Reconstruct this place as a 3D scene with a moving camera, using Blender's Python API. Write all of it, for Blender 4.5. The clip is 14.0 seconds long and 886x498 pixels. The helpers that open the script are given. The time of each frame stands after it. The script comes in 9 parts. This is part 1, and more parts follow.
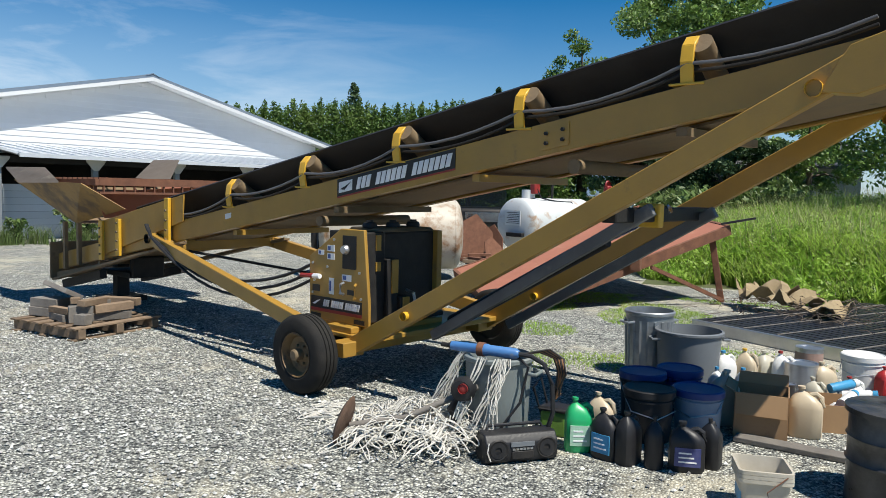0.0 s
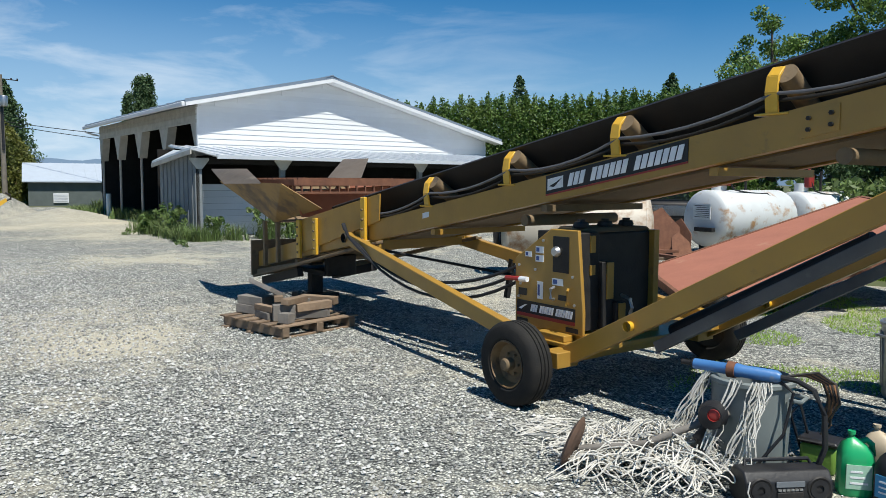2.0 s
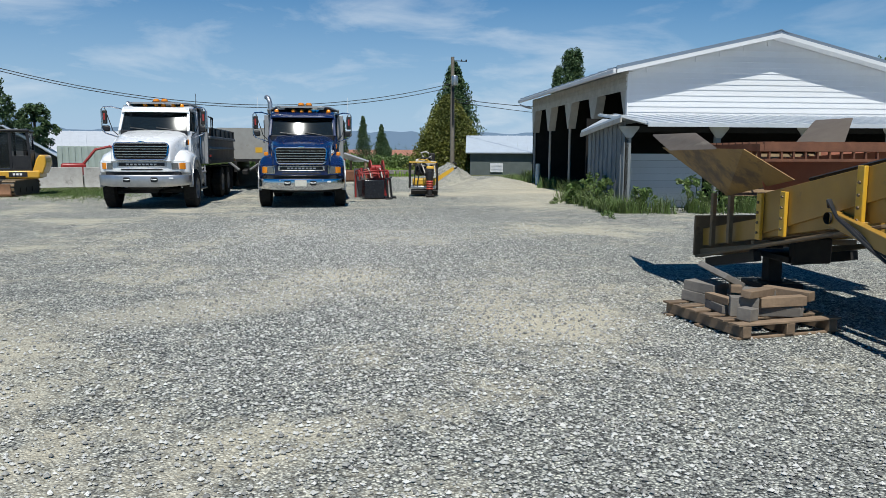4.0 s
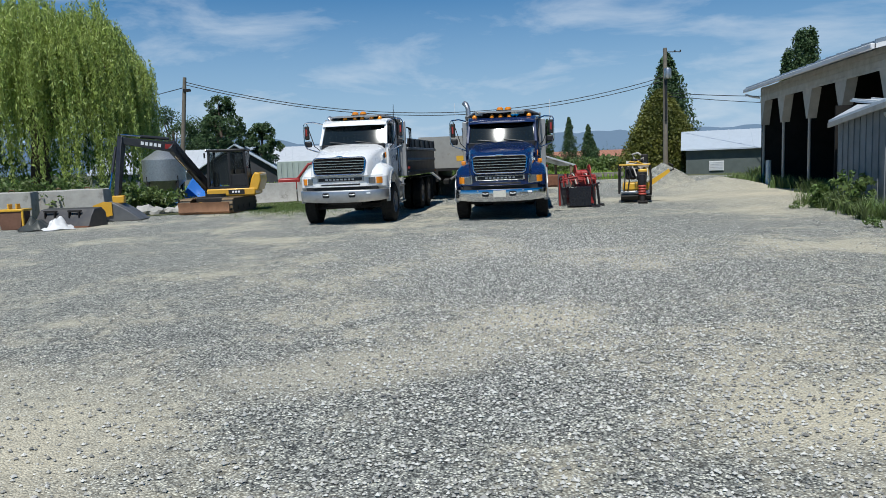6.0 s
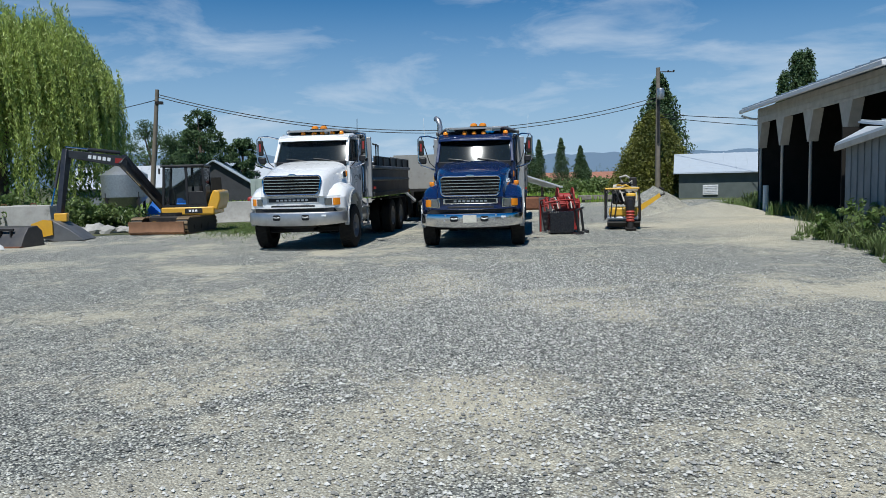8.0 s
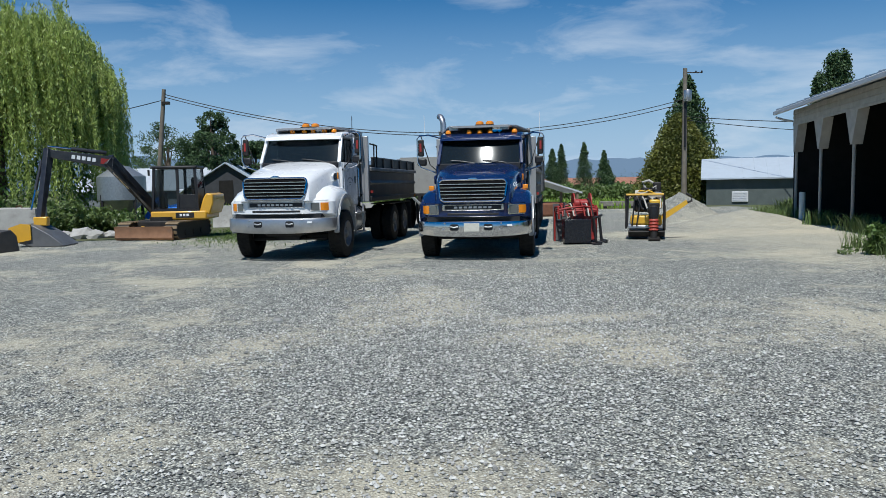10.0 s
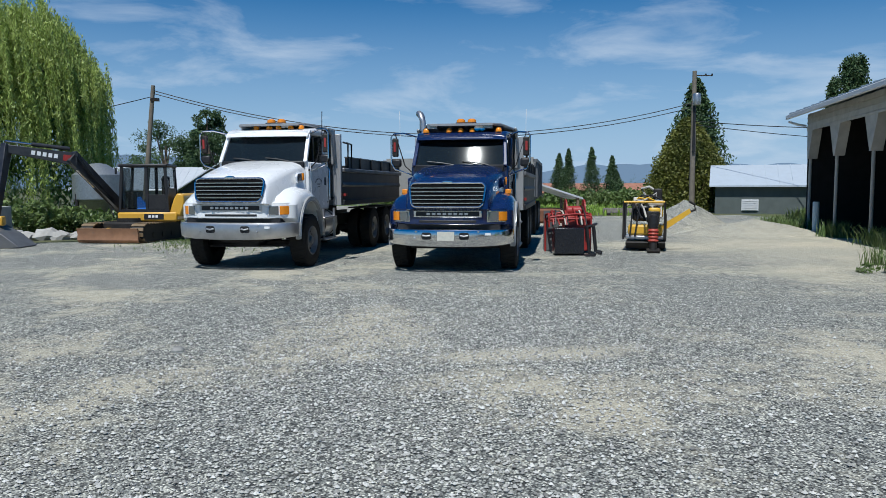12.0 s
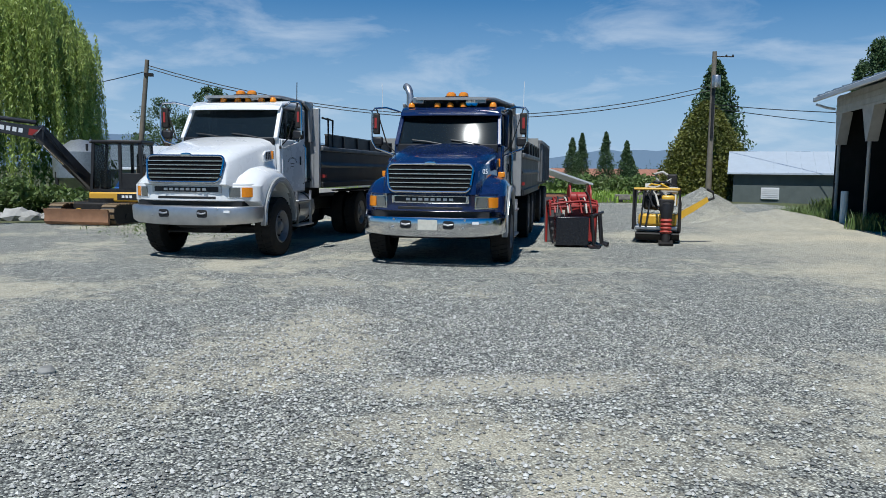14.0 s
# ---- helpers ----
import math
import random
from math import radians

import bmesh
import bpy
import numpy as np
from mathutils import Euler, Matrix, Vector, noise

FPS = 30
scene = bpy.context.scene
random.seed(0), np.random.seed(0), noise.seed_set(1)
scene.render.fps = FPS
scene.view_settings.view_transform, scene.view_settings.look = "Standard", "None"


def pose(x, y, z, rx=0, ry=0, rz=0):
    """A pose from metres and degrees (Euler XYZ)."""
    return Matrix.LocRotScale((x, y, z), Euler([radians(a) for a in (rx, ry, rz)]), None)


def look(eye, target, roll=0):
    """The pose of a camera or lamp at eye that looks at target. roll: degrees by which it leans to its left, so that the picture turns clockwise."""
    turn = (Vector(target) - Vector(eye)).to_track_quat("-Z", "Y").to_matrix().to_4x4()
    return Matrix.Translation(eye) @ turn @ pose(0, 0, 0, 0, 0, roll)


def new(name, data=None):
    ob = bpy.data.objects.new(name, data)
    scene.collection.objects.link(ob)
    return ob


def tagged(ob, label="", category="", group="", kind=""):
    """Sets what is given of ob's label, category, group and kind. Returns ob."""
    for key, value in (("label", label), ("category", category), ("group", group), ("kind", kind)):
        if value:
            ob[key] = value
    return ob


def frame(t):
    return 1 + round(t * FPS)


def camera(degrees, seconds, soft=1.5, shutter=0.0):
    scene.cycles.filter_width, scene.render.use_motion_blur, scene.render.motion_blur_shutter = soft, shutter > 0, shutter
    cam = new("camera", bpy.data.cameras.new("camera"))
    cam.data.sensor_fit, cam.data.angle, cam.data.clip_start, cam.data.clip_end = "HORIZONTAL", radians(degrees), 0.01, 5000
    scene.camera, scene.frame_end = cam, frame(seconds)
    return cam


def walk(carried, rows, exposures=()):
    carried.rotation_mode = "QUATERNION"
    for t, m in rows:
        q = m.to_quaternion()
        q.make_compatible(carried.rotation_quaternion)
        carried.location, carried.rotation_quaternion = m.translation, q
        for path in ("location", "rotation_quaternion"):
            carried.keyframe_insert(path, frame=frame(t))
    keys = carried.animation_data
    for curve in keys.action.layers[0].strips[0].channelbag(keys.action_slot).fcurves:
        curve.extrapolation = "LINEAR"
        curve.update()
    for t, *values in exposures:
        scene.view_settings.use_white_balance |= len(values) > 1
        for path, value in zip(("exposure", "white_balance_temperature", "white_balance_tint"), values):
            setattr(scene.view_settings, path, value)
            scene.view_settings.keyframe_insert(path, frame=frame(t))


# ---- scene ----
cam = camera(61.0, 14.0, soft=0.75)
PATH = [
    (0, (0.313, 0.789, 1.489), (-0.388, 2.656, 1.339), 1.3),
    (0.5, (0.279, 0.893, 1.49), (-0.463, 2.744, 1.34), 1.2),
    (1, (0.175, 0.974, 1.48), (-0.63, 2.798, 1.329), 0.8),
    (1.5, (-0.062, 0.983, 1.48), (-0.978, 2.754, 1.322), 0.4),
    (2, (-0.2, 0.991, 1.514), (-1.28, 2.665, 1.34), 0.3),
    (2.5, (-0.367, 1.121, 1.486), (-1.657, 2.637, 1.295), 0.2),
    (3, (-0.59, 1.286, 1.458), (-2.087, 2.596, 1.246), 0.4),
    (3.5, (-0.963, 1.405, 1.425), (-2.623, 2.496, 1.191), 0.5),
    (4, (-1.252, 1.499, 1.453), (-3.03, 2.38, 1.2), 0.2),
    (4.2, (-1.378, 1.558, 1.46), (-3.19, 2.367, 1.209), -0.0),
    (6.3, (-3.104, 2.338, 1.555), (-5.06, 2.681, 1.316), -2.4),
    (6.5, (-3.28, 2.47, 1.538), (-5.236, 2.81, 1.298), -2.4),
    (7, (-3.716, 2.752, 1.555), (-5.672, 3.103, 1.323), -2.4),
    (7.5, (-4.184, 2.942, 1.57), (-6.138, 3.313, 1.359), -1.9),
    (8, (-4.622, 3.187, 1.559), (-6.576, 3.569, 1.371), -1.4),
    (8.2, (-4.821, 3.259, 1.586), (-6.777, 3.64, 1.407), -1.2),
    (10.3, (-6.483, 4.153, 1.517), (-8.451, 4.464, 1.34), -0.8),
    (10.5, (-6.63, 4.262, 1.519), (-8.597, 4.576, 1.34), -0.4),
    (11, (-6.96, 4.488, 1.563), (-8.928, 4.797, 1.389), -0.6),
    (11.5, (-7.359, 4.643, 1.556), (-9.329, 4.948, 1.388), -0.5),
    (12, (-7.658, 4.905, 1.516), (-9.629, 5.203, 1.351), -0.2),
    (12.5, (-8.018, 5.105, 1.528), (-9.99, 5.39, 1.361), 0.2),
    (13, (-8.396, 5.282, 1.527), (-10.369, 5.556, 1.349), 0.4),
    (13.5, (-8.781, 5.52, 1.505), (-10.754, 5.786, 1.312), 0.5),
    (14, (-9.176, 5.625, 1.487), (-11.147, 5.888, 1.279), 0.6),
]
walk(cam, [(t, look(eye, target, roll)) for t, eye, target, roll in PATH],
     exposures=[(0.0, 0.37, 6550, 8), (2.0, 0.27, 6400, 7), (4.0, 0.0, 6250, 7), (6.5, -0.06, 6150, 7), (14.0, -0.08, 5950, 7)])

# ---- world, sun, exposure ----
SUN = Vector((0.81, -0.38, 1.66)).normalized()
world = bpy.data.worlds.new("sky")
scene.world = world
world.use_nodes = True
wt = world.node_tree
wt.nodes.clear()
w_out = wt.nodes.new("ShaderNodeOutputWorld")
w_bg = wt.nodes.new("ShaderNodeBackground")
w_sky = wt.nodes.new("ShaderNodeTexSky")
w_sky.sky_type = "NISHITA"
w_sky.sun_disc = False
w_sky.sun_elevation = math.asin(SUN.z)
w_sky.sun_rotation = math.atan2(SUN.x, SUN.y)
w_sky.air_density = 1.0
w_sky.dust_density = 0.0
w_sky.ozone_density = 6.0
w_co = wt.nodes.new("ShaderNodeTexCoord")
w_map = wt.nodes.new("ShaderNodeMapping")
w_map.inputs["Scale"].default_value = (1.3, 2.6, 9.0)
w_map.inputs["Rotation"].default_value = (0.12, 0.1, 0.5)
w_n = wt.nodes.new("ShaderNodeTexNoise")
w_n.inputs["Scale"].default_value = 2.2
w_n.inputs["Detail"].default_value = 7.0
w_n.inputs["Roughness"].default_value = 0.58
w_n.inputs["Distortion"].default_value = 0.4
w_r = wt.nodes.new("ShaderNodeValToRGB")
w_r.color_ramp.elements[0].position = 0.49
w_r.color_ramp.elements[1].position = 0.74
w_sep = wt.nodes.new("ShaderNodeSeparateXYZ")
w_low = wt.nodes.new("ShaderNodeMapRange")
for key, value in (("From Min", 0.02), ("From Max", 0.36), ("To Min", 0.95), ("To Max", 0.05)):
    w_low.inputs[key].default_value = value
w_west = wt.nodes.new("ShaderNodeMapRange")
for key, value in (("From Min", 0.25), ("From Max", 0.85), ("To Min", 0.0), ("To Max", 1.0)):
    w_west.inputs[key].default_value = value
w_neg = wt.nodes.new("ShaderNodeMath")
w_neg.operation = "MULTIPLY"
w_neg.inputs[1].default_value = -1.0
w_mul = wt.nodes.new("ShaderNodeMath")
w_mul.operation = "MULTIPLY"
w_mul2 = wt.nodes.new("ShaderNodeMath")
w_mul2.operation = "MULTIPLY"
w_mix = wt.nodes.new("ShaderNodeMixRGB")
w_mix.inputs[2].default_value = (10.2, 11.0, 12.0, 1)
wl = wt.links.new
wl(w_co.outputs["Generated"], w_map.inputs[0])
wl(w_map.outputs[0], w_n.inputs["Vector"])
wl(w_n.outputs[0], w_r.inputs[0])
wl(w_co.outputs["Generated"], w_sep.inputs[0])
wl(w_sep.outputs["Z"], w_low.inputs[0])
wl(w_sep.outputs["X"], w_neg.inputs[0])
wl(w_neg.outputs[0], w_west.inputs[0])
wl(w_r.outputs[0], w_mul.inputs[0])
wl(w_low.outputs[0], w_mul.inputs[1])
wl(w_mul.outputs[0], w_mul2.inputs[0])
wl(w_west.outputs[0], w_mul2.inputs[1])
w_hz = wt.nodes.new("ShaderNodeMapRange")
for key, value in (("From Min", 0.0), ("From Max", 0.27), ("To Min", 0.95), ("To Max", 0.0)):
    w_hz.inputs[key].default_value = value
w_hzw = wt.nodes.new("ShaderNodeMath")
w_hzw.operation = "MULTIPLY"
wl(w_sep.outputs["Z"], w_hz.inputs[0])
wl(w_hz.outputs[0], w_hzw.inputs[0])
w_hzk = wt.nodes.new("ShaderNodeMapRange")
for key, value in (("To Min", 0.5), ("To Max", 1.0)):
    w_hzk.inputs[key].default_value = value
wl(w_west.outputs[0], w_hzk.inputs[0])
wl(w_hzk.outputs[0], w_hzw.inputs[1])
w_pale = wt.nodes.new("ShaderNodeMixRGB")
w_pale.inputs[2].default_value = (5.9, 8.1, 10.9, 1)
wl(w_hzw.outputs[0], w_pale.inputs[0])
wl(w_mul2.outputs[0], w_mix.inputs[0])
w_hs = wt.nodes.new("ShaderNodeHueSaturation")
w_hs.inputs["Saturation"].default_value = 1.5
w_hs.inputs["Value"].default_value = 1.0
wl(w_sky.outputs[0], w_hs.inputs["Color"])
wl(w_hs.outputs[0], w_pale.inputs[1])
wl(w_pale.outputs[0], w_mix.inputs[1])
wl(w_mix.outputs[0], w_bg.inputs[0])
w_bg.inputs[1].default_value = 0.068
wl(w_bg.outputs[0], w_out.inputs[0])

sun_data = bpy.data.lights.new("sun", "SUN")
sun_data.energy = 5.0
sun_data.angle = radians(0.53)
sun_data.color = (1.0, 0.955, 0.88)
sun = new("sun", sun_data)
sun.matrix_world = look(SUN * 60, (0, 0, 0))


# ---- materials ----
def mat(name, color, rough=0.6, metal=0.0, color2=None, scale=6.0, amount=0.35, bump=0.15, bump_scale=60.0, rand=0.0,
        stain=None, stain_scale=1.5, stain_at=0.58, coat=0.0, rough_var=0.15, use_world=False, trans=0.0):
    """Two scales of noise in colour, a stain layer, fine bump and uneven gloss."""
    m = bpy.data.materials.new(name)
    m.use_nodes = True
    nt = m.node_tree
    b = nt.nodes["Principled BSDF"]
    ln = nt.links.new
    co = nt.nodes.new("ShaderNodeTexCoord")
    if use_world:
        geo = nt.nodes.new("ShaderNodeNewGeometry")
        vec = geo.outputs["Position"]
    else:
        vec = co.outputs["Object"]
    n1 = nt.nodes.new("ShaderNodeTexNoise")
    n1.inputs["Scale"].default_value = scale
    n1.inputs["Detail"].default_value = 5.0
    n1.inputs["Roughness"].default_value = 0.6
    ln(vec, n1.inputs["Vector"])
    c2 = color2 or tuple(c * 0.55 for c in color)
    r1 = nt.nodes.new("ShaderNodeValToRGB")
    r1.color_ramp.elements[0].position = 0.35
    r1.color_ramp.elements[1].position = 0.72
    ln(n1.outputs[0], r1.inputs[0])
    sc = nt.nodes.new("ShaderNodeMath")
    sc.operation = "MULTIPLY"
    sc.inputs[1].default_value = amount
    ln(r1.outputs[0], sc.inputs[0])
    mx = nt.nodes.new("ShaderNodeMixRGB")
    mx.inputs[1].default_value = (*color, 1)
    mx.inputs[2].default_value = (*c2, 1)
    ln(sc.outputs[0], mx.inputs[0])
    col = mx.outputs[0]
    if stain:
        n3 = nt.nodes.new("ShaderNodeTexNoise")
        n3.inputs["Scale"].default_value = stain_scale
        n3.inputs["Detail"].default_value = 8.0
        n3.inputs["Roughness"].default_value = 0.68
        ln(vec, n3.inputs["Vector"])
        r3 = nt.nodes.new("ShaderNodeValToRGB")
        r3.color_ramp.elements[0].position = stain_at
        r3.color_ramp.elements[1].position = min(1.0, stain_at + 0.12)
        ln(n3.outputs[0], r3.inputs[0])
        m3 = nt.nodes.new("ShaderNodeMixRGB")
        m3.inputs[2].default_value = (*stain, 1)
        ln(r3.outputs[0], m3.inputs[0])
        ln(col, m3.inputs[1])
        col = m3.outputs[0]
    if rand:
        oi = nt.nodes.new("ShaderNodeObjectInfo")
        ge = nt.nodes.new("ShaderNodeNewGeometry")
        ad = nt.nodes.new("ShaderNodeMath")
        ad.operation = "ADD"
        ln(oi.outputs["Random"], ad.inputs[0])
        ln(ge.outputs["Random Per Island"], ad.inputs[1])
        fr = nt.nodes.new("ShaderNodeMath")
        fr.operation = "FRACT"
        ln(ad.outputs[0], fr.inputs[0])
        mr = nt.nodes.new("ShaderNodeMapRange")
        mr.inputs["To Min"].default_value = 1 - rand
        mr.inputs["To Max"].default_value = 1 + rand
        ln(fr.outputs[0], mr.inputs[0])
        hs = nt.nodes.new("ShaderNodeHueSaturation")
        ln(mr.outputs[0], hs.inputs["Value"])
        ln(col, hs.inputs["Color"])
        col = hs.outputs[0]
    ln(col, b.inputs["Base Color"])
    n2 = nt.nodes.new("ShaderNodeTexNoise")
    n2.inputs["Scale"].default_value = bump_scale
    n2.inputs["Detail"].default_value = 3.0
    ln(vec, n2.inputs["Vector"])
    rr = nt.nodes.new("ShaderNodeMapRange")
    rr.inputs["To Min"].default_value = max(0.02, rough - rough_var)
    rr.inputs["To Max"].default_value = min(1.0, rough + rough_var)
    ln(n1.outputs[0], rr.inputs[0])
    ln(rr.outputs[0], b.inputs["Roughness"])
    if bump:
        bp = nt.nodes.new("ShaderNodeBump")
        bp.inputs["Strength"].default_value = bump
        bp.inputs["Distance"].default_value = 0.01
        ln(n2.outputs[0], bp.inputs["Height"])
        ln(bp.outputs[0], b.inputs["Normal"])
    b.inputs["Metallic"].default_value = metal
    b.inputs["Coat Weight"].default_value = coat
    b.inputs["Coat Roughness"].default_value = 0.06
    if trans:
        b.inputs["Subsurface Weight"].default_value = 0.0
        tr = nt.nodes.new("ShaderNodeBsdfTranslucent")
        ln(col, tr.inputs[0])
        ms = nt.nodes.new("ShaderNodeMixShader")
        ms.inputs[0].default_value = trans
        ln(b.outputs[0], ms.inputs[1])
        ln(tr.outputs[0], ms.inputs[2])
        ln(ms.outputs[0], nt.nodes["Material Output"].inputs[0])
    return m


def gravel_material():
    m = bpy.data.materials.new("gravel")
    m.use_nodes = True
    nt = m.node_tree
    b = nt.nodes["Principled BSDF"]
    ln = nt.links.new
    ge = nt.nodes.new("ShaderNodeNewGeometry")

    def noise_node(scale, detail=5.0, rough=0.6):
        n = nt.nodes.new("ShaderNodeTexNoise")
        n.inputs["Scale"].default_value = scale
        n.inputs["Detail"].default_value = detail
        n.inputs["Roughness"].default_value = rough
        ln(ge.outputs["Position"], n.inputs["Vector"])
        return n

    def ramp(src, stops):
        r = nt.nodes.new("ShaderNodeValToRGB")
        while len(r.color_ramp.elements) < len(stops):
            r.color_ramp.elements.new(0.5)
        for e, (p, c) in zip(r.color_ramp.elements, stops):
            e.position, e.color = p, (*c, 1)
        ln(src, r.inputs[0])
        return r.outputs[0]

    def mixed(fac, a, c, mode="MIX"):
        x = nt.nodes.new("ShaderNodeMixRGB")
        x.blend_type = mode
        if hasattr(fac, "links"):
            ln(fac, x.inputs[0])
        else:
            x.inputs[0].default_value = fac
        for s, v in ((1, a), (2, c)):
            if hasattr(v, "links"):
                ln(v, x.inputs[s])
            else:
                x.inputs[s].default_value = (*v, 1)
        return x.outputs[0]

    vo = nt.nodes.new("ShaderNodeTexVoronoi")
    vo.inputs["Scale"].default_value = 66.0
    vo.inputs["Randomness"].default_value = 1.0
    ln(ge.outputs["Position"], vo.inputs["Vector"])
    sep = nt.nodes.new("ShaderNodeSeparateColor")
    ln(vo.outputs["Color"], sep.inputs[0])
    stone = ramp(sep.outputs[0], [(0.0, (0.09, 0.095, 0.10)), (0.25, (0.23, 0.24, 0.245)), (0.58, (0.42, 0.435, 0.42)), (0.84, (0.62, 0.63, 0.60)), (1.0, (0.86, 0.86, 0.82))])
    gap = ramp(vo.outputs["Distance"], [(0.35, (1, 1, 1)), (0.72, (0.26, 0.26, 0.27))])
    stone = mixed(0.92, stone, gap, "MULTIPLY")
    broad = ramp(noise_node(4.2, 5.0, 0.7).outputs[0], [(0.33, (0.76, 0.77, 0.78)), (0.67, (1.22, 1.21, 1.18))])
    stone = mixed(1.0, stone, broad, "MULTIPLY")
    clump = ramp(noise_node(13.0, 4.0, 0.7).outputs[0], [(0.30, (0.66, 0.67, 0.69)), (0.5, (1.0, 1.0, 1.0)), (0.70, (1.28, 1.27, 1.24))])
    stone = mixed(1.0, stone, clump, "MULTIPLY")
    fine = noise_node(95.0, 7.0, 0.75)
    sand = ramp(fine.outputs[0], [(0.32, (0.26, 0.235, 0.19)), (0.5, (0.54, 0.505, 0.42)), (0.68, (0.74, 0.70, 0.60))])
    big = noise_node(0.33, 6.0, 0.62)
    mid = noise_node(1.7, 5.0, 0.6)
    ad = nt.nodes.new("ShaderNodeMath")
    ad.operation = "MULTIPLY_ADD"
    ad.inputs[1].default_value = 0.42
    ln(mid.outputs[0], ad.inputs[0])
    ln(big.outputs[0], ad.inputs[2])
    ad2 = nt.nodes.new("ShaderNodeMath")
    ad2.operation = "MULTIPLY_ADD"
    ad2.inputs[1].default_value = 0.30
    ln(noise_node(6.5, 4.0, 0.65).outputs[0], ad2.inputs[0])
    ln(ad.outputs[0], ad2.inputs[2])
    patch = ramp(ad2.outputs[0], [(0.86, (0, 0, 0)), (1.0, (0.66, 0.66, 0.66))])
    col = mixed(patch, stone, sand)
    for cx, cy, rx, ry, rz, k in ((-14.2, 6.75, 0.30, 1.05, 0.05, 0.75), (-13.5, 6.0, 0.22, 0.6, 0.4, 0.45), (-25.5, 17.0, 8.0, 3.2, -0.35, 0.6), (-8.5, 2.6, 0.6, 1.6, 0.2, 0.55), (-9.6, 4.2, 0.35, 0.9, 0.1, 0.6), (-7.8, -0.6, 1.6, 1.8, 0.0, 0.55), (-6.5, 5.2, 0.5, 0.9, 0.3, 0.5)):
        mp = nt.nodes.new("ShaderNodeMapping")
        mp.vector_type = "TEXTURE"
        mp.inputs["Location"].default_value = (cx, cy, 0)
        mp.inputs["Rotation"].default_value = (0, 0, rz)
        mp.inputs["Scale"].default_value = (rx, ry, 1)
        ln(ge.outputs["Position"], mp.inputs[0])
        le = nt.nodes.new("ShaderNodeVectorMath")
        le.operation = "LENGTH"
        ln(mp.outputs[0], le.inputs[0])
        wob = nt.nodes.new("ShaderNodeMath")
        wob.operation = "MULTIPLY_ADD"
        wob.inputs[1].default_value = 1.5
        ln(mid.outputs[0], wob.inputs[0])
        ln(le.outputs["Value"], wob.inputs[2])
        mr = nt.nodes.new("ShaderNodeMapRange")
        for key, value in (("From Min", 1.25), ("From Max", 2.0), ("To Min", k), ("To Max", 0.0)):
            mr.inputs[key].default_value = value
        ln(wob.outputs[0], mr.inputs[0])
        col = mixed(mr.outputs[0], col, sand)
    tone = ramp(big.outputs[0], [(0.3, (0.93, 0.93, 0.89)), (0.7, (1.08, 1.05, 0.95))])
    col = mixed(1.0, col, tone, "MULTIPLY")
    ln(col, b.inputs["Base Color"])
    b.inputs["Roughness"].default_value = 0.92
    b.inputs["Specular IOR Level"].default_value = 0.25
    bp = nt.nodes.new("ShaderNodeBump")
    bp.inputs["Strength"].default_value = 0.75
    bp.inputs["Distance"].default_value = 0.02
    bp.invert = True
    ln(vo.outputs["Distance"], bp.inputs["Height"])
    ln(bp.outputs[0], b.inputs["Normal"])
    return m


def glass_material(name, color=(0.02, 0.025, 0.03), rough=0.04, alpha=0.22):
    m = bpy.data.materials.new(name)
    m.use_nodes = True
    nt = m.node_tree
    b = nt.nodes["Principled BSDF"]
    b.inputs["Base Color"].default_value = (*color, 1)
    b.inputs["Roughness"].default_value = rough
    b.inputs["IOR"].default_value = 1.5
    tr = nt.nodes.new("ShaderNodeBsdfTransparent")
    tr.inputs[0].default_value = (0.62, 0.67, 0.69, 1)
    ms = nt.nodes.new("ShaderNodeMixShader")
    ms.inputs[0].default_value = alpha
    nt.links.new(tr.outputs[0], ms.inputs[1])
    nt.links.new(b.outputs[0], ms.inputs[2])
    nt.links.new(ms.outputs[0], nt.nodes["Material Output"].inputs[0])
    return m


GRAVEL = gravel_material()
STONE = mat("gravel_stone", (0.43, 0.425, 0.40), 0.9, color2=(0.25, 0.25, 0.24), scale=30, rand=0.6, bump=0.3)
DIRT = mat("dry_dirt", (0.36, 0.31, 0.24), 0.95, color2=(0.25, 0.21, 0.16), scale=4, amount=0.7, bump=0.5, bump_scale=40, use_world=True)
SOIL = mat("field_soil", (0.07, 0.085, 0.03), 0.95, color2=(0.12, 0.11, 0.05), scale=0.6, amount=0.7, bump=0.4, bump_scale=12, use_world=True)
GRASS = mat("grass_blade", (0.27, 0.44, 0.06), 0.5, color2=(0.38, 0.46, 0.11), scale=1.2, amount=0.7, bump=0, rand=0.35, use_world=True, trans=0.5)
WEED = mat("weed_leaf", (0.105, 0.175, 0.042), 0.5, color2=(0.19, 0.21, 0.085), scale=1.5, amount=0.6, bump=0, rand=0.35, use_world=True, trans=0.3)
HEDGE = mat("cedar_hedge_foliage", (0.075, 0.15, 0.028), 0.6, color2=(0.14, 0.20, 0.035), scale=0.8, amount=0.8, bump=0, rand=0.4, use_world=True, trans=0.25)
CEDAR = mat("golden_cedar_foliage", (0.17, 0.175, 0.03), 0.6, color2=(0.055, 0.085, 0.02), scale=0.7, amount=0.8, bump=0, rand=0.4, use_world=True, trans=0.25)
WILLOW = mat("willow_leaf", (0.40, 0.48, 0.13), 0.5, color2=(0.25, 0.34, 0.08), scale=0.9, amount=0.7, bump=0, rand=0.3, use_world=True, trans=0.35)
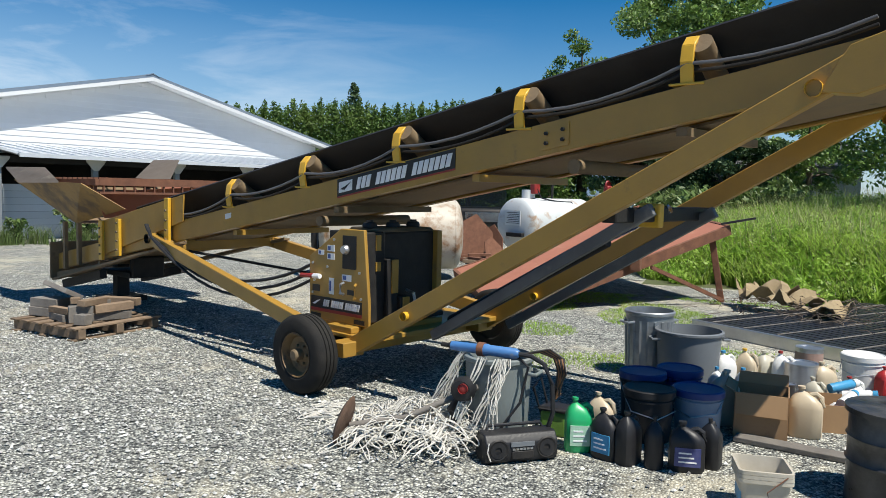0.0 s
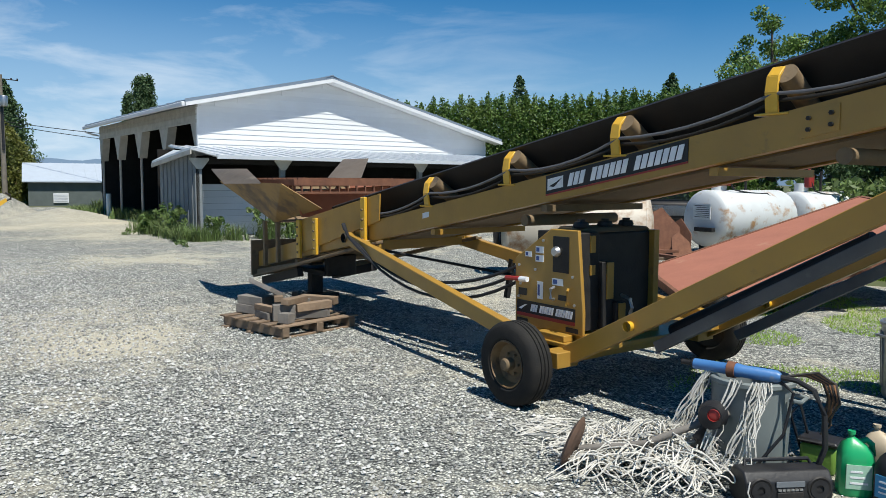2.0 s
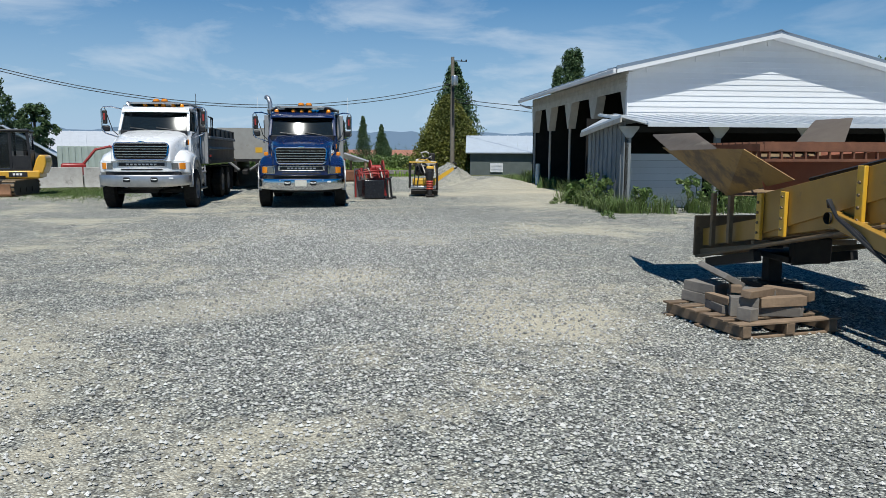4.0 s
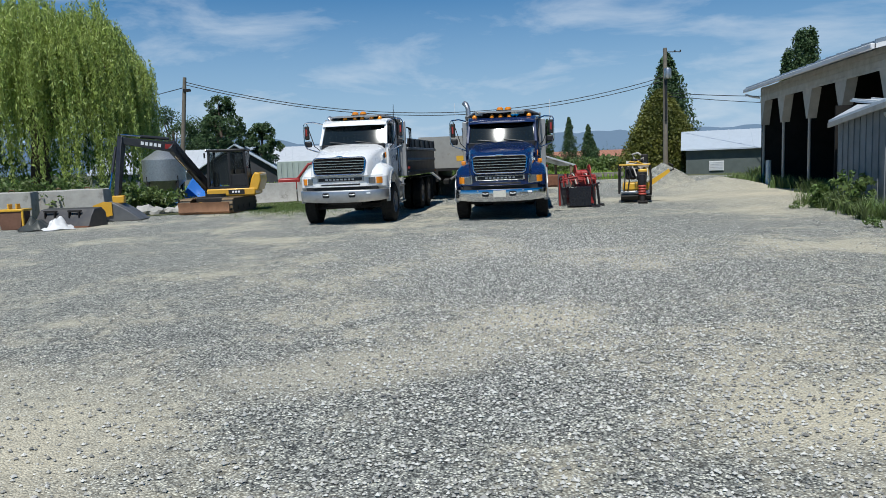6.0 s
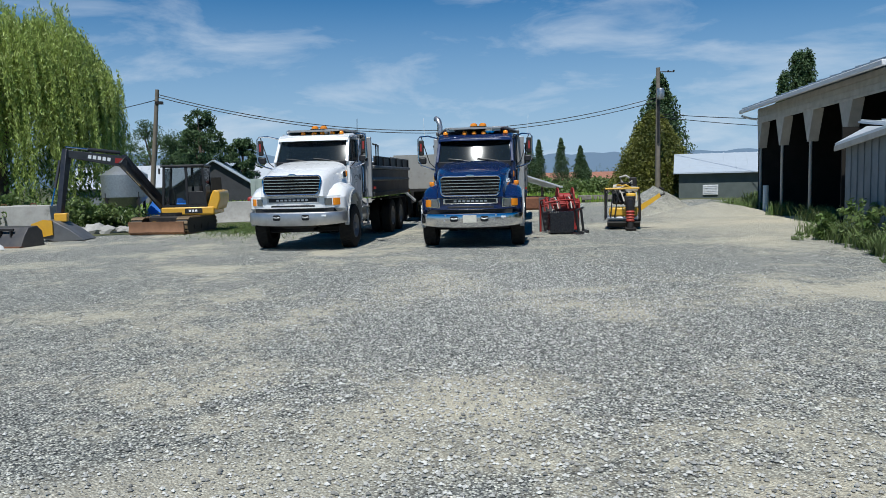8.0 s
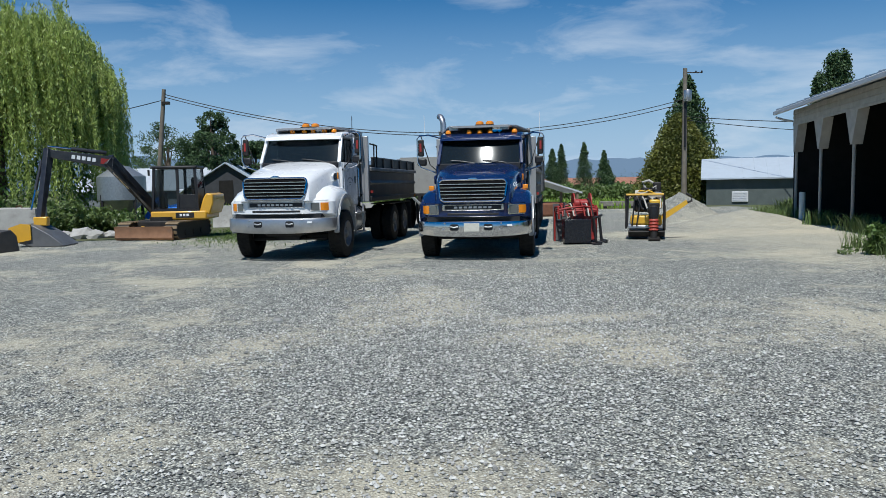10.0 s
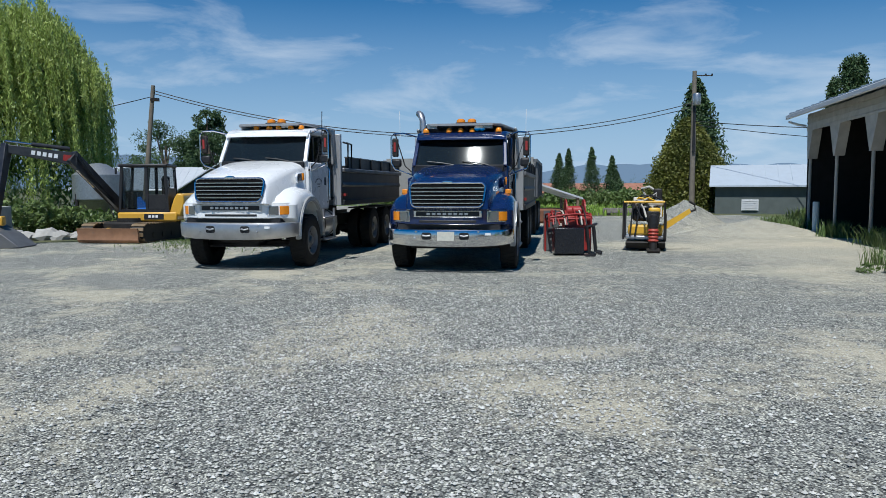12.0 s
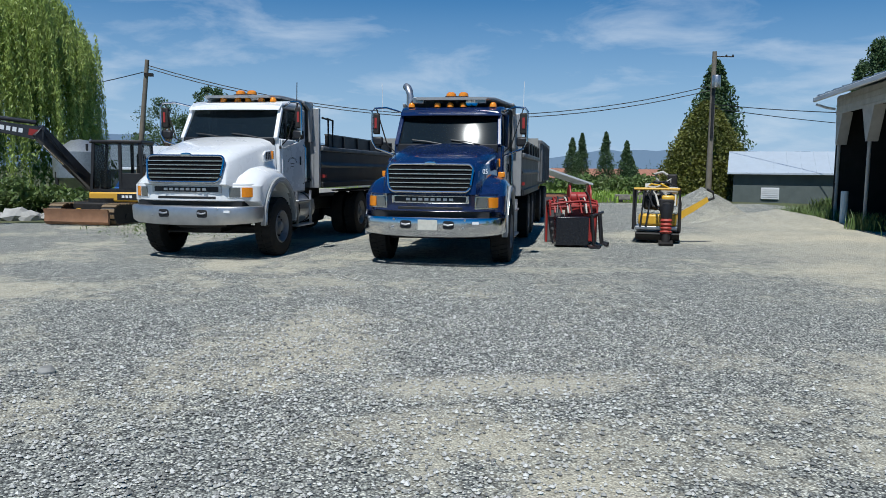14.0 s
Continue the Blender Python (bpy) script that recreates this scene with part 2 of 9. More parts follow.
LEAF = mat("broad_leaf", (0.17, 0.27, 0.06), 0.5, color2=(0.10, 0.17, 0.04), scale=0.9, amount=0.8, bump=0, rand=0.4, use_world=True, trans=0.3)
FIR = mat("conifer_needles", (0.05, 0.095, 0.035), 0.7, color2=(0.08, 0.13, 0.045), scale=1.0, amount=0.7, bump=0, rand=0.35, use_world=True, trans=0.15)
BARK = mat("bark", (0.13, 0.10, 0.075), 0.9, scale=14, amount=0.8, bump=0.7, bump_scale=25)
YELLOW = mat("yellow_machine_paint", (0.40, 0.225, 0.036), 0.42, color2=(0.29, 0.165, 0.04), scale=3.5, amount=0.6, bump=0.06, stain=(0.15, 0.09, 0.045), stain_scale=3.2, stain_at=0.62, coat=0.15)
BRIGHT = mat("bright_yellow_paint", (0.70, 0.40, 0.03), 0.4, color2=(0.5, 0.3, 0.04), scale=8, amount=0.4, bump=0.05, stain=(0.2, 0.12, 0.06), stain_scale=5, stain_at=0.68, coat=0.2)
BROWNED = mat("dirty_brown_steel", (0.16, 0.11, 0.06), 0.7, color2=(0.25, 0.18, 0.10), scale=5, amount=0.7, bump=0.2, stain=(0.05, 0.04, 0.03), stain_scale=3, stain_at=0.6)
RUST = mat("rust", (0.20, 0.085, 0.045), 0.85, color2=(0.10, 0.045, 0.03), scale=9, amount=0.7, bump=0.35, stain=(0.29, 0.15, 0.08), stain_scale=3, stain_at=0.6)
PRIMER = mat("red_oxide_steel", (0.36, 0.14, 0.085), 0.75, color2=(0.27, 0.105, 0.07), scale=2.5, amount=0.6, bump=0.12, stain=(0.42, 0.22, 0.14), stain_scale=1.6, stain_at=0.6)
BELT = mat("black_rubber_belt", (0.018, 0.018, 0.02), 0.55, color2=(0.035, 0.034, 0.033), scale=4, amount=0.6, bump=0.12)
TYRE = mat("tyre_rubber", (0.018, 0.0175, 0.017), 0.85, color2=(0.038, 0.035, 0.03), scale=9, amount=0.65, bump=0.3, bump_scale=90)
BLACK = mat("black_plastic", (0.016, 0.016, 0.018), 0.45, color2=(0.05, 0.05, 0.05), scale=8, amount=0.35, bump=0.08)
DARK = mat("dark_steel", (0.025, 0.0245, 0.025), 0.55, 0.3, color2=(0.06, 0.054, 0.048), scale=6, amount=0.6, bump=0.15)
GREYSTEEL = mat("grey_steel_body", (0.17, 0.175, 0.18), 0.5, 0.35, color2=(0.09, 0.09, 0.095), scale=2.2, amount=0.7, bump=0.1, stain=(0.26, 0.25, 0.235), stain_scale=2.5, stain_at=0.62)
CHROME = mat("chrome", (0.72, 0.72, 0.73), 0.16, 1.0, color2=(0.5, 0.5, 0.5), scale=6, amount=0.3, bump=0.02, rough_var=0.08)
ALU = mat("dull_aluminium", (0.55, 0.55, 0.56), 0.38, 0.9, color2=(0.35, 0.35, 0.36), scale=6, amount=0.5, bump=0.08)
WHITEP = mat("white_truck_paint", (0.80, 0.81, 0.82), 0.28, color2=(0.70, 0.70, 0.69), scale=2.5, amount=0.4, bump=0.0, coat=0.6)
BLUEP = mat("blue_truck_paint", (0.005, 0.016, 0.07), 0.24, color2=(0.009, 0.023, 0.085), scale=2.5, amount=0.5, bump=0.0, coat=0.8)
AMBER = mat("amber_lens", (0.80, 0.27, 0.012), 0.2, color2=(0.6, 0.17, 0.02), scale=40, amount=0.4, bump=0.05, coat=0.5)
LAMPGLASS = mat("headlamp_lens", (0.26, 0.27, 0.27), 0.12, 0.6, scale=50, amount=0.5, bump=0.1, coat=0.6)
REDP = mat("red_paint", (0.32, 0.028, 0.024), 0.45, color2=(0.2, 0.025, 0.02), scale=7, amount=0.5, bump=0.06, stain=(0.2, 0.06, 0.04), stain_scale=4, stain_at=0.66)
BLUETOOLC = mat("blue_decal_ink", (0.05, 0.10, 0.30), 0.5, scale=20)
# Near-black that stands for the shade behind the grille bars.
VOID = mat("recess_shade_black", (0.008, 0.008, 0.009), 0.95, color2=(0.014, 0.014, 0.014), bump=0.0)
RIMGREY = mat("dull_grey_rim", (0.20, 0.20, 0.205), 0.6, 0.25, color2=(0.11, 0.10, 0.095), scale=12, amount=0.6, bump=0.1)
GLASS = glass_material("window_glass")
SCREEN = glass_material("windscreen_glass", (0.012, 0.018, 0.022), 0.06, 0.7)
WOOD = mat("weathered_timber", (0.24, 0.17, 0.11), 0.88, color2=(0.13, 0.09, 0.06), scale=7, amount=0.8, bump=0.4, bump_scale=45, rand=0.3)
GREYWOOD = mat("grey_weathered_wood", (0.21, 0.19, 0.165), 0.9, color2=(0.11, 0.10, 0.09), scale=6, amount=0.8, bump=0.4, bump_scale=40, rand=0.25)
GALV = mat("galvanised_steel", (0.42, 0.44, 0.45), 0.45, 0.75, color2=(0.25, 0.26, 0.27), scale=14, amount=0.6, bump=0.15, stain=(0.2, 0.19, 0.17), stain_scale=5, stain_at=0.64)
SIDING = mat("white_siding", (0.66, 0.67, 0.68), 0.6, color2=(0.6, 0.6, 0.6), scale=1.5, amount=0.5, bump=0.06, stain=(0.5, 0.49, 0.46), stain_scale=1.2, stain_at=0.7, rand=0.04)
CREAM = mat("cream_painted_board", (0.50, 0.48, 0.43), 0.75, color2=(0.30, 0.28, 0.24), scale=3, amount=0.6, bump=0.15, rand=0.06)
METALROOF = mat("white_metal_roof", (0.66, 0.69, 0.72), 0.4, 0.25, color2=(0.5, 0.53, 0.56), scale=2, amount=0.5, bump=0.04, stain=(0.42, 0.4, 0.37), stain_scale=1.4, stain_at=0.66)
GREYBOARD = mat("grey_painted_siding", (0.22, 0.24, 0.25), 0.75, color2=(0.15, 0.165, 0.17), scale=3, amount=0.6, bump=0.12, rand=0.12)
ROOFBLUE = mat("blue_grey_metal_roof", (0.22, 0.27, 0.33), 0.4, 0.25, color2=(0.16, 0.2, 0.25), scale=2, amount=0.5, bump=0.04)
# Near-black boards; the colour carries the shade inside barn and lean-to.
DARKSHADE = mat("dark_boards_interior_shade", (0.028, 0.026, 0.024), 0.95, color2=(0.016, 0.016, 0.015), scale=3, amount=0.6, bump=0.2)
CONCRETE = mat("concrete", (0.40, 0.39, 0.365), 0.92, color2=(0.26, 0.25, 0.23), scale=3.5, amount=0.7, bump=0.4, bump_scale=35, stain=(0.18, 0.17, 0.15), stain_scale=2, stain_at=0.6)


for dark_one, level in ((VOID, 0.05), (TYRE, 0.2), (DARK, 0.25), (DARKSHADE, 0.1), (BELT, 0.3), (BLACK, 0.35), (GRAVEL, 0.1)):
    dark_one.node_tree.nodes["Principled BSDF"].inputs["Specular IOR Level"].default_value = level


# ---- building helpers ----
def part(name, bm, material, parent, label="", bevel=0.0, smooth=True, kind=""):
    """Links a bmesh as one mesh object under a thing or a part."""
    me = bpy.data.meshes.new(name)
    bmesh.ops.recalc_face_normals(bm, faces=bm.faces)
    bm.to_mesh(me)
    bm.free()
    me.materials.append(material)
    if smooth:
        me.shade_smooth()
        me.set_sharp_from_angle(angle=radians(38))
    ob = new(name, me)
    ob.parent = parent
    if bevel:
        md = ob.modifiers.new("bevel", "BEVEL")
        md.width, md.segments, md.limit_method = bevel, 2, "ANGLE"
    return tagged(ob, label, kind=kind)


def thing(name, label, category, m=None, group="", kind=""):
    ob = new(name)
    ob.empty_display_size = 0.1
    if m is not None:
        ob.matrix_basis = m
    return tagged(ob, label, category, group, kind)


def B():
    return bmesh.new()


def box(bm, lo, hi):
    x0, y0, z0 = lo
    x1, y1, z1 = hi
    v = [bm.verts.new(p) for p in ((x0, y0, z0), (x1, y0, z0), (x1, y1, z0), (x0, y1, z0), (x0, y0, z1), (x1, y0, z1), (x1, y1, z1), (x0, y1, z1))]
    for f in ((0, 3, 2, 1), (4, 5, 6, 7), (0, 1, 5, 4), (1, 2, 6, 5), (2, 3, 7, 6), (3, 0, 4, 7)):
        bm.faces.new([v[i] for i in f])
    return bm


def axes(p, q, up=(0, 0, 1)):
    a = (Vector(q) - Vector(p)).normalized()
    u = Vector(up)
    if abs(a.dot(u)) > 0.98:
        u = Vector((0, 1, 0))
    s = a.cross(u).normalized()
    return a, s, s.cross(a)


def beam(bm, p, q, w, h, up=(0, 0, 1)):
    """A box from p to q, w wide and h high round its axis."""
    a, s, u = axes(p, q, up)
    p, q = Vector(p), Vector(q)
    v = [bm.verts.new(c + s * (i * w / 2) + u * (j * h / 2)) for c in (p, q) for i, j in ((-1, -1), (1, -1), (1, 1), (-1, 1))]
    for f in ((0, 1, 2, 3), (7, 6, 5, 4), (0, 4, 5, 1), (1, 5, 6, 2), (2, 6, 7, 3), (3, 7, 4, 0)):
        bm.faces.new([v[i] for i in f])
    return bm


def tube(bm, pts, r, seg=8, r1=None, cap=True):
    """A round bar along a line of points."""
    pts = [Vector(p) for p in pts]
    rings = []
    for i, p in enumerate(pts):
        a = (pts[min(i + 1, len(pts) - 1)] - pts[max(i - 1, 0)]).normalized()
        u = Vector((0, 0, 1)) if abs(a.z) < 0.95 else Vector((0, 1, 0))
        s = a.cross(u).normalized()
        u = s.cross(a)
        k = r if r1 is None else r + (r1 - r) * i / (len(pts) - 1)
        rings.append([bm.verts.new(p + (s * math.cos(2 * math.pi * j / seg) + u * math.sin(2 * math.pi * j / seg)) * k) for j in range(seg)])
    for a, b in zip(rings, rings[1:]):
        for j in range(seg):
            bm.faces.new((a[j], a[(j + 1) % seg], b[(j + 1) % seg], b[j]))
    if cap:
        bm.faces.new(rings[0][::-1])
        bm.faces.new(rings[-1])
    return bm


def lathe(bm, prof, seg=24, centre=(0, 0, 0), axis="z"):
    """Turns (radius, height) pairs round an axis; radius 0 closes."""
    c = Vector(centre)
    put = {"z": lambda r, t, h: Vector((r * math.cos(t), r * math.sin(t), h)),
           "y": lambda r, t, h: Vector((r * math.cos(t), h, r * math.sin(t))),
           "x": lambda r, t, h: Vector((h, r * math.cos(t), r * math.sin(t)))}[axis]
    rings = []
    for r, h in prof:
        if r < 1e-6:
            rings.append([bm.verts.new(c + put(0, 0, h))])
        else:
            rings.append([bm.verts.new(c + put(r, 2 * math.pi * j / seg, h)) for j in range(seg)])
    for a, b in zip(rings, rings[1:]):
        for j in range(seg):
            k = (j + 1) % seg
            if len(a) == 1 and len(b) == 1:
                break
            if len(a) == 1:
                bm.faces.new((a[0], b[k], b[j]))
            elif len(b) == 1:
                bm.faces.new((a[j], a[k], b[0]))
            else:
                bm.faces.new((a[j], a[k], b[k], b[j]))
    return bm


def prism(bm, poly, lo, hi, axis="y"):
    """A flat outline given thickness along an axis."""
    put = {"y": lambda a, b, h: (a, h, b), "x": lambda a, b, h: (h, a, b), "z": lambda a, b, h: (a, b, h)}[axis]
    p = [bm.verts.new(put(a, b, lo)) for a, b in poly]
    q = [bm.verts.new(put(a, b, hi)) for a, b in poly]
    n = len(poly)
    bm.faces.new(p)
    bm.faces.new(q[::-1])
    for i in range(n):
        bm.faces.new((p[i], q[i], q[(i + 1) % n], p[(i + 1) % n]))
    return bm


def loft(bm, sections, closed=False, cap=True):
    rings = [[bm.verts.new(p) for p in s] for s in sections]
    n = len(rings[0])
    for a, b in zip(rings, rings[1:]):
        for j in range(n if closed else n - 1):
            k = (j + 1) % n
            bm.faces.new((a[j], a[k], b[k], b[j]))
    if cap:
        bm.faces.new(rings[0][::-1])
        bm.faces.new(rings[-1])
    return bm


def mesh_from(name, verts, faces, material, parent=None, label="", category="", kind="", smooth=False):
    me = bpy.data.meshes.new(name)
    me.from_pydata(verts, [], faces)
    me.materials.append(material)
    if smooth:
        me.shade_smooth()
    ob = new(name, me)
    ob.parent = parent
    return tagged(ob, label, category, kind=kind)


def sag(p, q, drop, n=9):
    p, q = Vector(p), Vector(q)
    return [p.lerp(q, i / n) - Vector((0, 0, drop * 4 * (i / n) * (1 - i / n))) for i in range(n + 1)]


rng = random.Random(7)
npr = np.random.default_rng(7)


def leaf_cloud(centres, size, per, spread, seed=1, droop=0.0, aspect=0.5):
    """Small leaf faces scattered round clump centres: verts and faces."""
    r = np.random.default_rng(seed)
    c = np.repeat(np.asarray(centres, float), per, axis=0)
    n = len(c)
    sp = np.repeat(np.broadcast_to(np.asarray(spread, float), (len(centres), 3)), per, axis=0) if np.ndim(spread) < 2 else np.repeat(spread, per, axis=0)
    d = r.normal(size=(n, 3))
    d /= np.linalg.norm(d, axis=1)[:, None] + 1e-9
    c = c + d * sp * (r.random((n, 1)) ** 0.45)
    a = r.normal(size=(n, 3))
    a[:, 2] -= droop
    a /= np.linalg.norm(a, axis=1)[:, None]
    b = np.cross(a, r.normal(size=(n, 3)))
    b /= np.linalg.norm(b, axis=1)[:, None] + 1e-9
    s = size * (0.6 + 0.8 * r.random((n, 1)))
    v = np.stack([c - a * s, c + b * s * aspect, c + a * s, c - b * s * aspect], axis=1).reshape(-1, 3)
    f = np.arange(n * 4).reshape(-1, 4)
    return v, f


def add_leaves(name, centres, size, per, spread, material, parent, seed=1, droop=0.0, aspect=0.5, label="", category="", kind=""):
    v, f = leaf_cloud(centres, size, per, spread, seed, droop, aspect)
    return mesh_from(name, v.tolist(), f.tolist(), material, parent, label, category, kind)


def blades(name, xy, height, material, seed=1, width=0.012, lean=0.35, label="", z0=None, category="grass"):
    """Tall grass or weeds: two-segment blades, one object of kind stuff."""
    r = np.random.default_rng(seed)
    xy = np.asarray(xy, float)
    n = len(xy)
    h = height * (0.55 + 0.6 * r.random(n)) if np.ndim(height) == 0 else height * (0.6 + 0.5 * r.random(n))
    t = r.random(n) * 2 * np.pi
    ln = lean * (0.3 + r.random(n)) * h
    zb = np.zeros(n) if z0 is None else z0
    base = np.stack([xy[:, 0], xy[:, 1], zb - 0.02], 1)
    dr = np.stack([np.cos(t), np.sin(t), np.zeros(n)], 1)
    sd = np.stack([-np.sin(t + r.normal(0, 0.8, n)), np.cos(t), np.zeros(n)], 1)
    w = width * (0.6 + 0.8 * r.random(n))[:, None]
    up = np.array([0, 0, 1.0])
    mid = base + up * (h * 0.6)[:, None] + dr * (ln * 0.3)[:, None]
    tip = base + up * h[:, None] + dr * ln[:, None]
    v = np.stack([base - sd * w, base + sd * w, mid + sd * w * 0.8, mid - sd * w * 0.8, tip], 1).reshape(-1, 3)
    i = np.arange(n)[:, None] * 5
    q = (i + np.array([0, 1, 2, 3])).tolist()
    tr = (i + np.array([3, 2, 4])).tolist()
    return mesh_from(name, v.tolist(), q + tr, material, None, label, category, "stuff")


# ---- ground ----
def ground_height(x, y):
    """Flat yard; a grassy bank rises behind the scrap and tanks."""
    d = np.clip((x * 0.62 + y * 0.78 - 11.3) / 12.0, 0, 1)
    side = np.clip((x + 1.8 - 0.10 * (y - 14)) / 3.0, 0, 1)
    return 0.75 * d * d * (3 - 2 * d) * side


def ground_sheet():
    xs = np.concatenate([np.linspace(-3000, -90, 12), np.linspace(-80, 30, 111), np.linspace(45, 3000, 12)])
    ys = np.concatenate([np.linspace(-3000, -50, 12), np.linspace(-40, 60, 101), np.linspace(75, 3000, 12)])
    X, Y = np.meshgrid(xs, ys, indexing="ij")
    Z = ground_height(X, Y)
    n, k = X.shape
    v = np.stack([X, Y, Z], -1).reshape(-1, 3)
    i = (np.arange(n - 1)[:, None] * k + np.arange(k - 1)[None, :]).reshape(-1, 1)
    f = i + np.array([0, k, k + 1, 1])
    ob = mesh_from("ground", v.tolist(), f.tolist(), GRAVEL, None, "pale grey crushed gravel yard with sandy worn patches", "ground", "structure", True)
    ob.data.materials.append(SOIL)
    cx, cy = X[:-1, :-1].reshape(-1) + 0.5, Y[:-1, :-1].reshape(-1) + 0.5
    field = (cx < -44) | (cy > 26) | (cx > 12) | (cy < -14) | ((cx * 0.62 + cy * 0.78 > 10.9) & (cx > -1.2)) | ((cx < -30) & (cy < 3.5))
    ob.data.polygons.foreach_set("material_index", field.astype(np.int32))


ground_sheet()


def gravel_scatter():
    """Loose crushed stones lying on the yard along the walk."""
    r = np.random.default_rng(3)
    n = 62000
    s = r.random(n)
    along = np.array([-1.0, 2.5]) + s[:, None] * np.array([-16.0, 4.0])
    xy = along + r.normal(size=(n, 2)) * np.array([1.6, 2.0])
    size = 0.006 + 0.012 * r.random(n) ** 2
    o = np.array([(1, 0, 0), (0, 1, 0), (-1, 0, 0), (0, -1, 0), (0, 0, 0.75), (0, 0, -0.7)], float)
    v = o[None] * (0.65 + 0.7 * r.random((n, 6, 1)))
    t = r.random(n) * 6.28
    c, sn = np.cos(t)[:, None], np.sin(t)[:, None]
    vx, vy = v[:, :, 0] * c - v[:, :, 1] * sn, v[:, :, 0] * sn + v[:, :, 1] * c
    v = np.stack([vx, vy, v[:, :, 2]], -1) * size[:, None, None]
    v[:, :, 0] += xy[:, :1]
    v[:, :, 1] += xy[:, 1:]
    v[:, :, 2] += size[:, None] * 0.55
    f = np.array([(0, 1, 4), (1, 2, 4), (2, 3, 4), (3, 0, 4), (1, 0, 5), (2, 1, 5), (3, 2, 5), (0, 3, 5)])
    faces = (np.arange(n)[:, None, None] * 6 + f[None]).reshape(-1, 3)
    mesh_from("gravel_stones", v.reshape(-1, 3).tolist(), faces.tolist(), STONE, None, "loose grey crushed gravel stones on the yard", "gravel", "stuff")


gravel_scatter()

# ---- barn with lean-to ----
BARN = pose(-19.6, 16.85, 0, 0, 0, math.degrees(math.atan2(0.939, 0.343)))  # local x along the gable, y along the long side away


def roof_z(w):
    return 4.06 + 0.222 * w if w < 4.5 else 5.06 - 0.24 * (w - 4.5)


def build_barn():
    barn = thing("barn", "white clapboard barn with open bays along one side", "barn", BARN)
    W, L = 11.8, 12.7
    th = 0.14
    bm = B()
    prism(bm, [(0, 0), (W, 0), (W, roof_z(W) - 0.1), (4.5, 4.96), (0, roof_z(0) - 0.1)], 0.0, th)
    part("gable_wall", bm, SIDING, barn, "white gable wall")
    bm = B()
    prism(bm, [(0, 0), (W, 0), (W, roof_z(W) - 0.1), (4.5, 4.96), (0, roof_z(0) - 0.1)], L - th, L)
    # near-black for the shade inside the bays
    part("back_wall", bm, DARKSHADE, barn)
    part("side_wall", box(B(), (W - th, th, 0), (W, L - th, roof_z(W) - 0.1)), SIDING, barn)
    # clapboards on the gable
    z = 0.0
    while z < 5.0:
        h = 0.17
        zt = z + h
        x0 = 0.0 if zt < roof_z(0) - 0.1 else (zt - 3.96) / 0.222
        x1 = W if zt < roof_z(W) - 0.1 else 4.5 + (4.96 - zt) / 0.24
        if x1 - x0 < 0.2:
            break
        bm = B()
        prism(bm, [(-0.004, z), (-0.032, z), (-0.012, zt), (-0.004, zt)], x0, x1, "x")
        part("board", bm, SIDING, barn, smooth=False)
        z = zt
    # roof: two slabs with ribs, overhanging the gable
    for a, b, nm in ((-0.55, 4.5, "roof_slope"), (4.5, 12.25, "roof_slope")):
        bm = B()
        za, zb = roof_z(a), roof_z(b)
        prism(bm, [(a, za), (b, zb), (b, zb + 0.07), (a, za + 0.07)], -0.5, L + 0.4)
        part(nm, bm, ROOFBLUE, barn, "blue-grey metal roofing", smooth=False)
        k = -0.5
        while k < L + 0.4:
            part("roof_rib", prism(B(), [(a, za + 0.072), (b, zb + 0.072), (b, zb + 0.10), (a, za + 0.10)], k, k + 0.04), ROOFBLUE, barn, smooth=False)
            k += 0.9
        bm = B()
        prism(bm, [(a, za - 0.12), (b, zb - 0.12), (b, zb - 0.004), (a, za - 0.004)], -0.54, -0.505)
        part("barge_board", bm, SIDING, barn, smooth=False)
        bm = B()
        prism(bm, [(a, za - 0.11), (b, zb - 0.11), (b, zb - 0.09), (a, za - 0.09)], -0.5, -0.04)
        part("soffit", bm, SIDING, barn, smooth=False)
    part("ridge_cap", prism(B(), [(4.25, 5.08), (4.5, 5.16), (4.75, 5.08), (4.5, 5.19)], -0.52, L + 0.42), ROOFBLUE, barn)
    part("gutter", box(B(), (-0.66, -0.5, roof_z(-0.6) - 0.12), (-0.56, L + 0.4, roof_z(-0.6) + 0.02)), SIDING, barn, bevel=0.02)
    part("downpipe", tube(B(), [(-0.6, L + 0.2, 3.72), (-0.3, L + 0.1, 3.6), (-0.06, L + 0.03, 3.55)], 0.04), SIDING, barn)
    # long open side: fascia board, posts with splayed heads
    part("fascia", box(B(), (-0.02, 0.0, 3.40), (0.12, L, 3.94)), CREAM, barn, "cream fascia over the open bays", bevel=0.01)
    for i in range(3):
        part("board", prism(B(), [(-0.022, 3.45 + i * 0.165), (-0.05, 3.45 + i * 0.165), (-0.03, 3.61 + i * 0.165), (-0.022, 3.61 + i * 0.165)], 0.0, L), CREAM, barn, smooth=False)
    part("fascia_batten", box(B(), (-0.05, 0.0, 3.37), (-0.022, L, 3.44)), CREAM, barn)
    for y in (0.1, 3.4, 6.55, 9.65, 12.55):
        part("post", tube(B(), [(0.06, y, 0), (0.06, y, 2.44)], 0.05, 12), CREAM, barn, "slim pale pipe post")
        part("splayed_brace", prism(B(), [(max(y - 0.06, 0.02), 2.42), (y + 0.06, 2.42), (min(y + 0.52, L), 3.41), (max(y - 0.52, 0.02), 3.41)], -0.035, 0.26, "x"), CREAM, barn, "pale boxed splayed post head", smooth=False)
    part("corner_board", box(B(), (-0.045, -0.045, 0), (-0.005, 0.1, 3.85)), SIDING, barn)
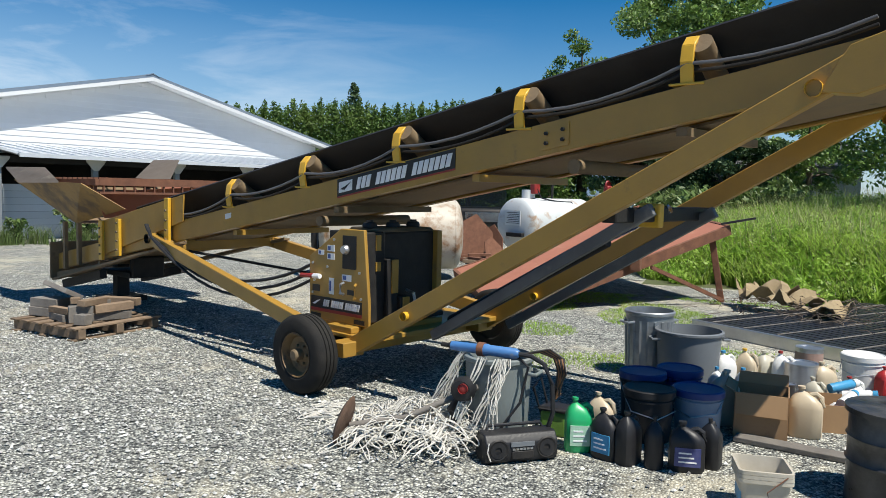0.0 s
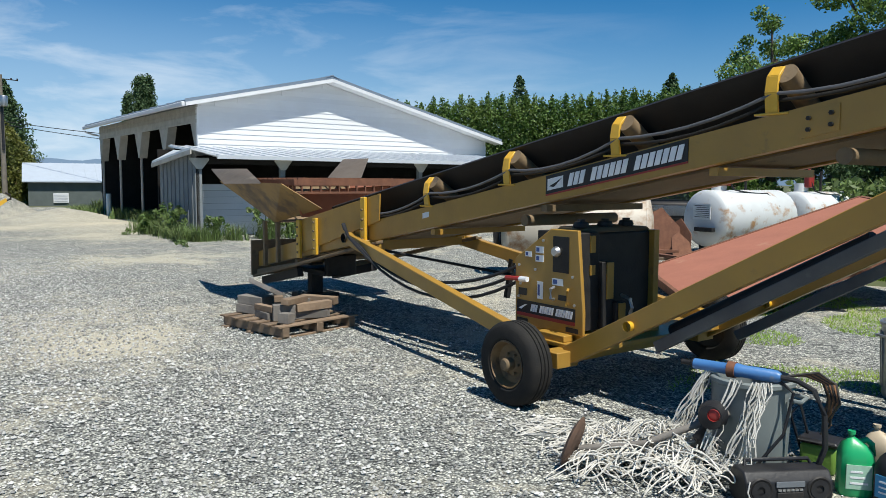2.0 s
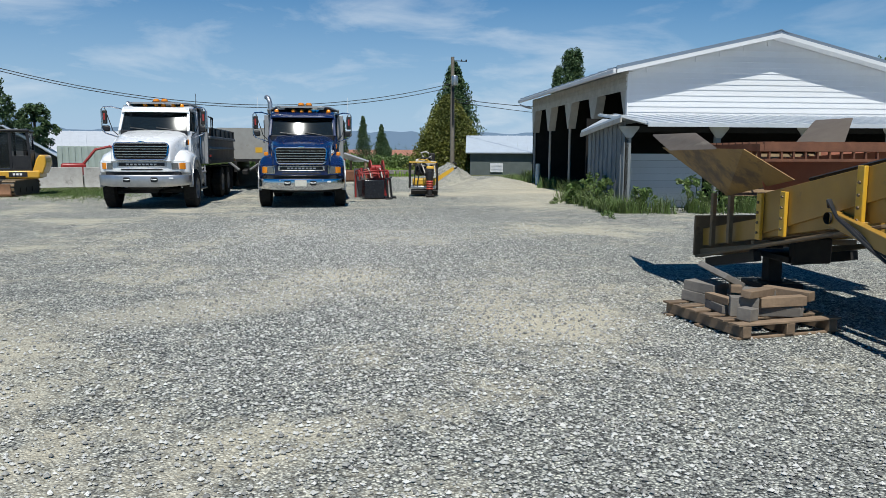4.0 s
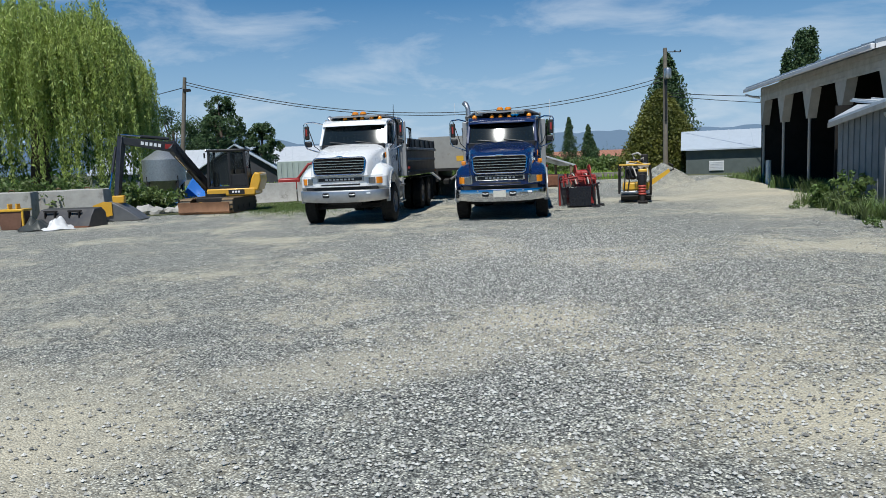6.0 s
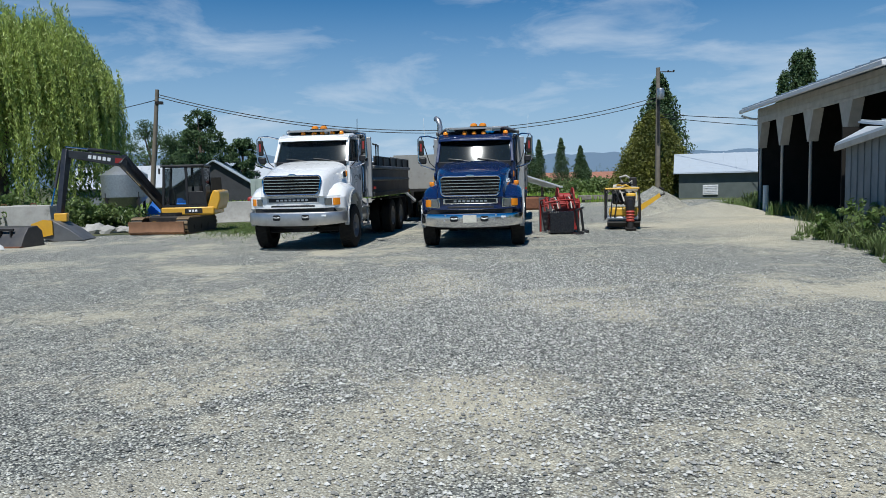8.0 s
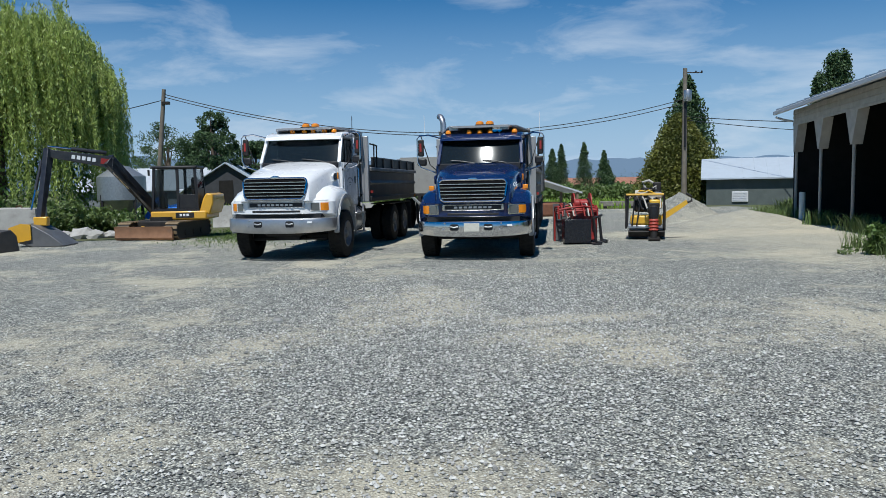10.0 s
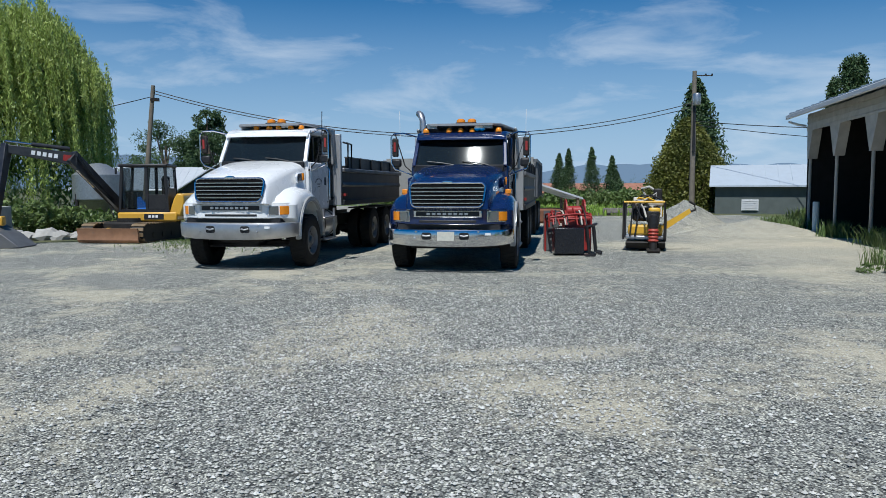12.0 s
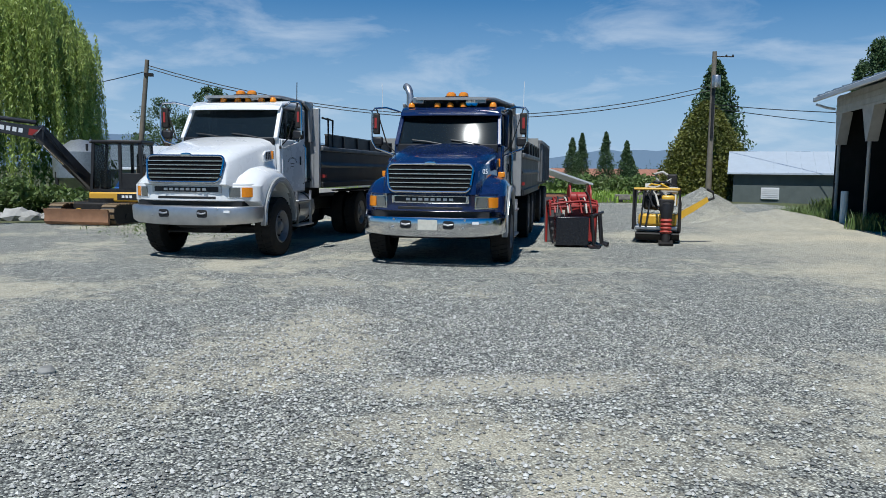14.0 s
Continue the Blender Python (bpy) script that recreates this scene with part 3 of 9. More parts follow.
    # floor and an added partition in near-black, painting the shade of the bays
    part("bay_floor", box(B(), (0.15, 0.15, 0.0), (W - 0.15, L - 0.15, 0.02)), DARKSHADE, barn)
    part("shade_partition", box(B(), (5.2, 0.15, 0.02), (5.3, L - 0.15, 4.2)), DARKSHADE, barn)
    part("red_machine_bonnet", box(B(), (1.2, 4.0, 0.45), (2.6, 5.2, 0.95)), REDP, barn, bevel=0.1)
    # lean-to in front of the gable
    lt = thing("lean_to_shed", "low open-fronted lean-to shed with pale metal roof", "shed", BARN)
    F = -3.75
    part("roof_sheet", prism(B(), [(F - 0.35, 2.17), (-0.05, 2.58), (-0.05, 2.63), (F - 0.35, 2.22)], -0.95, 11.4, "x"), METALROOF, lt, "white corrugated roof sheets", smooth=False)
    for i in range(28):
        x = -0.9 + i * 0.445
        part("roof_rib", prism(B(), [(F - 0.36, 2.222), (-0.05, 2.632), (-0.05, 2.66), (F - 0.36, 2.25)], x, x + 0.05, "x"), METALROOF, lt, smooth=False)
    part("eave_flashing", box(B(), (-0.95, F - 0.40, 2.13), (11.4, F - 0.355, 2.23)), METALROOF, lt)
    part("end_roof", loft(B(), [[(-1.62, F - 0.3, 2.36), (-1.62, -0.6, 2.06), (-1.62, -0.6, 2.12), (-1.62, F - 0.3, 2.42)], [(-0.96, F - 0.3, 2.2), (-0.96, -0.6, 2.42), (-0.96, -0.6, 2.48), (-0.96, F - 0.3, 2.26)]], closed=True), METALROOF, lt, "weathered pale roof end", smooth=False)
    part("verge_board", loft(B(), [[(x, F - 0.3, 2.24), (x, -0.6, 1.94), (x, -0.6, 2.055), (x, F - 0.3, 2.355)] for x in (-1.64, -1.60)], closed=True), CREAM, lt, smooth=False)
    for i in range(17):
        y = F + i * 0.18
        part("plank", box(B(), (-1.42 - 0.02 * (i % 2), y + 0.004, 0.0), (-1.39, y + 0.176, 2.29 - (y - F) * 0.09)), GREYBOARD, lt, smooth=False)
    part("side_frame", box(B(), (-1.385, F, 0), (-1.3, -0.7, 1.95)), DARKSHADE, lt)
    for i in range(6):
        x = -1.3 + i * 2.4
        part("post", box(B(), (x - 0.07, F, 0), (x + 0.07, F + 0.14, 2.14)), GREYBOARD, lt, bevel=0.008)
        part("brace", prism(B(), [(x - 0.07, 1.86), (x + 0.07, 1.86), (x + 0.26, 2.10), (x + 0.26, 2.15), (x - 0.26, 2.15), (x - 0.26, 2.10)], F - 0.03, F - 0.003), CREAM, lt, smooth=False)
    for i in range(8):
        part("low_board", box(B(), (-1.29, F + 0.85, 0.02 + i * 0.18), (1.1, F + 0.878, 0.195 + i * 0.18)), SIDING, lt, smooth=False)
    part("header_beam", box(B(), (-1.3, F + 0.01, 2.0), (11.2, F + 0.13, 2.16)), DARKSHADE, lt)
    # added dark sheet before the white gable, standing for shade inside
    part("shade_lining", box(B(), (-1.3, -0.12, 0), (11.2, -0.06, 2.5)), DARKSHADE, lt)
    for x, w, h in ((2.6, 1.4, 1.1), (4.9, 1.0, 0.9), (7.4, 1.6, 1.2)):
        part("stored_crate", box(B(), (x, F + 1.0, 0), (x + w, F + 2.2, h)), DARKSHADE, lt, bevel=0.03)


build_barn()


# ---- conveyor ----
CONV = pose(-2.61, 6.16, 0, 0, 0, -20.96)


def bz(x):
    """Top of the side beams."""
    return 1.58 + 0.18 * x


def wheel(parent, x, y, r, w, rim_mat, outer, lugs=5, hub_mat=None):
    """A tyre with tread grooves, a dished rim, hub and bolts."""
    wh = part("wheel", lathe(B(), [(r * 0.56, -w * 0.42), (r * 0.62, -w * 0.5), (r * 0.86, -w * 0.5), (r * 0.96, -w * 0.42), (r, -w * 0.3), (r, -w * 0.2), (r * 0.97, -w * 0.19),
        (r * 0.97, -w * 0.15), (r, -w * 0.14), (r, -w * 0.03), (r * 0.97, -w * 0.02), (r * 0.97, w * 0.02), (r, w * 0.03), (r, w * 0.14), (r * 0.97, w * 0.15), (r * 0.97, w * 0.19),
        (r, w * 0.2), (r, w * 0.3), (r * 0.96, w * 0.42), (r * 0.86, w * 0.5), (r * 0.62, w * 0.5), (r * 0.56, w * 0.42), (r * 0.56, -w * 0.42)], 40, (x, y, r), "y"), TYRE, parent, "worn black tyre")
    o = outer
    part("rim", lathe(B(), [(r * 0.57, o * w * 0.46), (r * 0.54, o * w * 0.48), (r * 0.5, o * w * 0.38), (r * 0.46, o * w * 0.18), (r * 0.30, o * w * 0.12), (r * 0.17, o * w * 0.22), (0, o * w * 0.22)], 32, (x, y, r), "y"), rim_mat, wh)
    part("rim_back", lathe(B(), [(r * 0.57, -o * w * 0.4), (0, -o * w * 0.35)], 24, (x, y, r), "y"), DARK, wh)
    part("hub", lathe(B(), [(r * 0.15, o * w * 0.2), (r * 0.15, o * w * 0.52), (r * 0.11, o * w * 0.58), (0, o * w * 0.58)], 16, (x, y, r), "y"), hub_mat or rim_mat, wh)
    for i in range(lugs):
        t = 2 * math.pi * i / lugs
        c = (x + math.cos(t) * r * 0.24, y, r + math.sin(t) * r * 0.24)
        part("wheel_nut", lathe(B(), [(r * 0.035, o * w * 0.15), (r * 0.035, o * w * 0.27), (0, o * w * 0.27)], 6, c, "y"), hub_mat or rim_mat, wh)
    return wh


def lettered_bars(parent, x0, x1, z0, z1, y, words, slope, material, lean=0.25):
    """Plain letter-like bars for lettering, along x, rising with slope."""
    n = sum(words) + len(words) - 1
    step = (x1 - x0) / n
    i = 0
    for wd in words:
        for _ in range(wd):
            xa, xb = x0 + i * step + step * 0.12, x0 + (i + 1) * step - step * 0.12
            za, zb = slope * (xa - x0), slope * (xb - x0)
            ln = (z1 - z0) * lean
            bm = prism(B(), [(xa, z0 + za), (xb, z0 + zb), (xb + ln, z1 + zb), (xa + ln, z1 + za)], y, y - 0.004)
            part("letter_bar", bm, material, parent, smooth=False)
            i += 1
        i += 1


def build_conveyor():
    cv = thing("belt_conveyor", "yellow wheeled belt conveyor with black belt and dirty paint", "conveyor", CONV)
    WID = 1.15
    XE = 4.02
    # side beams: C channels
    for y, o in ((0.0, -1), (WID, 1)):
        t, fl = 0.01, -o * 0.07
        prof = [(o * t, 0), (o * t, -0.2), (fl, -0.2), (fl, -0.186), (-o * t, -0.186), (-o * t, -0.014), (fl, -0.014), (fl, 0)]
        bm = loft(B(), [[(x, y + p, bz(x) + q) for p, q in prof] for x in (-5.5, XE)], closed=True)
        part("side_beam", bm, YELLOW, cv, "dull yellow steel channel beam")
        # lower tail channel
        bm = B()
        prism(bm, [(-5.5, 0.27), (-2.3, 0.93), (-2.3, bz(-2.3) - 0.22), (-4.2, bz(-4.2) - 0.26), (-5.5, bz(-5.5) - 0.24)], y + o * 0.02, y + o * 0.04)
        prism(bm, [(-5.5, 0.25), (-2.3, 0.91), (-2.3, 0.935), (-5.5, 0.275)], y + o * 0.02, y + o * 0.1)
        part("tail_channel", bm, BROWNED, cv, "dirt-browned lower tail channel", bevel=0.004)
        # bolted splice plates
        for x in (2.05,):
            bm = B()
            prism(bm, [(x - 0.1, bz(x - 0.1) - 0.17), (x + 0.1, bz(x + 0.1) - 0.17), (x + 0.1, bz(x + 0.1) - 0.03), (x - 0.1, bz(x - 0.1) - 0.03)], y + o * 0.011, y + o * 0.018)
            part("splice_plate", bm, YELLOW, cv)
            for i in (-0.06, 0.06):
                for k in (-0.07, -0.13):
                    part("bolt", lathe(B(), [(0.013, 0), (0.013, o * 0.016), (0, o * 0.016)], 6, (x + i, y + o * 0.018, bz(x + i) + k), "y"), DARK, cv)
    # belt: trough above, flat return below
    bm = B()
    prof = [(0.09, 0.30), (0.14, 0.245), (0.38, 0.04), (WID - 0.38, 0.04), (WID - 0.14, 0.245), (WID - 0.09, 0.30), (WID - 0.11, 0.315), (WID - 0.38, 0.065), (0.38, 0.065), (0.11, 0.315)]
    loft(bm, [[(x, a, bz(x) + b) for a, b in prof] for x in (-3.6, -1.0, 2.0, XE)], closed=True)
    part("belt", bm, BELT, cv, "black rubber troughed belt")
    bm = B()
    prism(bm, [(-4.8, bz(-4.8) - 0.20), (XE, bz(XE) - 0.20), (XE, bz(XE) - 0.185), (-4.8, bz(-4.8) - 0.185)], 0.22, WID - 0.22)
    part("return_belt", bm, BROWNED, cv, "underside of the return belt")
    part("head_pulley", tube(B(), [(XE + 0.02, 0.08, bz(XE) - 0.06), (XE + 0.02, WID - 0.08, bz(XE) - 0.06)], 0.15, 20), BELT, cv, "rubber-lagged head pulley")
    x = -4.4
    while x < XE - 0.3:
        part("cross_member", beam(B(), (x, 0.02, bz(x) - 0.24), (x, WID - 0.02, bz(x) - 0.24), 0.06, 0.05), YELLOW if int(x * 10) % 2 else BROWNED, cv)
        x += 1.45
    for x in (-0.3, 2.15):
        part("return_roller", tube(B(), [(x, 0.05, bz(x) - 0.30), (x, WID - 0.05, bz(x) - 0.30)], 0.045, 14), BROWNED, cv)
    # idler stations: hoop bracket, roller end
    for i in range(6):
        x = -1.56 + i * 1.11
        for y, o in ((0.0, 1), (WID, -1)):
            b0 = bz(x)
            bm = B()
            w = 0.05
            pts = [(0.0, 0.0), (-0.02, 0.12), (-0.005, 0.21), (0.05, 0.262), (0.11, 0.25)]
            for (a0, h0), (a1, h1) in zip(pts, pts[1:]):
                beam(bm, (x, y + o * a0, b0 + h0), (x, y + o * (a1 + 0.002), b0 + h1 + 0.004), 0.075, 0.018)
            box(bm, (x - 0.1, y - 0.02, b0), (x + 0.1, y + 0.05, b0 + 0.014))
            br = part("idler_bracket", bm, BRIGHT, cv, "bright yellow hoop bracket", bevel=0.004)
            part("roller", tube(B(), [(x + 0.06, y + o * 0.02, b0 + 0.225), (x + 0.06, y + o * 0.33, b0 + 0.03)], 0.062, 16), BROWNED, br)
        part("centre_roller", tube(B(), [(x + 0.06, 0.38, bz(x) - 0.03), (x + 0.06, WID - 0.38, bz(x) - 0.03)], 0.06, 14), BROWNED, cv)
    # hydraulic lines along the near beam
    for k, (yy, zz) in enumerate(((-0.015, 0.085), (0.02, 0.05))):
        pts = []
        for i in range(6):
            xa = -2.6 + i * 1.095
            pts += sag((xa, yy, bz(xa) + zz + 0.03 * (i > 0)), (xa + 1.095, yy, bz(xa + 1.095) + zz + 0.03), 0.05 + 0.03 * rng.random(), 6)[:-1]
        part("hydraulic_line", tube(B(), pts, 0.011, 8), mat("grey_hose_%d" % k, (0.13, 0.13, 0.14), 0.5, 0.2, scale=9) if k == 0 else DARK, cv, "grey hydraulic hose")
    # skirt boards and upright stakes near the hopper
    part("skirt_board", prism(B(), [(-4.12, bz(-4.12) - 0.16), (-2.36, bz(-2.36) - 0.02), (-2.34, bz(-2.34) + 0.25), (-4.12, bz(-4.12) + 0.24)], -0.035, -0.02), YELLOW, cv, bevel=0.003)
    part("skirt_board", prism(B(), [(-4.12, bz(-4.12) - 0.16), (-2.36, bz(-2.36) - 0.02), (-2.34, bz(-2.34) + 0.25), (-4.12, bz(-4.12) + 0.24)], WID + 0.02, WID + 0.035), YELLOW, cv, bevel=0.003)
    for xs, a, b in ((-4.15, -0.22, 0.24), (-3.72, -0.22, 0.20), (-2.62, -0.24, 0.26)):
        st = part("stake", box(B(), (xs - 0.045, -0.075, bz(xs) + a), (xs + 0.045, -0.04, bz(xs) + b)), BRIGHT, cv, "bright yellow stake bracket", bevel=0.006)
        for k in range(4):
            part("bolt", lathe(B(), [(0.014, 0), (0.014, -0.014), (0, -0.014)], 6, (xs, -0.075, bz(xs) + a + 0.07 + k * 0.1), "y"), BROWNED, st)
    for xs in (-5.15, -4.75):
        part("rib", box(B(), (xs - 0.03, -0.085, 0.36 + (xs + 5.47) * 0.2), (xs + 0.03, -0.04, 1.02)), BROWNED, cv, bevel=0.004)
        part("rib", box(B(), (xs - 0.03, WID + 0.04, 0.36 + (xs + 5.47) * 0.2), (xs + 0.03, WID + 0.085, 1.02)), BROWNED, cv, bevel=0.004)
    # sign on the near beam
    sg = part("sign", prism(B(), [(0.0, bz(0.0) - 0.145), (1.24, bz(1.24) - 0.145), (1.24, bz(1.24) - 0.008), (0.0, bz(0) - 0.008)], -0.0145, -0.011), BLACK, cv, "black sign strip with white lettering")
    part("sign_edge", prism(B(), [(0.0, bz(0.0) - 0.158), (1.24, bz(1.24) - 0.158), (1.24, bz(1.24) - 0.146), (0.0, bz(0) - 0.146)], -0.0145, -0.011), REDP, sg)
    part("sign_emblem", prism(B(), [(0.02, bz(0.02) - 0.12), (0.18, bz(0.18) - 0.12), (0.18, bz(0.18) - 0.035), (0.02, bz(0.02) - 0.035)], -0.016, -0.0148), WHITEP, sg, "white emblem panel")
    part("sign_emblem_mark", prism(B(), [(0.035, bz(0.03) - 0.09), (0.09, bz(0.09) - 0.105), (0.17, bz(0.17) - 0.05), (0.10, bz(0.1) - 0.075)], -0.0175, -0.0165), BLACK, sg)
    lettered_bars(sg, 0.22, 1.2, bz(0.22) - 0.125, bz(0.22) - 0.03, -0.0148, (3, 6, 7), 0.18, WHITEP)
    part("decal", prism(B(), [(-1.62, bz(-1.62) - 0.1), (-1.52, bz(-1.52) - 0.1), (-1.52, bz(-1.52) - 0.05), (-1.62, bz(-1.62) - 0.05)], -0.0145, -0.011), WHITEP, cv)
    # hopper
    zt, zb0 = 1.52, 1.0
    t = 0.015
    bm = B()
    loft(bm, [[(-5.82, -0.42, 1.53), (-5.82, -0.42 + t, 1.53), (-4.98, t, 1.0), (-4.98, 0.0, 1.0)], [(-3.88, -0.40, 1.50), (-3.88, -0.40 + t, 1.50), (-3.68, t, 1.22), (-3.68, 0.0, 1.22)]], closed=True)
    part("hopper_side", bm, mat("dirty_yellow_plate", (0.30, 0.18, 0.05), 0.6, color2=(0.17, 0.11, 0.05), scale=3, amount=0.7, bump=0.15, stain=(0.10, 0.065, 0.04), stain_scale=2.5, stain_at=0.5), cv, "dull yellow flared hopper plate")
    bm = B()
    loft(bm, [[(-5.82, WID + 0.42, zt), (-5.82, WID + 0.42 - t, zt), (-4.98, WID - t, zb0), (-4.98, WID, zb0)], [(-4.0, WID + 0.42, zt), (-4.0, WID + 0.42 - t, zt), (-4.1, WID - t, zb0 + 0.12), (-4.1, WID, zb0 + 0.12)]], closed=True)
    part("hopper_side", bm, PRIMER, cv, "rust-brown inner hopper plate")
    bm = B()
    loft(bm, [[(-5.82, -0.41, zt), (-5.82 + t, -0.41, zt), (-4.98 + t, 0.01, zb0), (-4.98, 0.01, zb0)], [(-5.82, WID + 0.41, zt), (-5.82 + t, WID + 0.41, zt), (-4.98 + t, WID - 0.01, zb0), (-4.98, WID - 0.01, zb0)]], closed=True)
    part("hopper_back", bm, BROWNED, cv)
    bm = B()
    loft(bm, [[(-4.0, -0.2, zt - 0.12), (-4.0 + t, -0.2, zt - 0.12), (-4.2 + t, 0.0, zb0 + 0.1), (-4.2, 0.0, zb0 + 0.1)], [(-3.95, WID + 0.42, zt), (-3.95 + t, WID + 0.42, zt), (-4.2 + t, WID, zb0 + 0.1), (-4.2, WID, zb0 + 0.1)]], closed=True)
    part("hopper_front", bm, PRIMER, cv)
    WINGST = mat("weathered_plate", (0.14, 0.115, 0.09), 0.7, color2=(0.09, 0.07, 0.055), scale=4, amount=0.6, bump=0.15, stain=(0.22, 0.19, 0.15), stain_scale=2)
    part("wing_plate", loft(B(), [[(-6.60, -0.250, 1.690), (-5.41, -0.200, 1.680), (-4.25, -0.490, 1.500), (-5.28, -0.550, 1.490)], [(-6.60, -0.244, 1.702), (-5.41, -0.194, 1.692), (-4.25, -0.484, 1.512), (-5.28, -0.544, 1.502)]], closed=True), WINGST, cv, "bare weathered wing plate")
    part("wing_plate", loft(B(), [[(-5.0, 0.75, 1.56), (-5.55, 1.30, 1.84), (-4.95, 1.36, 1.84), (-4.45, 0.95, 1.56)], [(-4.99, 0.765, 1.572), (-5.54, 1.315, 1.852), (-4.94, 1.375, 1.852), (-4.44, 0.965, 1.572)]], closed=True), WINGST, cv, "bare weathered wing plate")
    gz = zt + 0.03
    gr = part("grizzly_frame", B_frame(-5.75, -3.85, -0.25, WID + 0.3, gz), RUST, cv, "rusty bar screen over the hopper")
    for i in range(14):
        x = -5.7 + i * 0.14
        part("bar", box(B(), (x - 0.012, -0.2, gz - 0.055), (x + 0.012, WID + 0.26, gz + 0.02)), RUST, gr)
    for i in range(4):
        y = -0.1 + i * 0.4
        part("bar", box(B(), (-5.7, y - 0.012, gz + 0.004), (-3.9, y + 0.012, gz + 0.024)), RUST, gr)
    for i in range(18):
        x = -5.6 + i * 0.1
        part("rung", box(B(), (x - 0.008, -0.25, gz - 0.14), (x + 0.008, -0.215, gz - 0.07)), RUST, gr)
    part("lower_rail", box(B(), (-5.75, -0.255, gz - 0.165), (-3.85, -0.21, gz - 0.14)), RUST, gr)
    for i in range(13):
        y = -0.15 + i * 0.12
        part("rung", box(B(), (-3.885, y - 0.008, gz - 0.14), (-3.855, y + 0.008, gz - 0.07)), RUST, gr)
    part("lower_rail", box(B(), (-3.89, -0.2, gz - 0.165), (-3.85, WID + 0.3, gz - 0.14)), RUST, gr)
    # tail stand
    part("tail_plate", box(B(), (-5.56, -0.1, 0.27), (-5.52, WID + 0.1, 0.74)), BROWNED, cv, bevel=0.005)
    part("tail_guard", box(B(), (-5.60, 0.0, 0.42), (-5.565, 0.3, 0.70)), DARK, cv)
    part("skid", beam(B(), (-5.45, 0.05, 0.2), (-4.35, 0.05, 0.42), 0.08, 0.1), DARK, cv)
    part("skid", beam(B(), (-5.45, WID - 0.05, 0.2), (-4.35, WID - 0.05, 0.42), 0.08, 0.1), DARK, cv)
    part("stand_post", box(B(), (-5.0, 0.46, 0.06), (-4.86, 0.62, 0.5)), DARK, cv, bevel=0.006)
    part("stand_foot", box(B(), (-5.15, 0.3, 0.0), (-4.7, 0.78, 0.06)), DARK, cv, bevel=0.006)
    part("tow_bracket", box(B(), (-5.0, 0.3, 0.36), (-4.2, 0.75, 0.43)), DARK, cv, bevel=0.01)
    part("coupler", box(B(), (-4.25, 0.32, 0.36), (-4.15, 0.73, 0.62)), DARK, cv, bevel=0.02)
    # axle, legs and struts
    part("axle_beam", box(B(), (0.22, -0.48, 0.24), (0.38, WID + 0.48, 0.37)), YELLOW, cv, bevel=0.008)
    part("platform", box(B(), (-0.15, -0.22, 0.36), (0.62, WID + 0.2, 0.40)), YELLOW, cv, bevel=0.006)
    for y, o in ((-0.56, -1), (WID + 0.56, 1)):
        wheel(cv, 0.30, y, 0.29, 0.19, mat("tan_rim", (0.20, 0.12, 0.05), 0.6, scale=8, amount=0.6, stain=(0.06, 0.04, 0.025), stain_scale=7, stain_at=0.5), o, 6, BROWNED)
    for y0, y1 in ((-0.06, -0.40), (WID + 0.06, WID + 0.40)):
        part("leg", beam(B(), (-2.95, y0, 0.93), (0.3, y1, 0.40), 0.075, 0.125), YELLOW, cv, "dull yellow box-section leg", bevel=0.006)
        part("pivot_pin", lathe(B(), [(0.05, -0.06), (0.05, 0.06), (0, 0.06)], 14, (-2.95, y0, 0.93), "y"), DARK, cv)
        # lift strut and fixed bracket at its top
        sy = y1 * 0.55 if y1 < 0 else WID + 0.2
        part("lift_strut", beam(B(), (0.47, sy, 0.33), (3.75, sy, 2.09 if y1 < 0 else 2.2), 0.07, 0.13), YELLOW, cv, "dull yellow lift strut", bevel=0.006)
        part("strut_bracket", prism(B(), [(3.62, 1.98), (3.78, 1.96), (4.1, 2.06), (4.1, 2.30), (3.74, 2.18)], sy - 0.05, sy + 0.06), YELLOW, cv, bevel=0.005)
        part("strut_pin", lathe(B(), [(0.04, -0.06), (0.04, 0.06), (0, 0.06)], 14, (3.6, sy, 2.0), "y"), BRIGHT, cv)
        part("strut_pin", lathe(B(), [(0.032, -0.05), (0.032, 0.05), (0, 0.05)], 14, (1.03, sy - 0.02, 0.625), "y"), BRIGHT, cv)
        part("strut_pin", lathe(B(), [(0.03, -0.05), (0.03, 0.05), (0, 0.05)], 14, (0.49, sy - 0.02, 0.335), "y"), BRIGHT, cv)
        part("axle_plate", box(B(), (0.20, sy - 0.16, 0.26), (0.52, sy + 0.045, 0.37)), YELLOW, cv, bevel=0.006)
    part("inner_strut", beam(B(), (0.95, 0.12, 0.43), (2.65, 0.12, 1.42), 0.055, 0.075), GREYSTEEL, cv, "blackened telescopic inner strut", bevel=0.006)
    part("inner_strut", beam(B(), (0.95, WID - 0.1, 0.40), (2.65, WID - 0.1, 1.40), 0.055, 0.075), GREYSTEEL, cv, "blackened telescopic inner strut", bevel=0.006)
    part("strut_crosspiece", beam(B(), (2.5, -0.12, 1.38), (2.5, WID + 0.1, 1.38), 0.10, 0.09), DARK, cv, bevel=0.01)
    part("cylinder_bracket", box(B(), (2.44, 0.36, 1.30), (2.58, 0.43, 1.45)), BRIGHT, cv, bevel=0.01)
    part("lift_cylinder", tube(B(), [(0.75, 0.57, 0.45), (2.1, 0.57, 1.2)], 0.06, 14), DARK, cv)
    part("cylinder_rod", tube(B(), [(2.1, 0.57, 1.2), (2.55, 0.57, 1.42)], 0.03, 12), CHROME, cv)
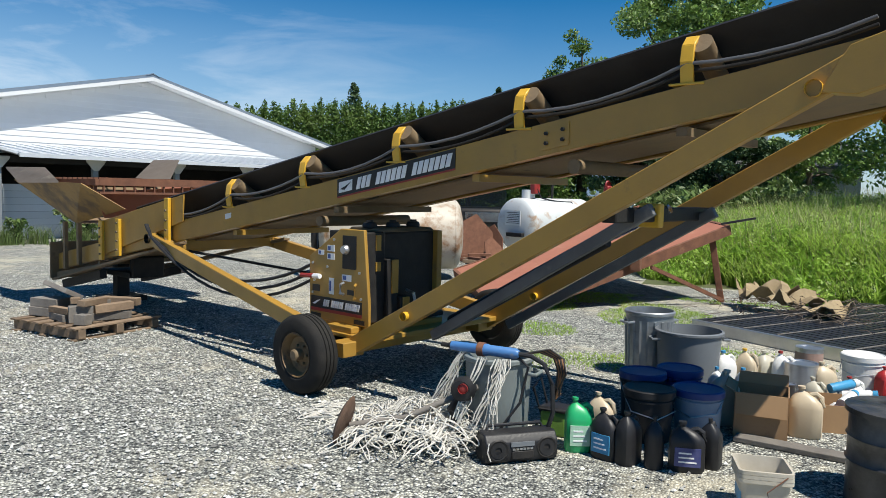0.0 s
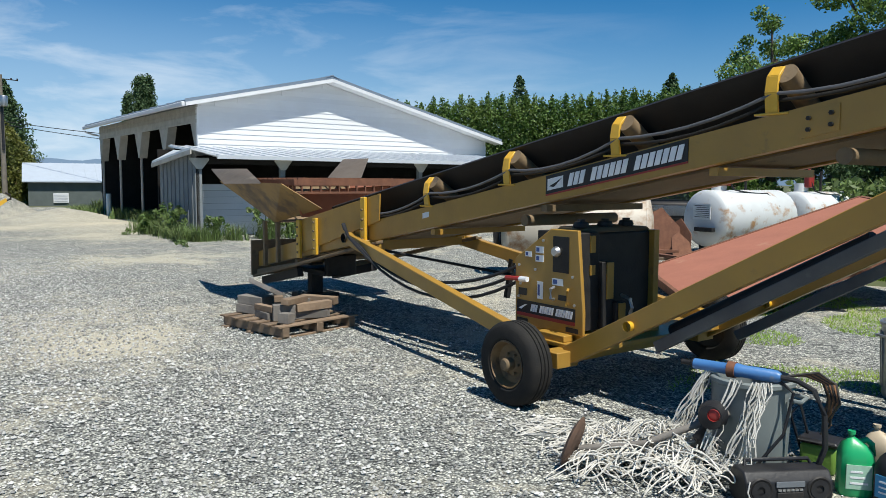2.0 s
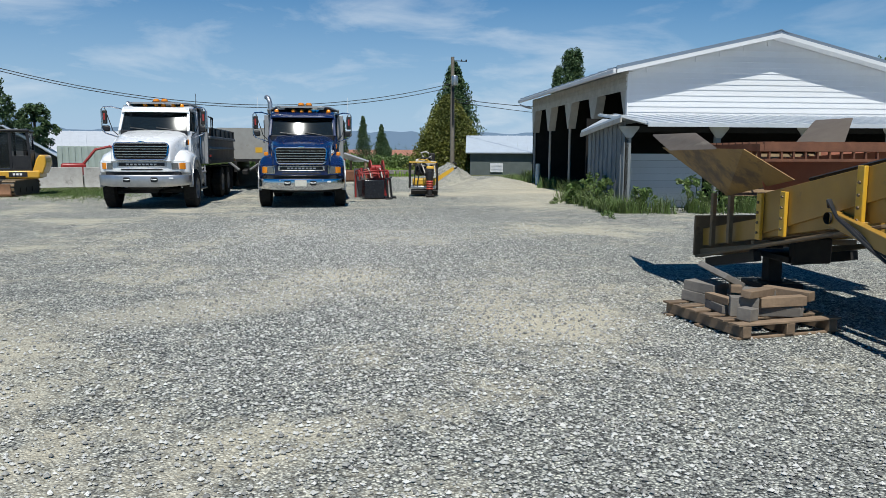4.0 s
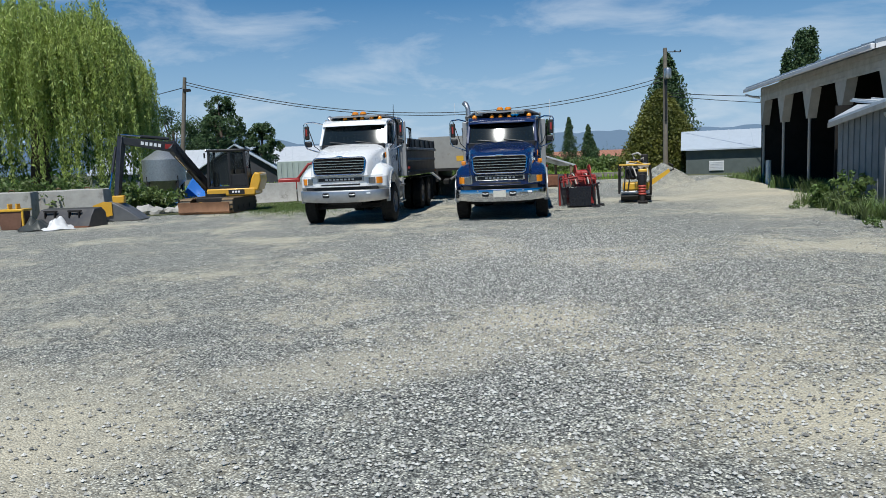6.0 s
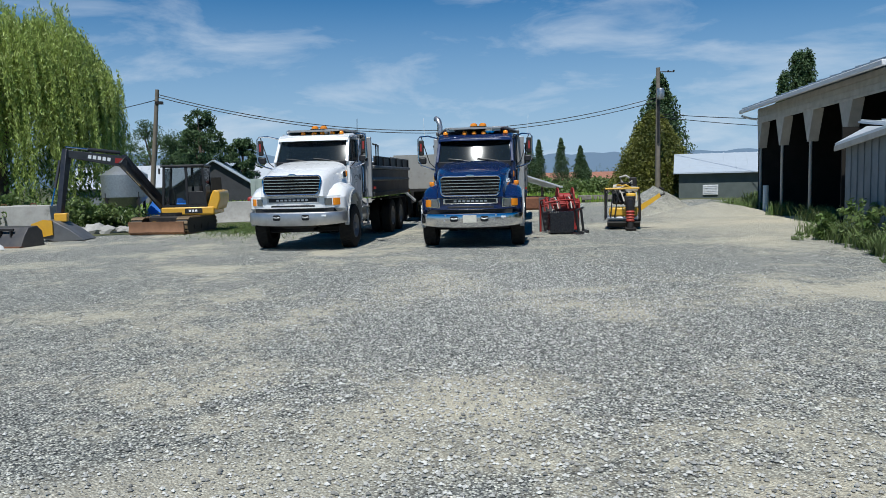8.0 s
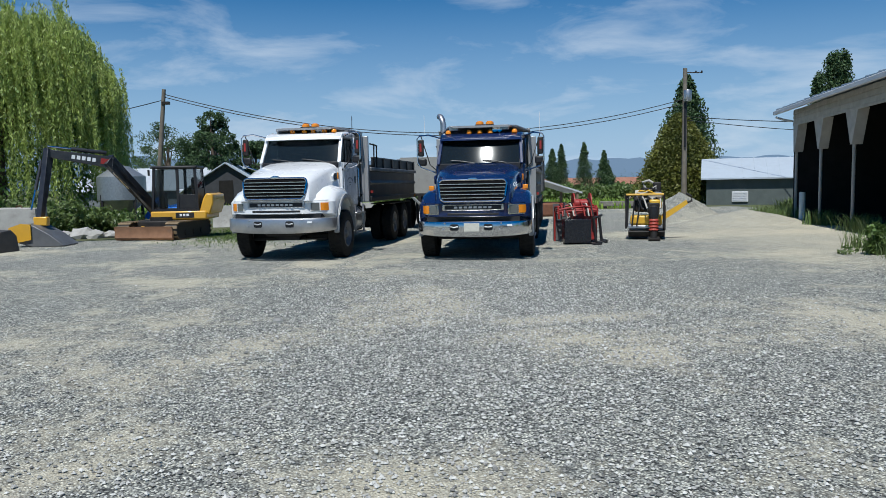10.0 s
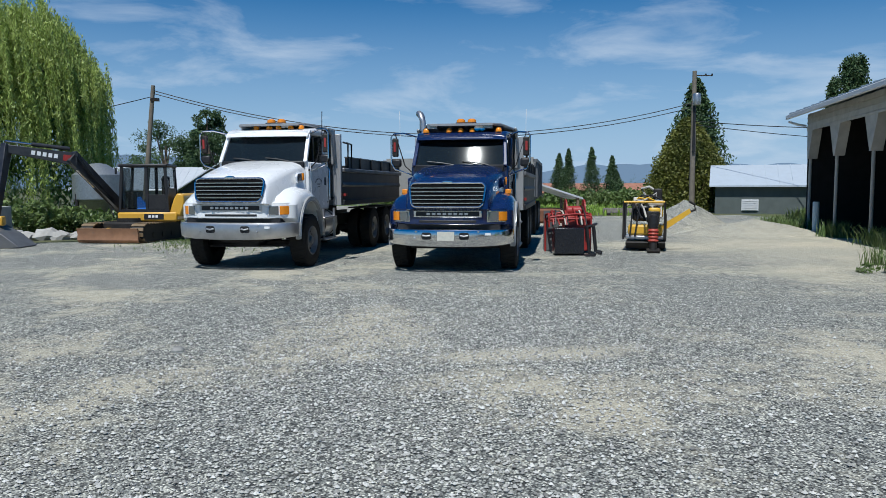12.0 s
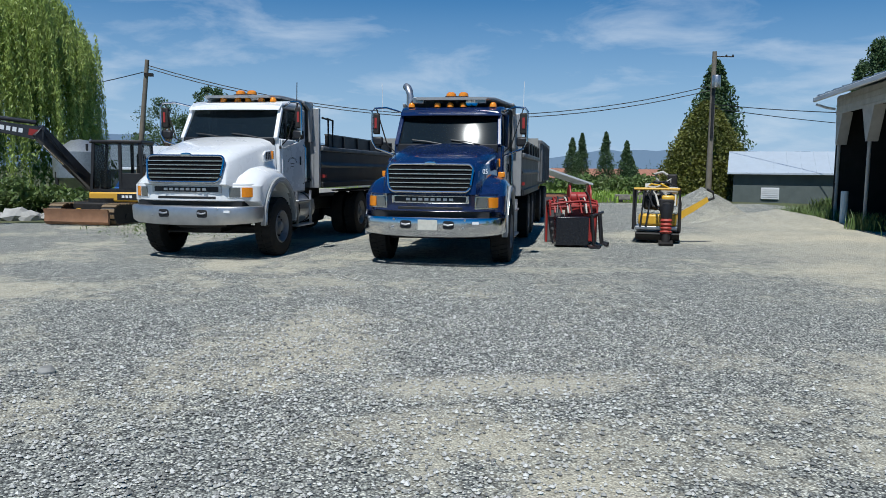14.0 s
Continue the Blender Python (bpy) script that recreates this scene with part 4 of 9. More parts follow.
    part("leg_crosspiece", beam(B(), (-2.6, -0.08, 0.88), (-2.6, WID + 0.1, 0.88), 0.09, 0.1), YELLOW, cv, bevel=0.006)
    part("brace_rod", tube(B(), [(-2.3, 0.0, 0.84), (-0.3, WID + 0.2, 0.5)], 0.014, 8), DARK, cv)
    part("jack_leg", beam(B(), (-1.85, WID + 0.15, 0.72), (-1.93, WID + 0.15, 0.30), 0.05, 0.05), DARK, cv)
    for k in range(3):
        pts = [(-2.98, -0.09, 1.02), (-2.9, -0.13 - 0.01 * k, 1.08), (-2.75, -0.16, 0.95)] + sag((-2.5, -0.15 - 0.02 * k, 0.86), (-0.19, -0.06 + 0.05 * k, 0.90 - 0.04 * k), 0.24 + 0.05 * k, 12)
        part("hose", tube(B(), pts, 0.014, 8), BLACK, cv, "sagging black hydraulic hose")
    # power pack
    eng = part("power_pack", prism(B(), [(-0.20, 0.45), (0.50, 0.45), (0.50, 0.62), (0.44, 1.19), (0.17, 1.19), (-0.21, 0.95)], -0.12, -0.09), YELLOW, cv, "dull yellow power unit housing with worn decals", bevel=0.006)
    part("side_plate", box(B(), (-0.20, -0.09, 0.45), (-0.17, 0.62, 0.93)), YELLOW, eng)
    part("engine_cover", box(B(), (-0.02, 0.10, 0.47), (0.40, 0.74, 1.165)), DARK, eng, "blackened engine side", bevel=0.015)
    part("cover_top", loft(B(), [[(-0.02, y, 1.166), (0.40, y, 1.166), (0.36, y, 1.195), (0.02, y, 1.195)] for y in (0.12, 0.72)], closed=True), BROWNED, eng, bevel=0.01)
    # stepped guard panels down the open side, tan edges on dark plates
    for y0, y1, x1, z0, z1 in ((-0.09, 0.10, 0.44, 0.47, 1.17), (0.10, 0.22, 0.47, 0.47, 0.96), (0.22, 0.32, 0.50, 0.47, 0.66)):
        pl_ = part("guard_step", box(B(), (0.0, y0 + 0.002, z0), (x1, y1, z1)), DARK, eng, "dark stepped guard plate", bevel=0.006)
        if y0 > 0:
            part("tan_edge", box(B(), (x1, y1 - 0.075, max(z0 + 0.01, z1 - 0.27)), (x1 + 0.012, y1 - 0.005, z1 - 0.005)), YELLOW, pl_, bevel=0.003)
    for z0, z1 in ((1.03, 1.15), (0.87, 0.94)):
        part("tan_edge", box(B(), (0.441, 0.0, z0), (0.452, 0.05, z1)), YELLOW, eng)
    part("corner_post", box(B(), (0.38, 0.70, 0.46), (0.45, 0.76, 1.17)), YELLOW, eng, bevel=0.006)
    part("rear_shelf", box(B(), (0.30, 0.32, 0.46), (0.50, 0.74, 0.50)), DARK, eng, bevel=0.008)
    for y in (0.14, 0.40, 0.64):
        part("cap", lathe(B(), [(0.055, 1.19), (0.06, 1.21), (0.05, 1.235), (0.03, 1.24), (0.03, 1.255), (0, 1.255)], 14, (0.22, y, 0)), BLACK, eng)
    part("hatch", box(B(), (0.20, -0.126, 0.88), (0.36, -0.121, 1.14)), DARK, eng, "open dark recess", bevel=0.03)
    part("switch_knob", lathe(B(), [(0.035, -0.126), (0.04, -0.14), (0.03, -0.165), (0, -0.17)], 14, (0.25, 0, 1.03), "y"), ALU, eng)
    for x, z, w, h, mt in ((0.06, 1.03, 0.085, 0.05, WHITEP), (0.06, 0.965, 0.085, 0.05, WHITEP), (-0.06, 0.99, 0.07, 0.04, WHITEP), (0.25, 0.81, 0.11, 0.05, WHITEP), (0.07, 0.73, 0.06, 0.13, WHITEP), (-0.12, 0.70, 0.09, 0.055, BLACK), (0.30, 0.70, 0.08, 0.04, BLACK)):
        dc = part("decal", box(B(), (x - w / 2, -0.1235, z - h / 2), (x + w / 2, -0.1205, z + h / 2)), mt, eng)
        if mt is WHITEP:
            part("decal_mark", box(B(), (x - w * 0.4, -0.1245, z - h * 0.32), (x - w * 0.02, -0.1238, z + h * 0.32)), BLUETOOLC, dc)
    for x, z in ((-0.16, 0.90), (0.02, 0.88), (-0.14, 0.76), (0.40, 0.86), (0.42, 0.66), (-0.16, 0.66), (0.10, 1.10)):
        part("bolt", lathe(B(), [(0.011, -0.12), (0.011, -0.13), (0, -0.131)], 8, (x, 0, z), "y"), ALU, eng)
    part("latch_handle", tube(B(), [(0.22, -0.125, 0.68), (0.22, -0.16, 0.69), (0.22, -0.16, 0.76), (0.22, -0.125, 0.77)], 0.012, 8), ALU, eng)
    part("latch_handle", tube(B(), [(0.35, -0.125, 0.66), (0.38, -0.16, 0.66), (0.385, -0.16, 0.76), (0.36, -0.125, 0.77)], 0.010, 8), YELLOW, eng)
    es = part("nameplate", box(B(), (-0.18, -0.1235, 0.515), (0.43, -0.1205, 0.635)), BLACK, eng, "black name strip with white lettering")
    part("nameplate_edge", box(B(), (-0.18, -0.125, 0.515), (0.43, -0.1237, 0.54)), REDP, es)
    part("nameplate_mark", prism(B(), [(-0.16, 0.57), (-0.13, 0.565), (-0.06, 0.61), (-0.10, 0.60)], -0.1255, -0.1237), WHITEP, es)
    lettered_bars(es, -0.03, 0.40, 0.56, 0.615, -0.1237, (3, 6, 7), 0.0, WHITEP)
    for x in (-0.12, 0.40):
        part("lift_slot", box(B(), (x - 0.06, -0.1235, 0.462), (x + 0.06, -0.1205, 0.497)), BLACK, eng)
    part("lever", tube(B(), [(-0.28, -0.15, 0.79), (-0.06, -0.15, 0.80)], 0.018, 8), REDP, eng, "red lever")
    part("lever_grip", tube(B(), [(-0.12, -0.15, 0.795), (-0.04, -0.15, 0.80)], 0.021, 8), WHITEP, eng)
    part("tow_hook", tube(B(), [(0.44, 0.35, 0.70), (0.53, 0.34, 0.68), (0.55, 0.34, 0.62), (0.53, 0.34, 0.57)], 0.014, 8), ALU, eng)
    part("fork_pocket", box(B(), (0.12, -0.2, 0.40), (0.40, -0.10, 0.448)), YELLOW, cv, bevel=0.006)
    part("base_skid", box(B(), (-0.18, -0.08, 0.40), (0.48, 0.75, 0.445)), YELLOW, cv, bevel=0.005)


def B_frame(x0, x1, y0, y1, z):
    bm = B()
    box(bm, (x0, y0, z - 0.07), (x1, y0 + 0.04, z))
    box(bm, (x0, y1 - 0.04, z - 0.07), (x1, y1, z))
    box(bm, (x0, y0 + 0.042, z - 0.07), (x0 + 0.04, y1 - 0.042, z))
    box(bm, (x1 - 0.04, y0 + 0.042, z - 0.07), (x1, y1 - 0.042, z))
    return bm


build_conveyor()


# ---- dump trucks ----
def truck_wheel(parent, x, y, r, w, o):
    prof = [(r * 0.55, -w * 0.45), (r * 0.62, -w * 0.5), (r * 0.88, -w * 0.5), (r * 0.97, -w * 0.42), (r * 0.985, -w * 0.2), (r * 0.985, w * 0.2), (r * 0.97, w * 0.42), (r * 0.88, w * 0.5), (r * 0.62, w * 0.5), (r * 0.55, w * 0.45), (r * 0.55, -w * 0.45)]
    bm = lathe(B(), prof, 40, (x, y, r), "y")
    for i in range(36):
        t = 2 * math.pi * i / 36
        for k, (ya, yb) in enumerate(((-0.42, -0.06), (0.06, 0.42))):
            tt = t + (k * math.pi / 36)
            c, s = math.cos(tt), math.sin(tt)
            beam(bm, (x + c * r * 0.99, y + w * ya, r + s * r * 0.99), (x + math.cos(tt + 0.06) * r * 0.99, y + w * yb, r + math.sin(tt + 0.06) * r * 0.99), r * 0.10, r * 0.035, (c, 0, s))
    wh = part("wheel", bm, TYRE, parent, "heavy black tyre with block tread")
    part("rim", lathe(B(), [(r * 0.56, o * w * 0.46), (r * 0.53, o * w * 0.5), (r * 0.47, o * w * 0.40), (r * 0.42, o * w * 0.15), (r * 0.27, o * w * 0.10), (r * 0.25, o * w * 0.3), (0, o * w * 0.3)], 32, (x, y, r), "y"), RIMGREY, wh, "dull grey rim")
    part("hub_cap", lathe(B(), [(r * 0.15, o * w * 0.3), (r * 0.14, o * w * 0.46), (0, o * w * 0.5)], 20, (x, y, r), "y"), RIMGREY, wh)
    for i in range(10):
        t = 2 * math.pi * i / 10
        part("wheel_nut", lathe(B(), [(0.018, o * w * 0.12), (0.018, o * w * 0.26), (0, o * w * 0.26)], 6, (x + math.cos(t) * r * 0.34, y, r + math.sin(t) * r * 0.34), "y"), DARK, wh)
    return wh


def rounded(w, z0, z1, r, n=4):
    """Outline of a rounded rectangle in (y, z)."""
    out = []
    for cy, cz, a0 in ((w - r, z1 - r, 0), (-w + r, z1 - r, 90), (-w + r, z0 + r, 180), (w - r, z0 + r, 270)):
        for i in range(n + 1):
            a = radians(a0 + 90 * i / n)
            out.append((cy + r * math.cos(a), cz + r * math.sin(a)))
    return out


def dump_truck(m, paint, label, lift, stack, number, bed_mat, tall):
    """A conventional dump truck; local x forward, front axle near x = -0.22, body raised by lift."""
    tr = thing("dump_truck", label, "truck", m, "dump trucks in the yard")
    h = lift
    blue = paint is BLUEP
    bright = CHROME if blue else ALU
    XA, RW = -0.22, 0.5

    def pair(a, b):
        return min(a, b), max(a, b)

    # chassis
    for y in (-0.42, 0.42):
        part("frame_rail", box(B(), (-7.5, y - 0.04, 0.62), (0.6, y + 0.04, 0.88)), DARK, tr, bevel=0.01)
    part("front_axle", beam(B(), (XA, -0.95, 0.44), (XA, 0.95, 0.44), 0.13, 0.13), DARK, tr, bevel=0.02)
    part("engine_block", box(B(), (-1.3, -0.40, 0.50), (0.55, 0.40, 1.3)), DARK, tr, bevel=0.05)
    part("oil_pan", loft(B(), [[(x, -0.22, 0.40), (x, 0.22, 0.40), (x, 0.30, 0.56), (x, -0.30, 0.56)] for x in (-0.9, 0.25)], closed=True), DARK, tr)
    part("steering_link", tube(B(), [(0.12, -0.8, 0.40), (0.12, 0.8, 0.42)], 0.025, 8), DARK, tr)
    for y, o in ((-1.00, -1), (1.00, 1)):
        truck_wheel(tr, XA, y, RW, 0.31, o)
        part("leaf_spring", beam(B(), (XA - 0.7, o * 0.42, 0.56), (XA + 0.7, o * 0.42, 0.56), 0.09, 0.08), DARK, tr)
        part("wheel_well", box(B(), (XA - 0.62, *pair(o * 0.52, o * 0.56)[:1], 0.6), (XA + 0.62, pair(o * 0.52, o * 0.56)[1], 1.25 + h)), DARK, tr)
        for x in (-4.95, -6.25):
            truck_wheel(tr, x, y * 0.99, RW, 0.27, o)
            part("inner_tyre", lathe(B(), [(0.3, -0.12), (0.46, -0.13), (0.49, -0.05), (0.49, 0.05), (0.46, 0.13), (0.3, 0.12)], 32, (x, y * 0.66, RW), "y"), TYRE, tr)
        part("mud_guard", box(B(), (-6.95, *pair(o * 0.62, o * 1.14)[:1], 1.0), (-4.3, pair(o * 0.62, o * 1.14)[1], 1.03)), DARK, tr)
    for x in (-4.95, -6.25):
        part("rear_axle", beam(B(), (x, -0.9, 0.5), (x, 0.9, 0.5), 0.18, 0.18), DARK, tr, bevel=0.03)
        part("differential", lathe(B(), [(0, -0.22), (0.2, -0.16), (0.24, 0), (0.2, 0.16), (0, 0.22)], 16, (x, 0, 0.5), "y"), DARK, tr)

    # bumper with rolled-back ends and turned lower edge
    sec = []
    for y, x in ((-1.13, 0.36), (-1.125, 0.56), (-1.07, 0.72), (-0.95, 0.83), (-0.7, 0.93), (-0.35, 0.965), (0, 0.975), (0.35, 0.965), (0.7, 0.93), (0.95, 0.83), (1.07, 0.72), (1.125, 0.56), (1.13, 0.36)):
        d = 0.05 * abs(y / 1.13) ** 3
        sec.append([(x - 0.035, y * 0.985, 0.475 + d + h), (x - 0.015, y, 0.50 + d + h), (x, y, 0.60 + h), (x + 0.016, y, 0.74 + h), (x, y, 0.772 + h), (x - 0.06, y * 0.98, 0.785 + h), (x - 0.07, y * 0.97, 0.70 + h), (x - 0.06, y * 0.975, 0.52 + d + h)])
    bp = part("bumper", loft(B(), sec, closed=True), bright, tr, "bright metal bumper with rolled ends")
    for y in (-0.36, 0.30):
        hole = rounded(0.085, 0.60 + h, 0.725 + h, 0.035)
        part("tow_slot", loft(B(), [[(0.955, y + a, z) for a, z in hole], [(0.984, y + a, z) for a, z in hole]], closed=True), BLACK, bp, "dark tow-hook slot")
        part("tow_hook", tube(B(), [(0.982, y - 0.07, 0.675 + h), (1.0, y, 0.66 + h), (0.982, y + 0.07, 0.675 + h)], 0.016, 8), ALU, bp)
    for y in (-0.58, 0.52):
        for dy, z in ((0, 0.62), (0.03, 0.74)):
            part("bolt", lathe(B(), [(0.016, 0.935), (0.016, 0.972), (0, 0.975)], 8, (0, y + dy, z + h), "x"), ALU, bp)
    if blue:
        part("licence_plate", box(B(), (0.984, -0.17, 0.58 + h), (0.992, 0.13, 0.74 + h)), mat("number_plate", (0.62, 0.60, 0.52), 0.5, scale=20), bp, "pale dusty number plate", bevel=0.004)
    part("bumper_decal", box(B(), (0.945, 0.66, 0.68 + h), (0.957, 0.76, 0.72 + h)), WHITEP, bp)
    part("air_dam", box(B(), (0.5, -0.9, 0.78 + h), (0.80, 0.9, 0.86 + h)), BLACK, tr)

    # hood with a sloping nose
    def hood_ring(x, w, zt, zl, k):
        half = [(0.0, zt), (0.45 * w, zt - 0.008), (0.74 * w, zt - 0.032), (0.9 * w, zt - 0.085), (0.98 * w, zt - 0.17), (w * 1.01, zl)]
        pts = [(y, z) for y, z in half[::-1]] + [(-y, z) for y, z in half[1:]]
        return [(x + (zt - z) * k, y, z + h) for y, z in pts]

    hood = part("hood", loft(B(), [hood_ring(*v) for v in ((0.865, 0.66, 1.585, 1.13, 0.22), (0.84, 0.70, 1.605, 1.13, 0.22), (0.74, 0.745, 1.645, 1.10, 0.20), (0.45, 0.79, 1.735, 1.05, 0.12), (0.1, 0.83, 1.82, 1.0, 0.04), (-0.3, 0.865, 1.90, 1.0, 0.0), (-0.60, 0.885, 1.945, 1.0, 0.0))], closed=True), paint, tr, "long sloping painted hood")
    part("cowl", box(B(), (-0.72, -0.86, 1.80 + h), (-0.56, 0.86, 1.935 + h)), BLACK, tr, bevel=0.02)

    # grille: near-black plate painted as the recess's shade, chrome rim, bars
    def rim(grow):
        out = []
        for y, z in rounded(0.66 + grow, 1.175 - grow, 1.565 + grow, 0.10, 5):
            out.append((0.885 + (1.565 - z) * 0.22, y * (0.92 + 0.08 * (z - 1.175) / 0.39), z + h))
        return out

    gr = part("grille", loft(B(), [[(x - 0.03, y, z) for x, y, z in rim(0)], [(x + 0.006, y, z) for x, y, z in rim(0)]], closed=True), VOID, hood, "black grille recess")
    loop = rim(0.012)
    part("grille_surround", tube(B(), [(x + 0.012, y, z) for x, y, z in loop + loop[:2]], 0.019, 8, cap=False), CHROME, hood, "chrome grille surround")
    for i in range(5):
        z = 1.232 + i * 0.066
        w = (0.655 if i else 0.64) * (0.92 + 0.08 * (z - 1.175) / 0.39)
        x = 0.895 + (1.565 - z) * 0.22
        part("grille_bar", loft(B(), [[(x - 0.01 * (y / w) ** 2, y, z - 0.011 + h), (x + 0.022 - 0.01 * (y / w) ** 2, y, z - 0.007 + h), (x + 0.022 - 0.01 * (y / w) ** 2, y, z + 0.007 + h), (x - 0.01 * (y / w) ** 2, y, z + 0.011 + h)] for y in (-w, -w / 2, 0, w / 2, w)], closed=True), CHROME, hood)
    bm = lathe(B(), [(0.0, 0.885), (0.1, 0.885), (0.085, 0.915), (0, 0.922)], 20, (0, 0, 0), "x")
    for v in bm.verts:
        v.co.z = v.co.z * 0.34 + 1.592 + h
    part("emblem", bm, CHROME, hood, "small oval chrome emblem")

    # lower fascia sweeps round into the lamps
    def face(y):
        a = abs(y)
        for (y0, x0), (y1, x1) in zip(((0, 0.93), (0.6, 0.885), (0.8, 0.80), (0.95, 0.72), (1.05, 0.58)), ((0.6, 0.885), (0.8, 0.80), (0.95, 0.72), (1.05, 0.58), (1.10, 0.38))):
            if a <= y1:
                return x0 + (x1 - x0) * (a - y0) / (y1 - y0)
        return 0.38

    def strip_on_face(bm, ya, yb, z0, z1, out, inn, n=6):
        loft(bm, [[(face(y) + out, y, z0 + h), (face(y) + out, y, z1 + h), (face(y) - inn, y, z1 + h), (face(y) - inn, y, z0 + h)] for y in (ya + (yb - ya) * i / n for i in range(n + 1))], closed=True)
        return bm

    fa = part("front_fascia", strip_on_face(B(), -1.09, 1.09, 0.86, 1.145, 0.0, 0.25, 24), paint, tr, "painted lower front panel", bevel=0.015)
    part("slot_surround", strip_on_face(B(), -0.60, 0.60, 0.985, 1.11, 0.012, 0.02, 10), bright, fa, "bright surround of the lower intake", bevel=0.012)
    part("intake_slot", strip_on_face(B(), -0.555, 0.555, 1.005, 1.09, 0.018, 0.0, 10), BLACK, fa, bevel=0.008)
    part("lower_slot", strip_on_face(B(), -0.50, 0.50, 0.895, 0.935, 0.006, 0.02, 10), BLACK, fa, bevel=0.006)
    for i in range(8):
        part("letter_bar", box(B(), (0.942, -0.36 + i * 0.095, 1.028 + h), (0.953, -0.30 + i * 0.095, 1.066 + h)), ALU, fa)
    for o in (-1, 1):
        a, b = pair(o * 0.68, o * 1.07)
        hb = part("headlamp_bezel", strip_on_face(B(), a, b, 0.90, 1.105, 0.008, 0.05), CHROME if blue else paint, fa, bevel=0.01)
        a, b = pair(o * 0.71, o * 0.865)
        part("headlamp", strip_on_face(B(), a, b, 0.925, 1.08, 0.02, 0.0, 4), LAMPGLASS, hb, "rectangular headlamp", bevel=0.008)
        a, b = pair(o * 0.885, o * 1.055)
        part("turn_signal", strip_on_face(B(), a, b, 0.925, 1.08, 0.022, 0.0, 5), AMBER, hb, "amber wraparound turn signal", bevel=0.012)
        # fender: crown over the wheel
        arch = [(XA - 0.62 * math.cos(radians(t)), 0.50 + 0.64 * math.sin(radians(t))) for t in range(15, 166, 15)]
        rows = []
        for y, dz, dx in ((0.68, 0.08, 0.12), (0.84, 0.04, 0.04), (0.97, 0.0, -0.02), (1.06, -0.05, -0.08), (1.11, -0.13, -0.16)):
            crown = [(0.70 + dx, 1.10), (0.58 + dx, 1.21 + dz * 0.6), (0.3, 1.335 + dz), (-0.05, 1.39 + dz), (-0.38, 1.375 + dz), (-0.62, 1.27 + dz), (-0.80, 1.06), (-0.86, 0.80)]
            prof = [(0.42, 0.72)] + [(0.70 + dx, 0.86)] + crown + arch
            rows.append([(x, o * y, z + h) for x, z in prof])
        fd = part("fender", loft(B(), rows, closed=True), paint, tr, "flared painted front fender")
        lip = [(XA + math.cos(radians(t)) * 0.60, 0.52 + math.sin(radians(t)) * 0.63 + h) for t in range(-5, 186, 10)]
        lip2 = [(XA + math.cos(radians(t)) * 0.69, 0.52 + math.sin(radians(t)) * 0.73 + h) for t in range(185, -6, -10)]
        part("fender_extension", prism(B(), lip + lip2, o * 1.06, o * 1.15), FENDERTRIM, fd, "grey ribbed fender extension", bevel=0.012)
        for k in (0.635, 0.66):
            part("extension_rib", tube(B(), [(XA + math.cos(radians(t)) * k, o * 1.15, 0.52 + math.sin(radians(t)) * (k + 0.035) + h) for t in range(0, 181, 12)], 0.008, 6), ALU, fd)
        a, b = pair(o * 0.865, o * 0.905)
        vt = part("side_vent", prism(B(), [(-0.40, 1.52 + h), (-0.10, 1.50 + h), (-0.05, 1.62 + h), (-0.12, 1.68 + h), (-0.40, 1.71 + h)], a, b), paint, tr, "slatted air intake", bevel=0.015)
        for i in range(3):
            x = -0.14 - i * 0.07
            part("vent_slot", prism(B(), [(x - 0.03, 1.54 + h), (x + 0.005, 1.54 + h), (x + 0.02, 1.66 + h), (x - 0.015, 1.67 + h)], *pair(o * 0.90, o * 0.912)), BLACK, vt)
        part("marker_lamp", box(B(), (-0.40, pair(o * 0.90, o * 0.93)[0], 1.55 + h), (-0.35, pair(o * 0.90, o * 0.93)[1], 1.69 + h)), AMBER, vt, bevel=0.008)
        if blue:
            part("fender_marker", box(B(), (-0.22, pair(o * 0.92, o * 1.03)[0], 1.38 + h), (-0.15, pair(o * 0.92, o * 1.03)[1], 1.47 + h)), AMBER, fd, "amber side marker lamp", bevel=0.012)

    # cab shell
    cab = part("cab_body", loft(B(), [[(x, y, z + h) for x, z in ((-0.66, 0.95), (-0.62, 1.92), (-1.86, 1.92), (-1.86, 0.95))] for y in (-0.94, -0.9, 0.9, 0.94)], closed=True), paint, tr, "painted day cab", bevel=0.03)
    for o in (-1, 1):
        part("windscreen_pillar", beam(B(), (-0.60, o * 0.885, 1.90 + h), (-0.93, o * 0.845, 2.46 + h), 0.075, 0.09), paint, cab, bevel=0.015)
        part("rear_pillar", box(B(), (-1.86, pair(o * 0.86, o * 0.94)[0], 1.88 + h), (-1.60, pair(o * 0.86, o * 0.94)[1], 2.50 + h)), paint, cab, bevel=0.02)
        part("side_window", prism(B(), [(-0.72, 1.92 + h), (-1.62, 1.92 + h), (-1.62, 2.42 + h), (-1.0, 2.42 + h)], *pair(o * 0.885, o * 0.895)), GLASS, cab, "dark side window").visible_shadow = False
        part("quarter_bar", beam(B(), (-0.98, o * 0.90, 1.92 + h), (-1.04, o * 0.89, 2.42 + h), 0.02, 0.03), BLACK, cab)
        dr = part("door", prism(B(), [(-0.74, 1.12 + h), (-0.70, 1.90 + h), (-1.66, 1.90 + h), (-1.66, 0.98 + h), (-0.9, 0.98 + h)], *pair(o * 0.935, o * 0.955)), paint, cab, bevel=0.008)
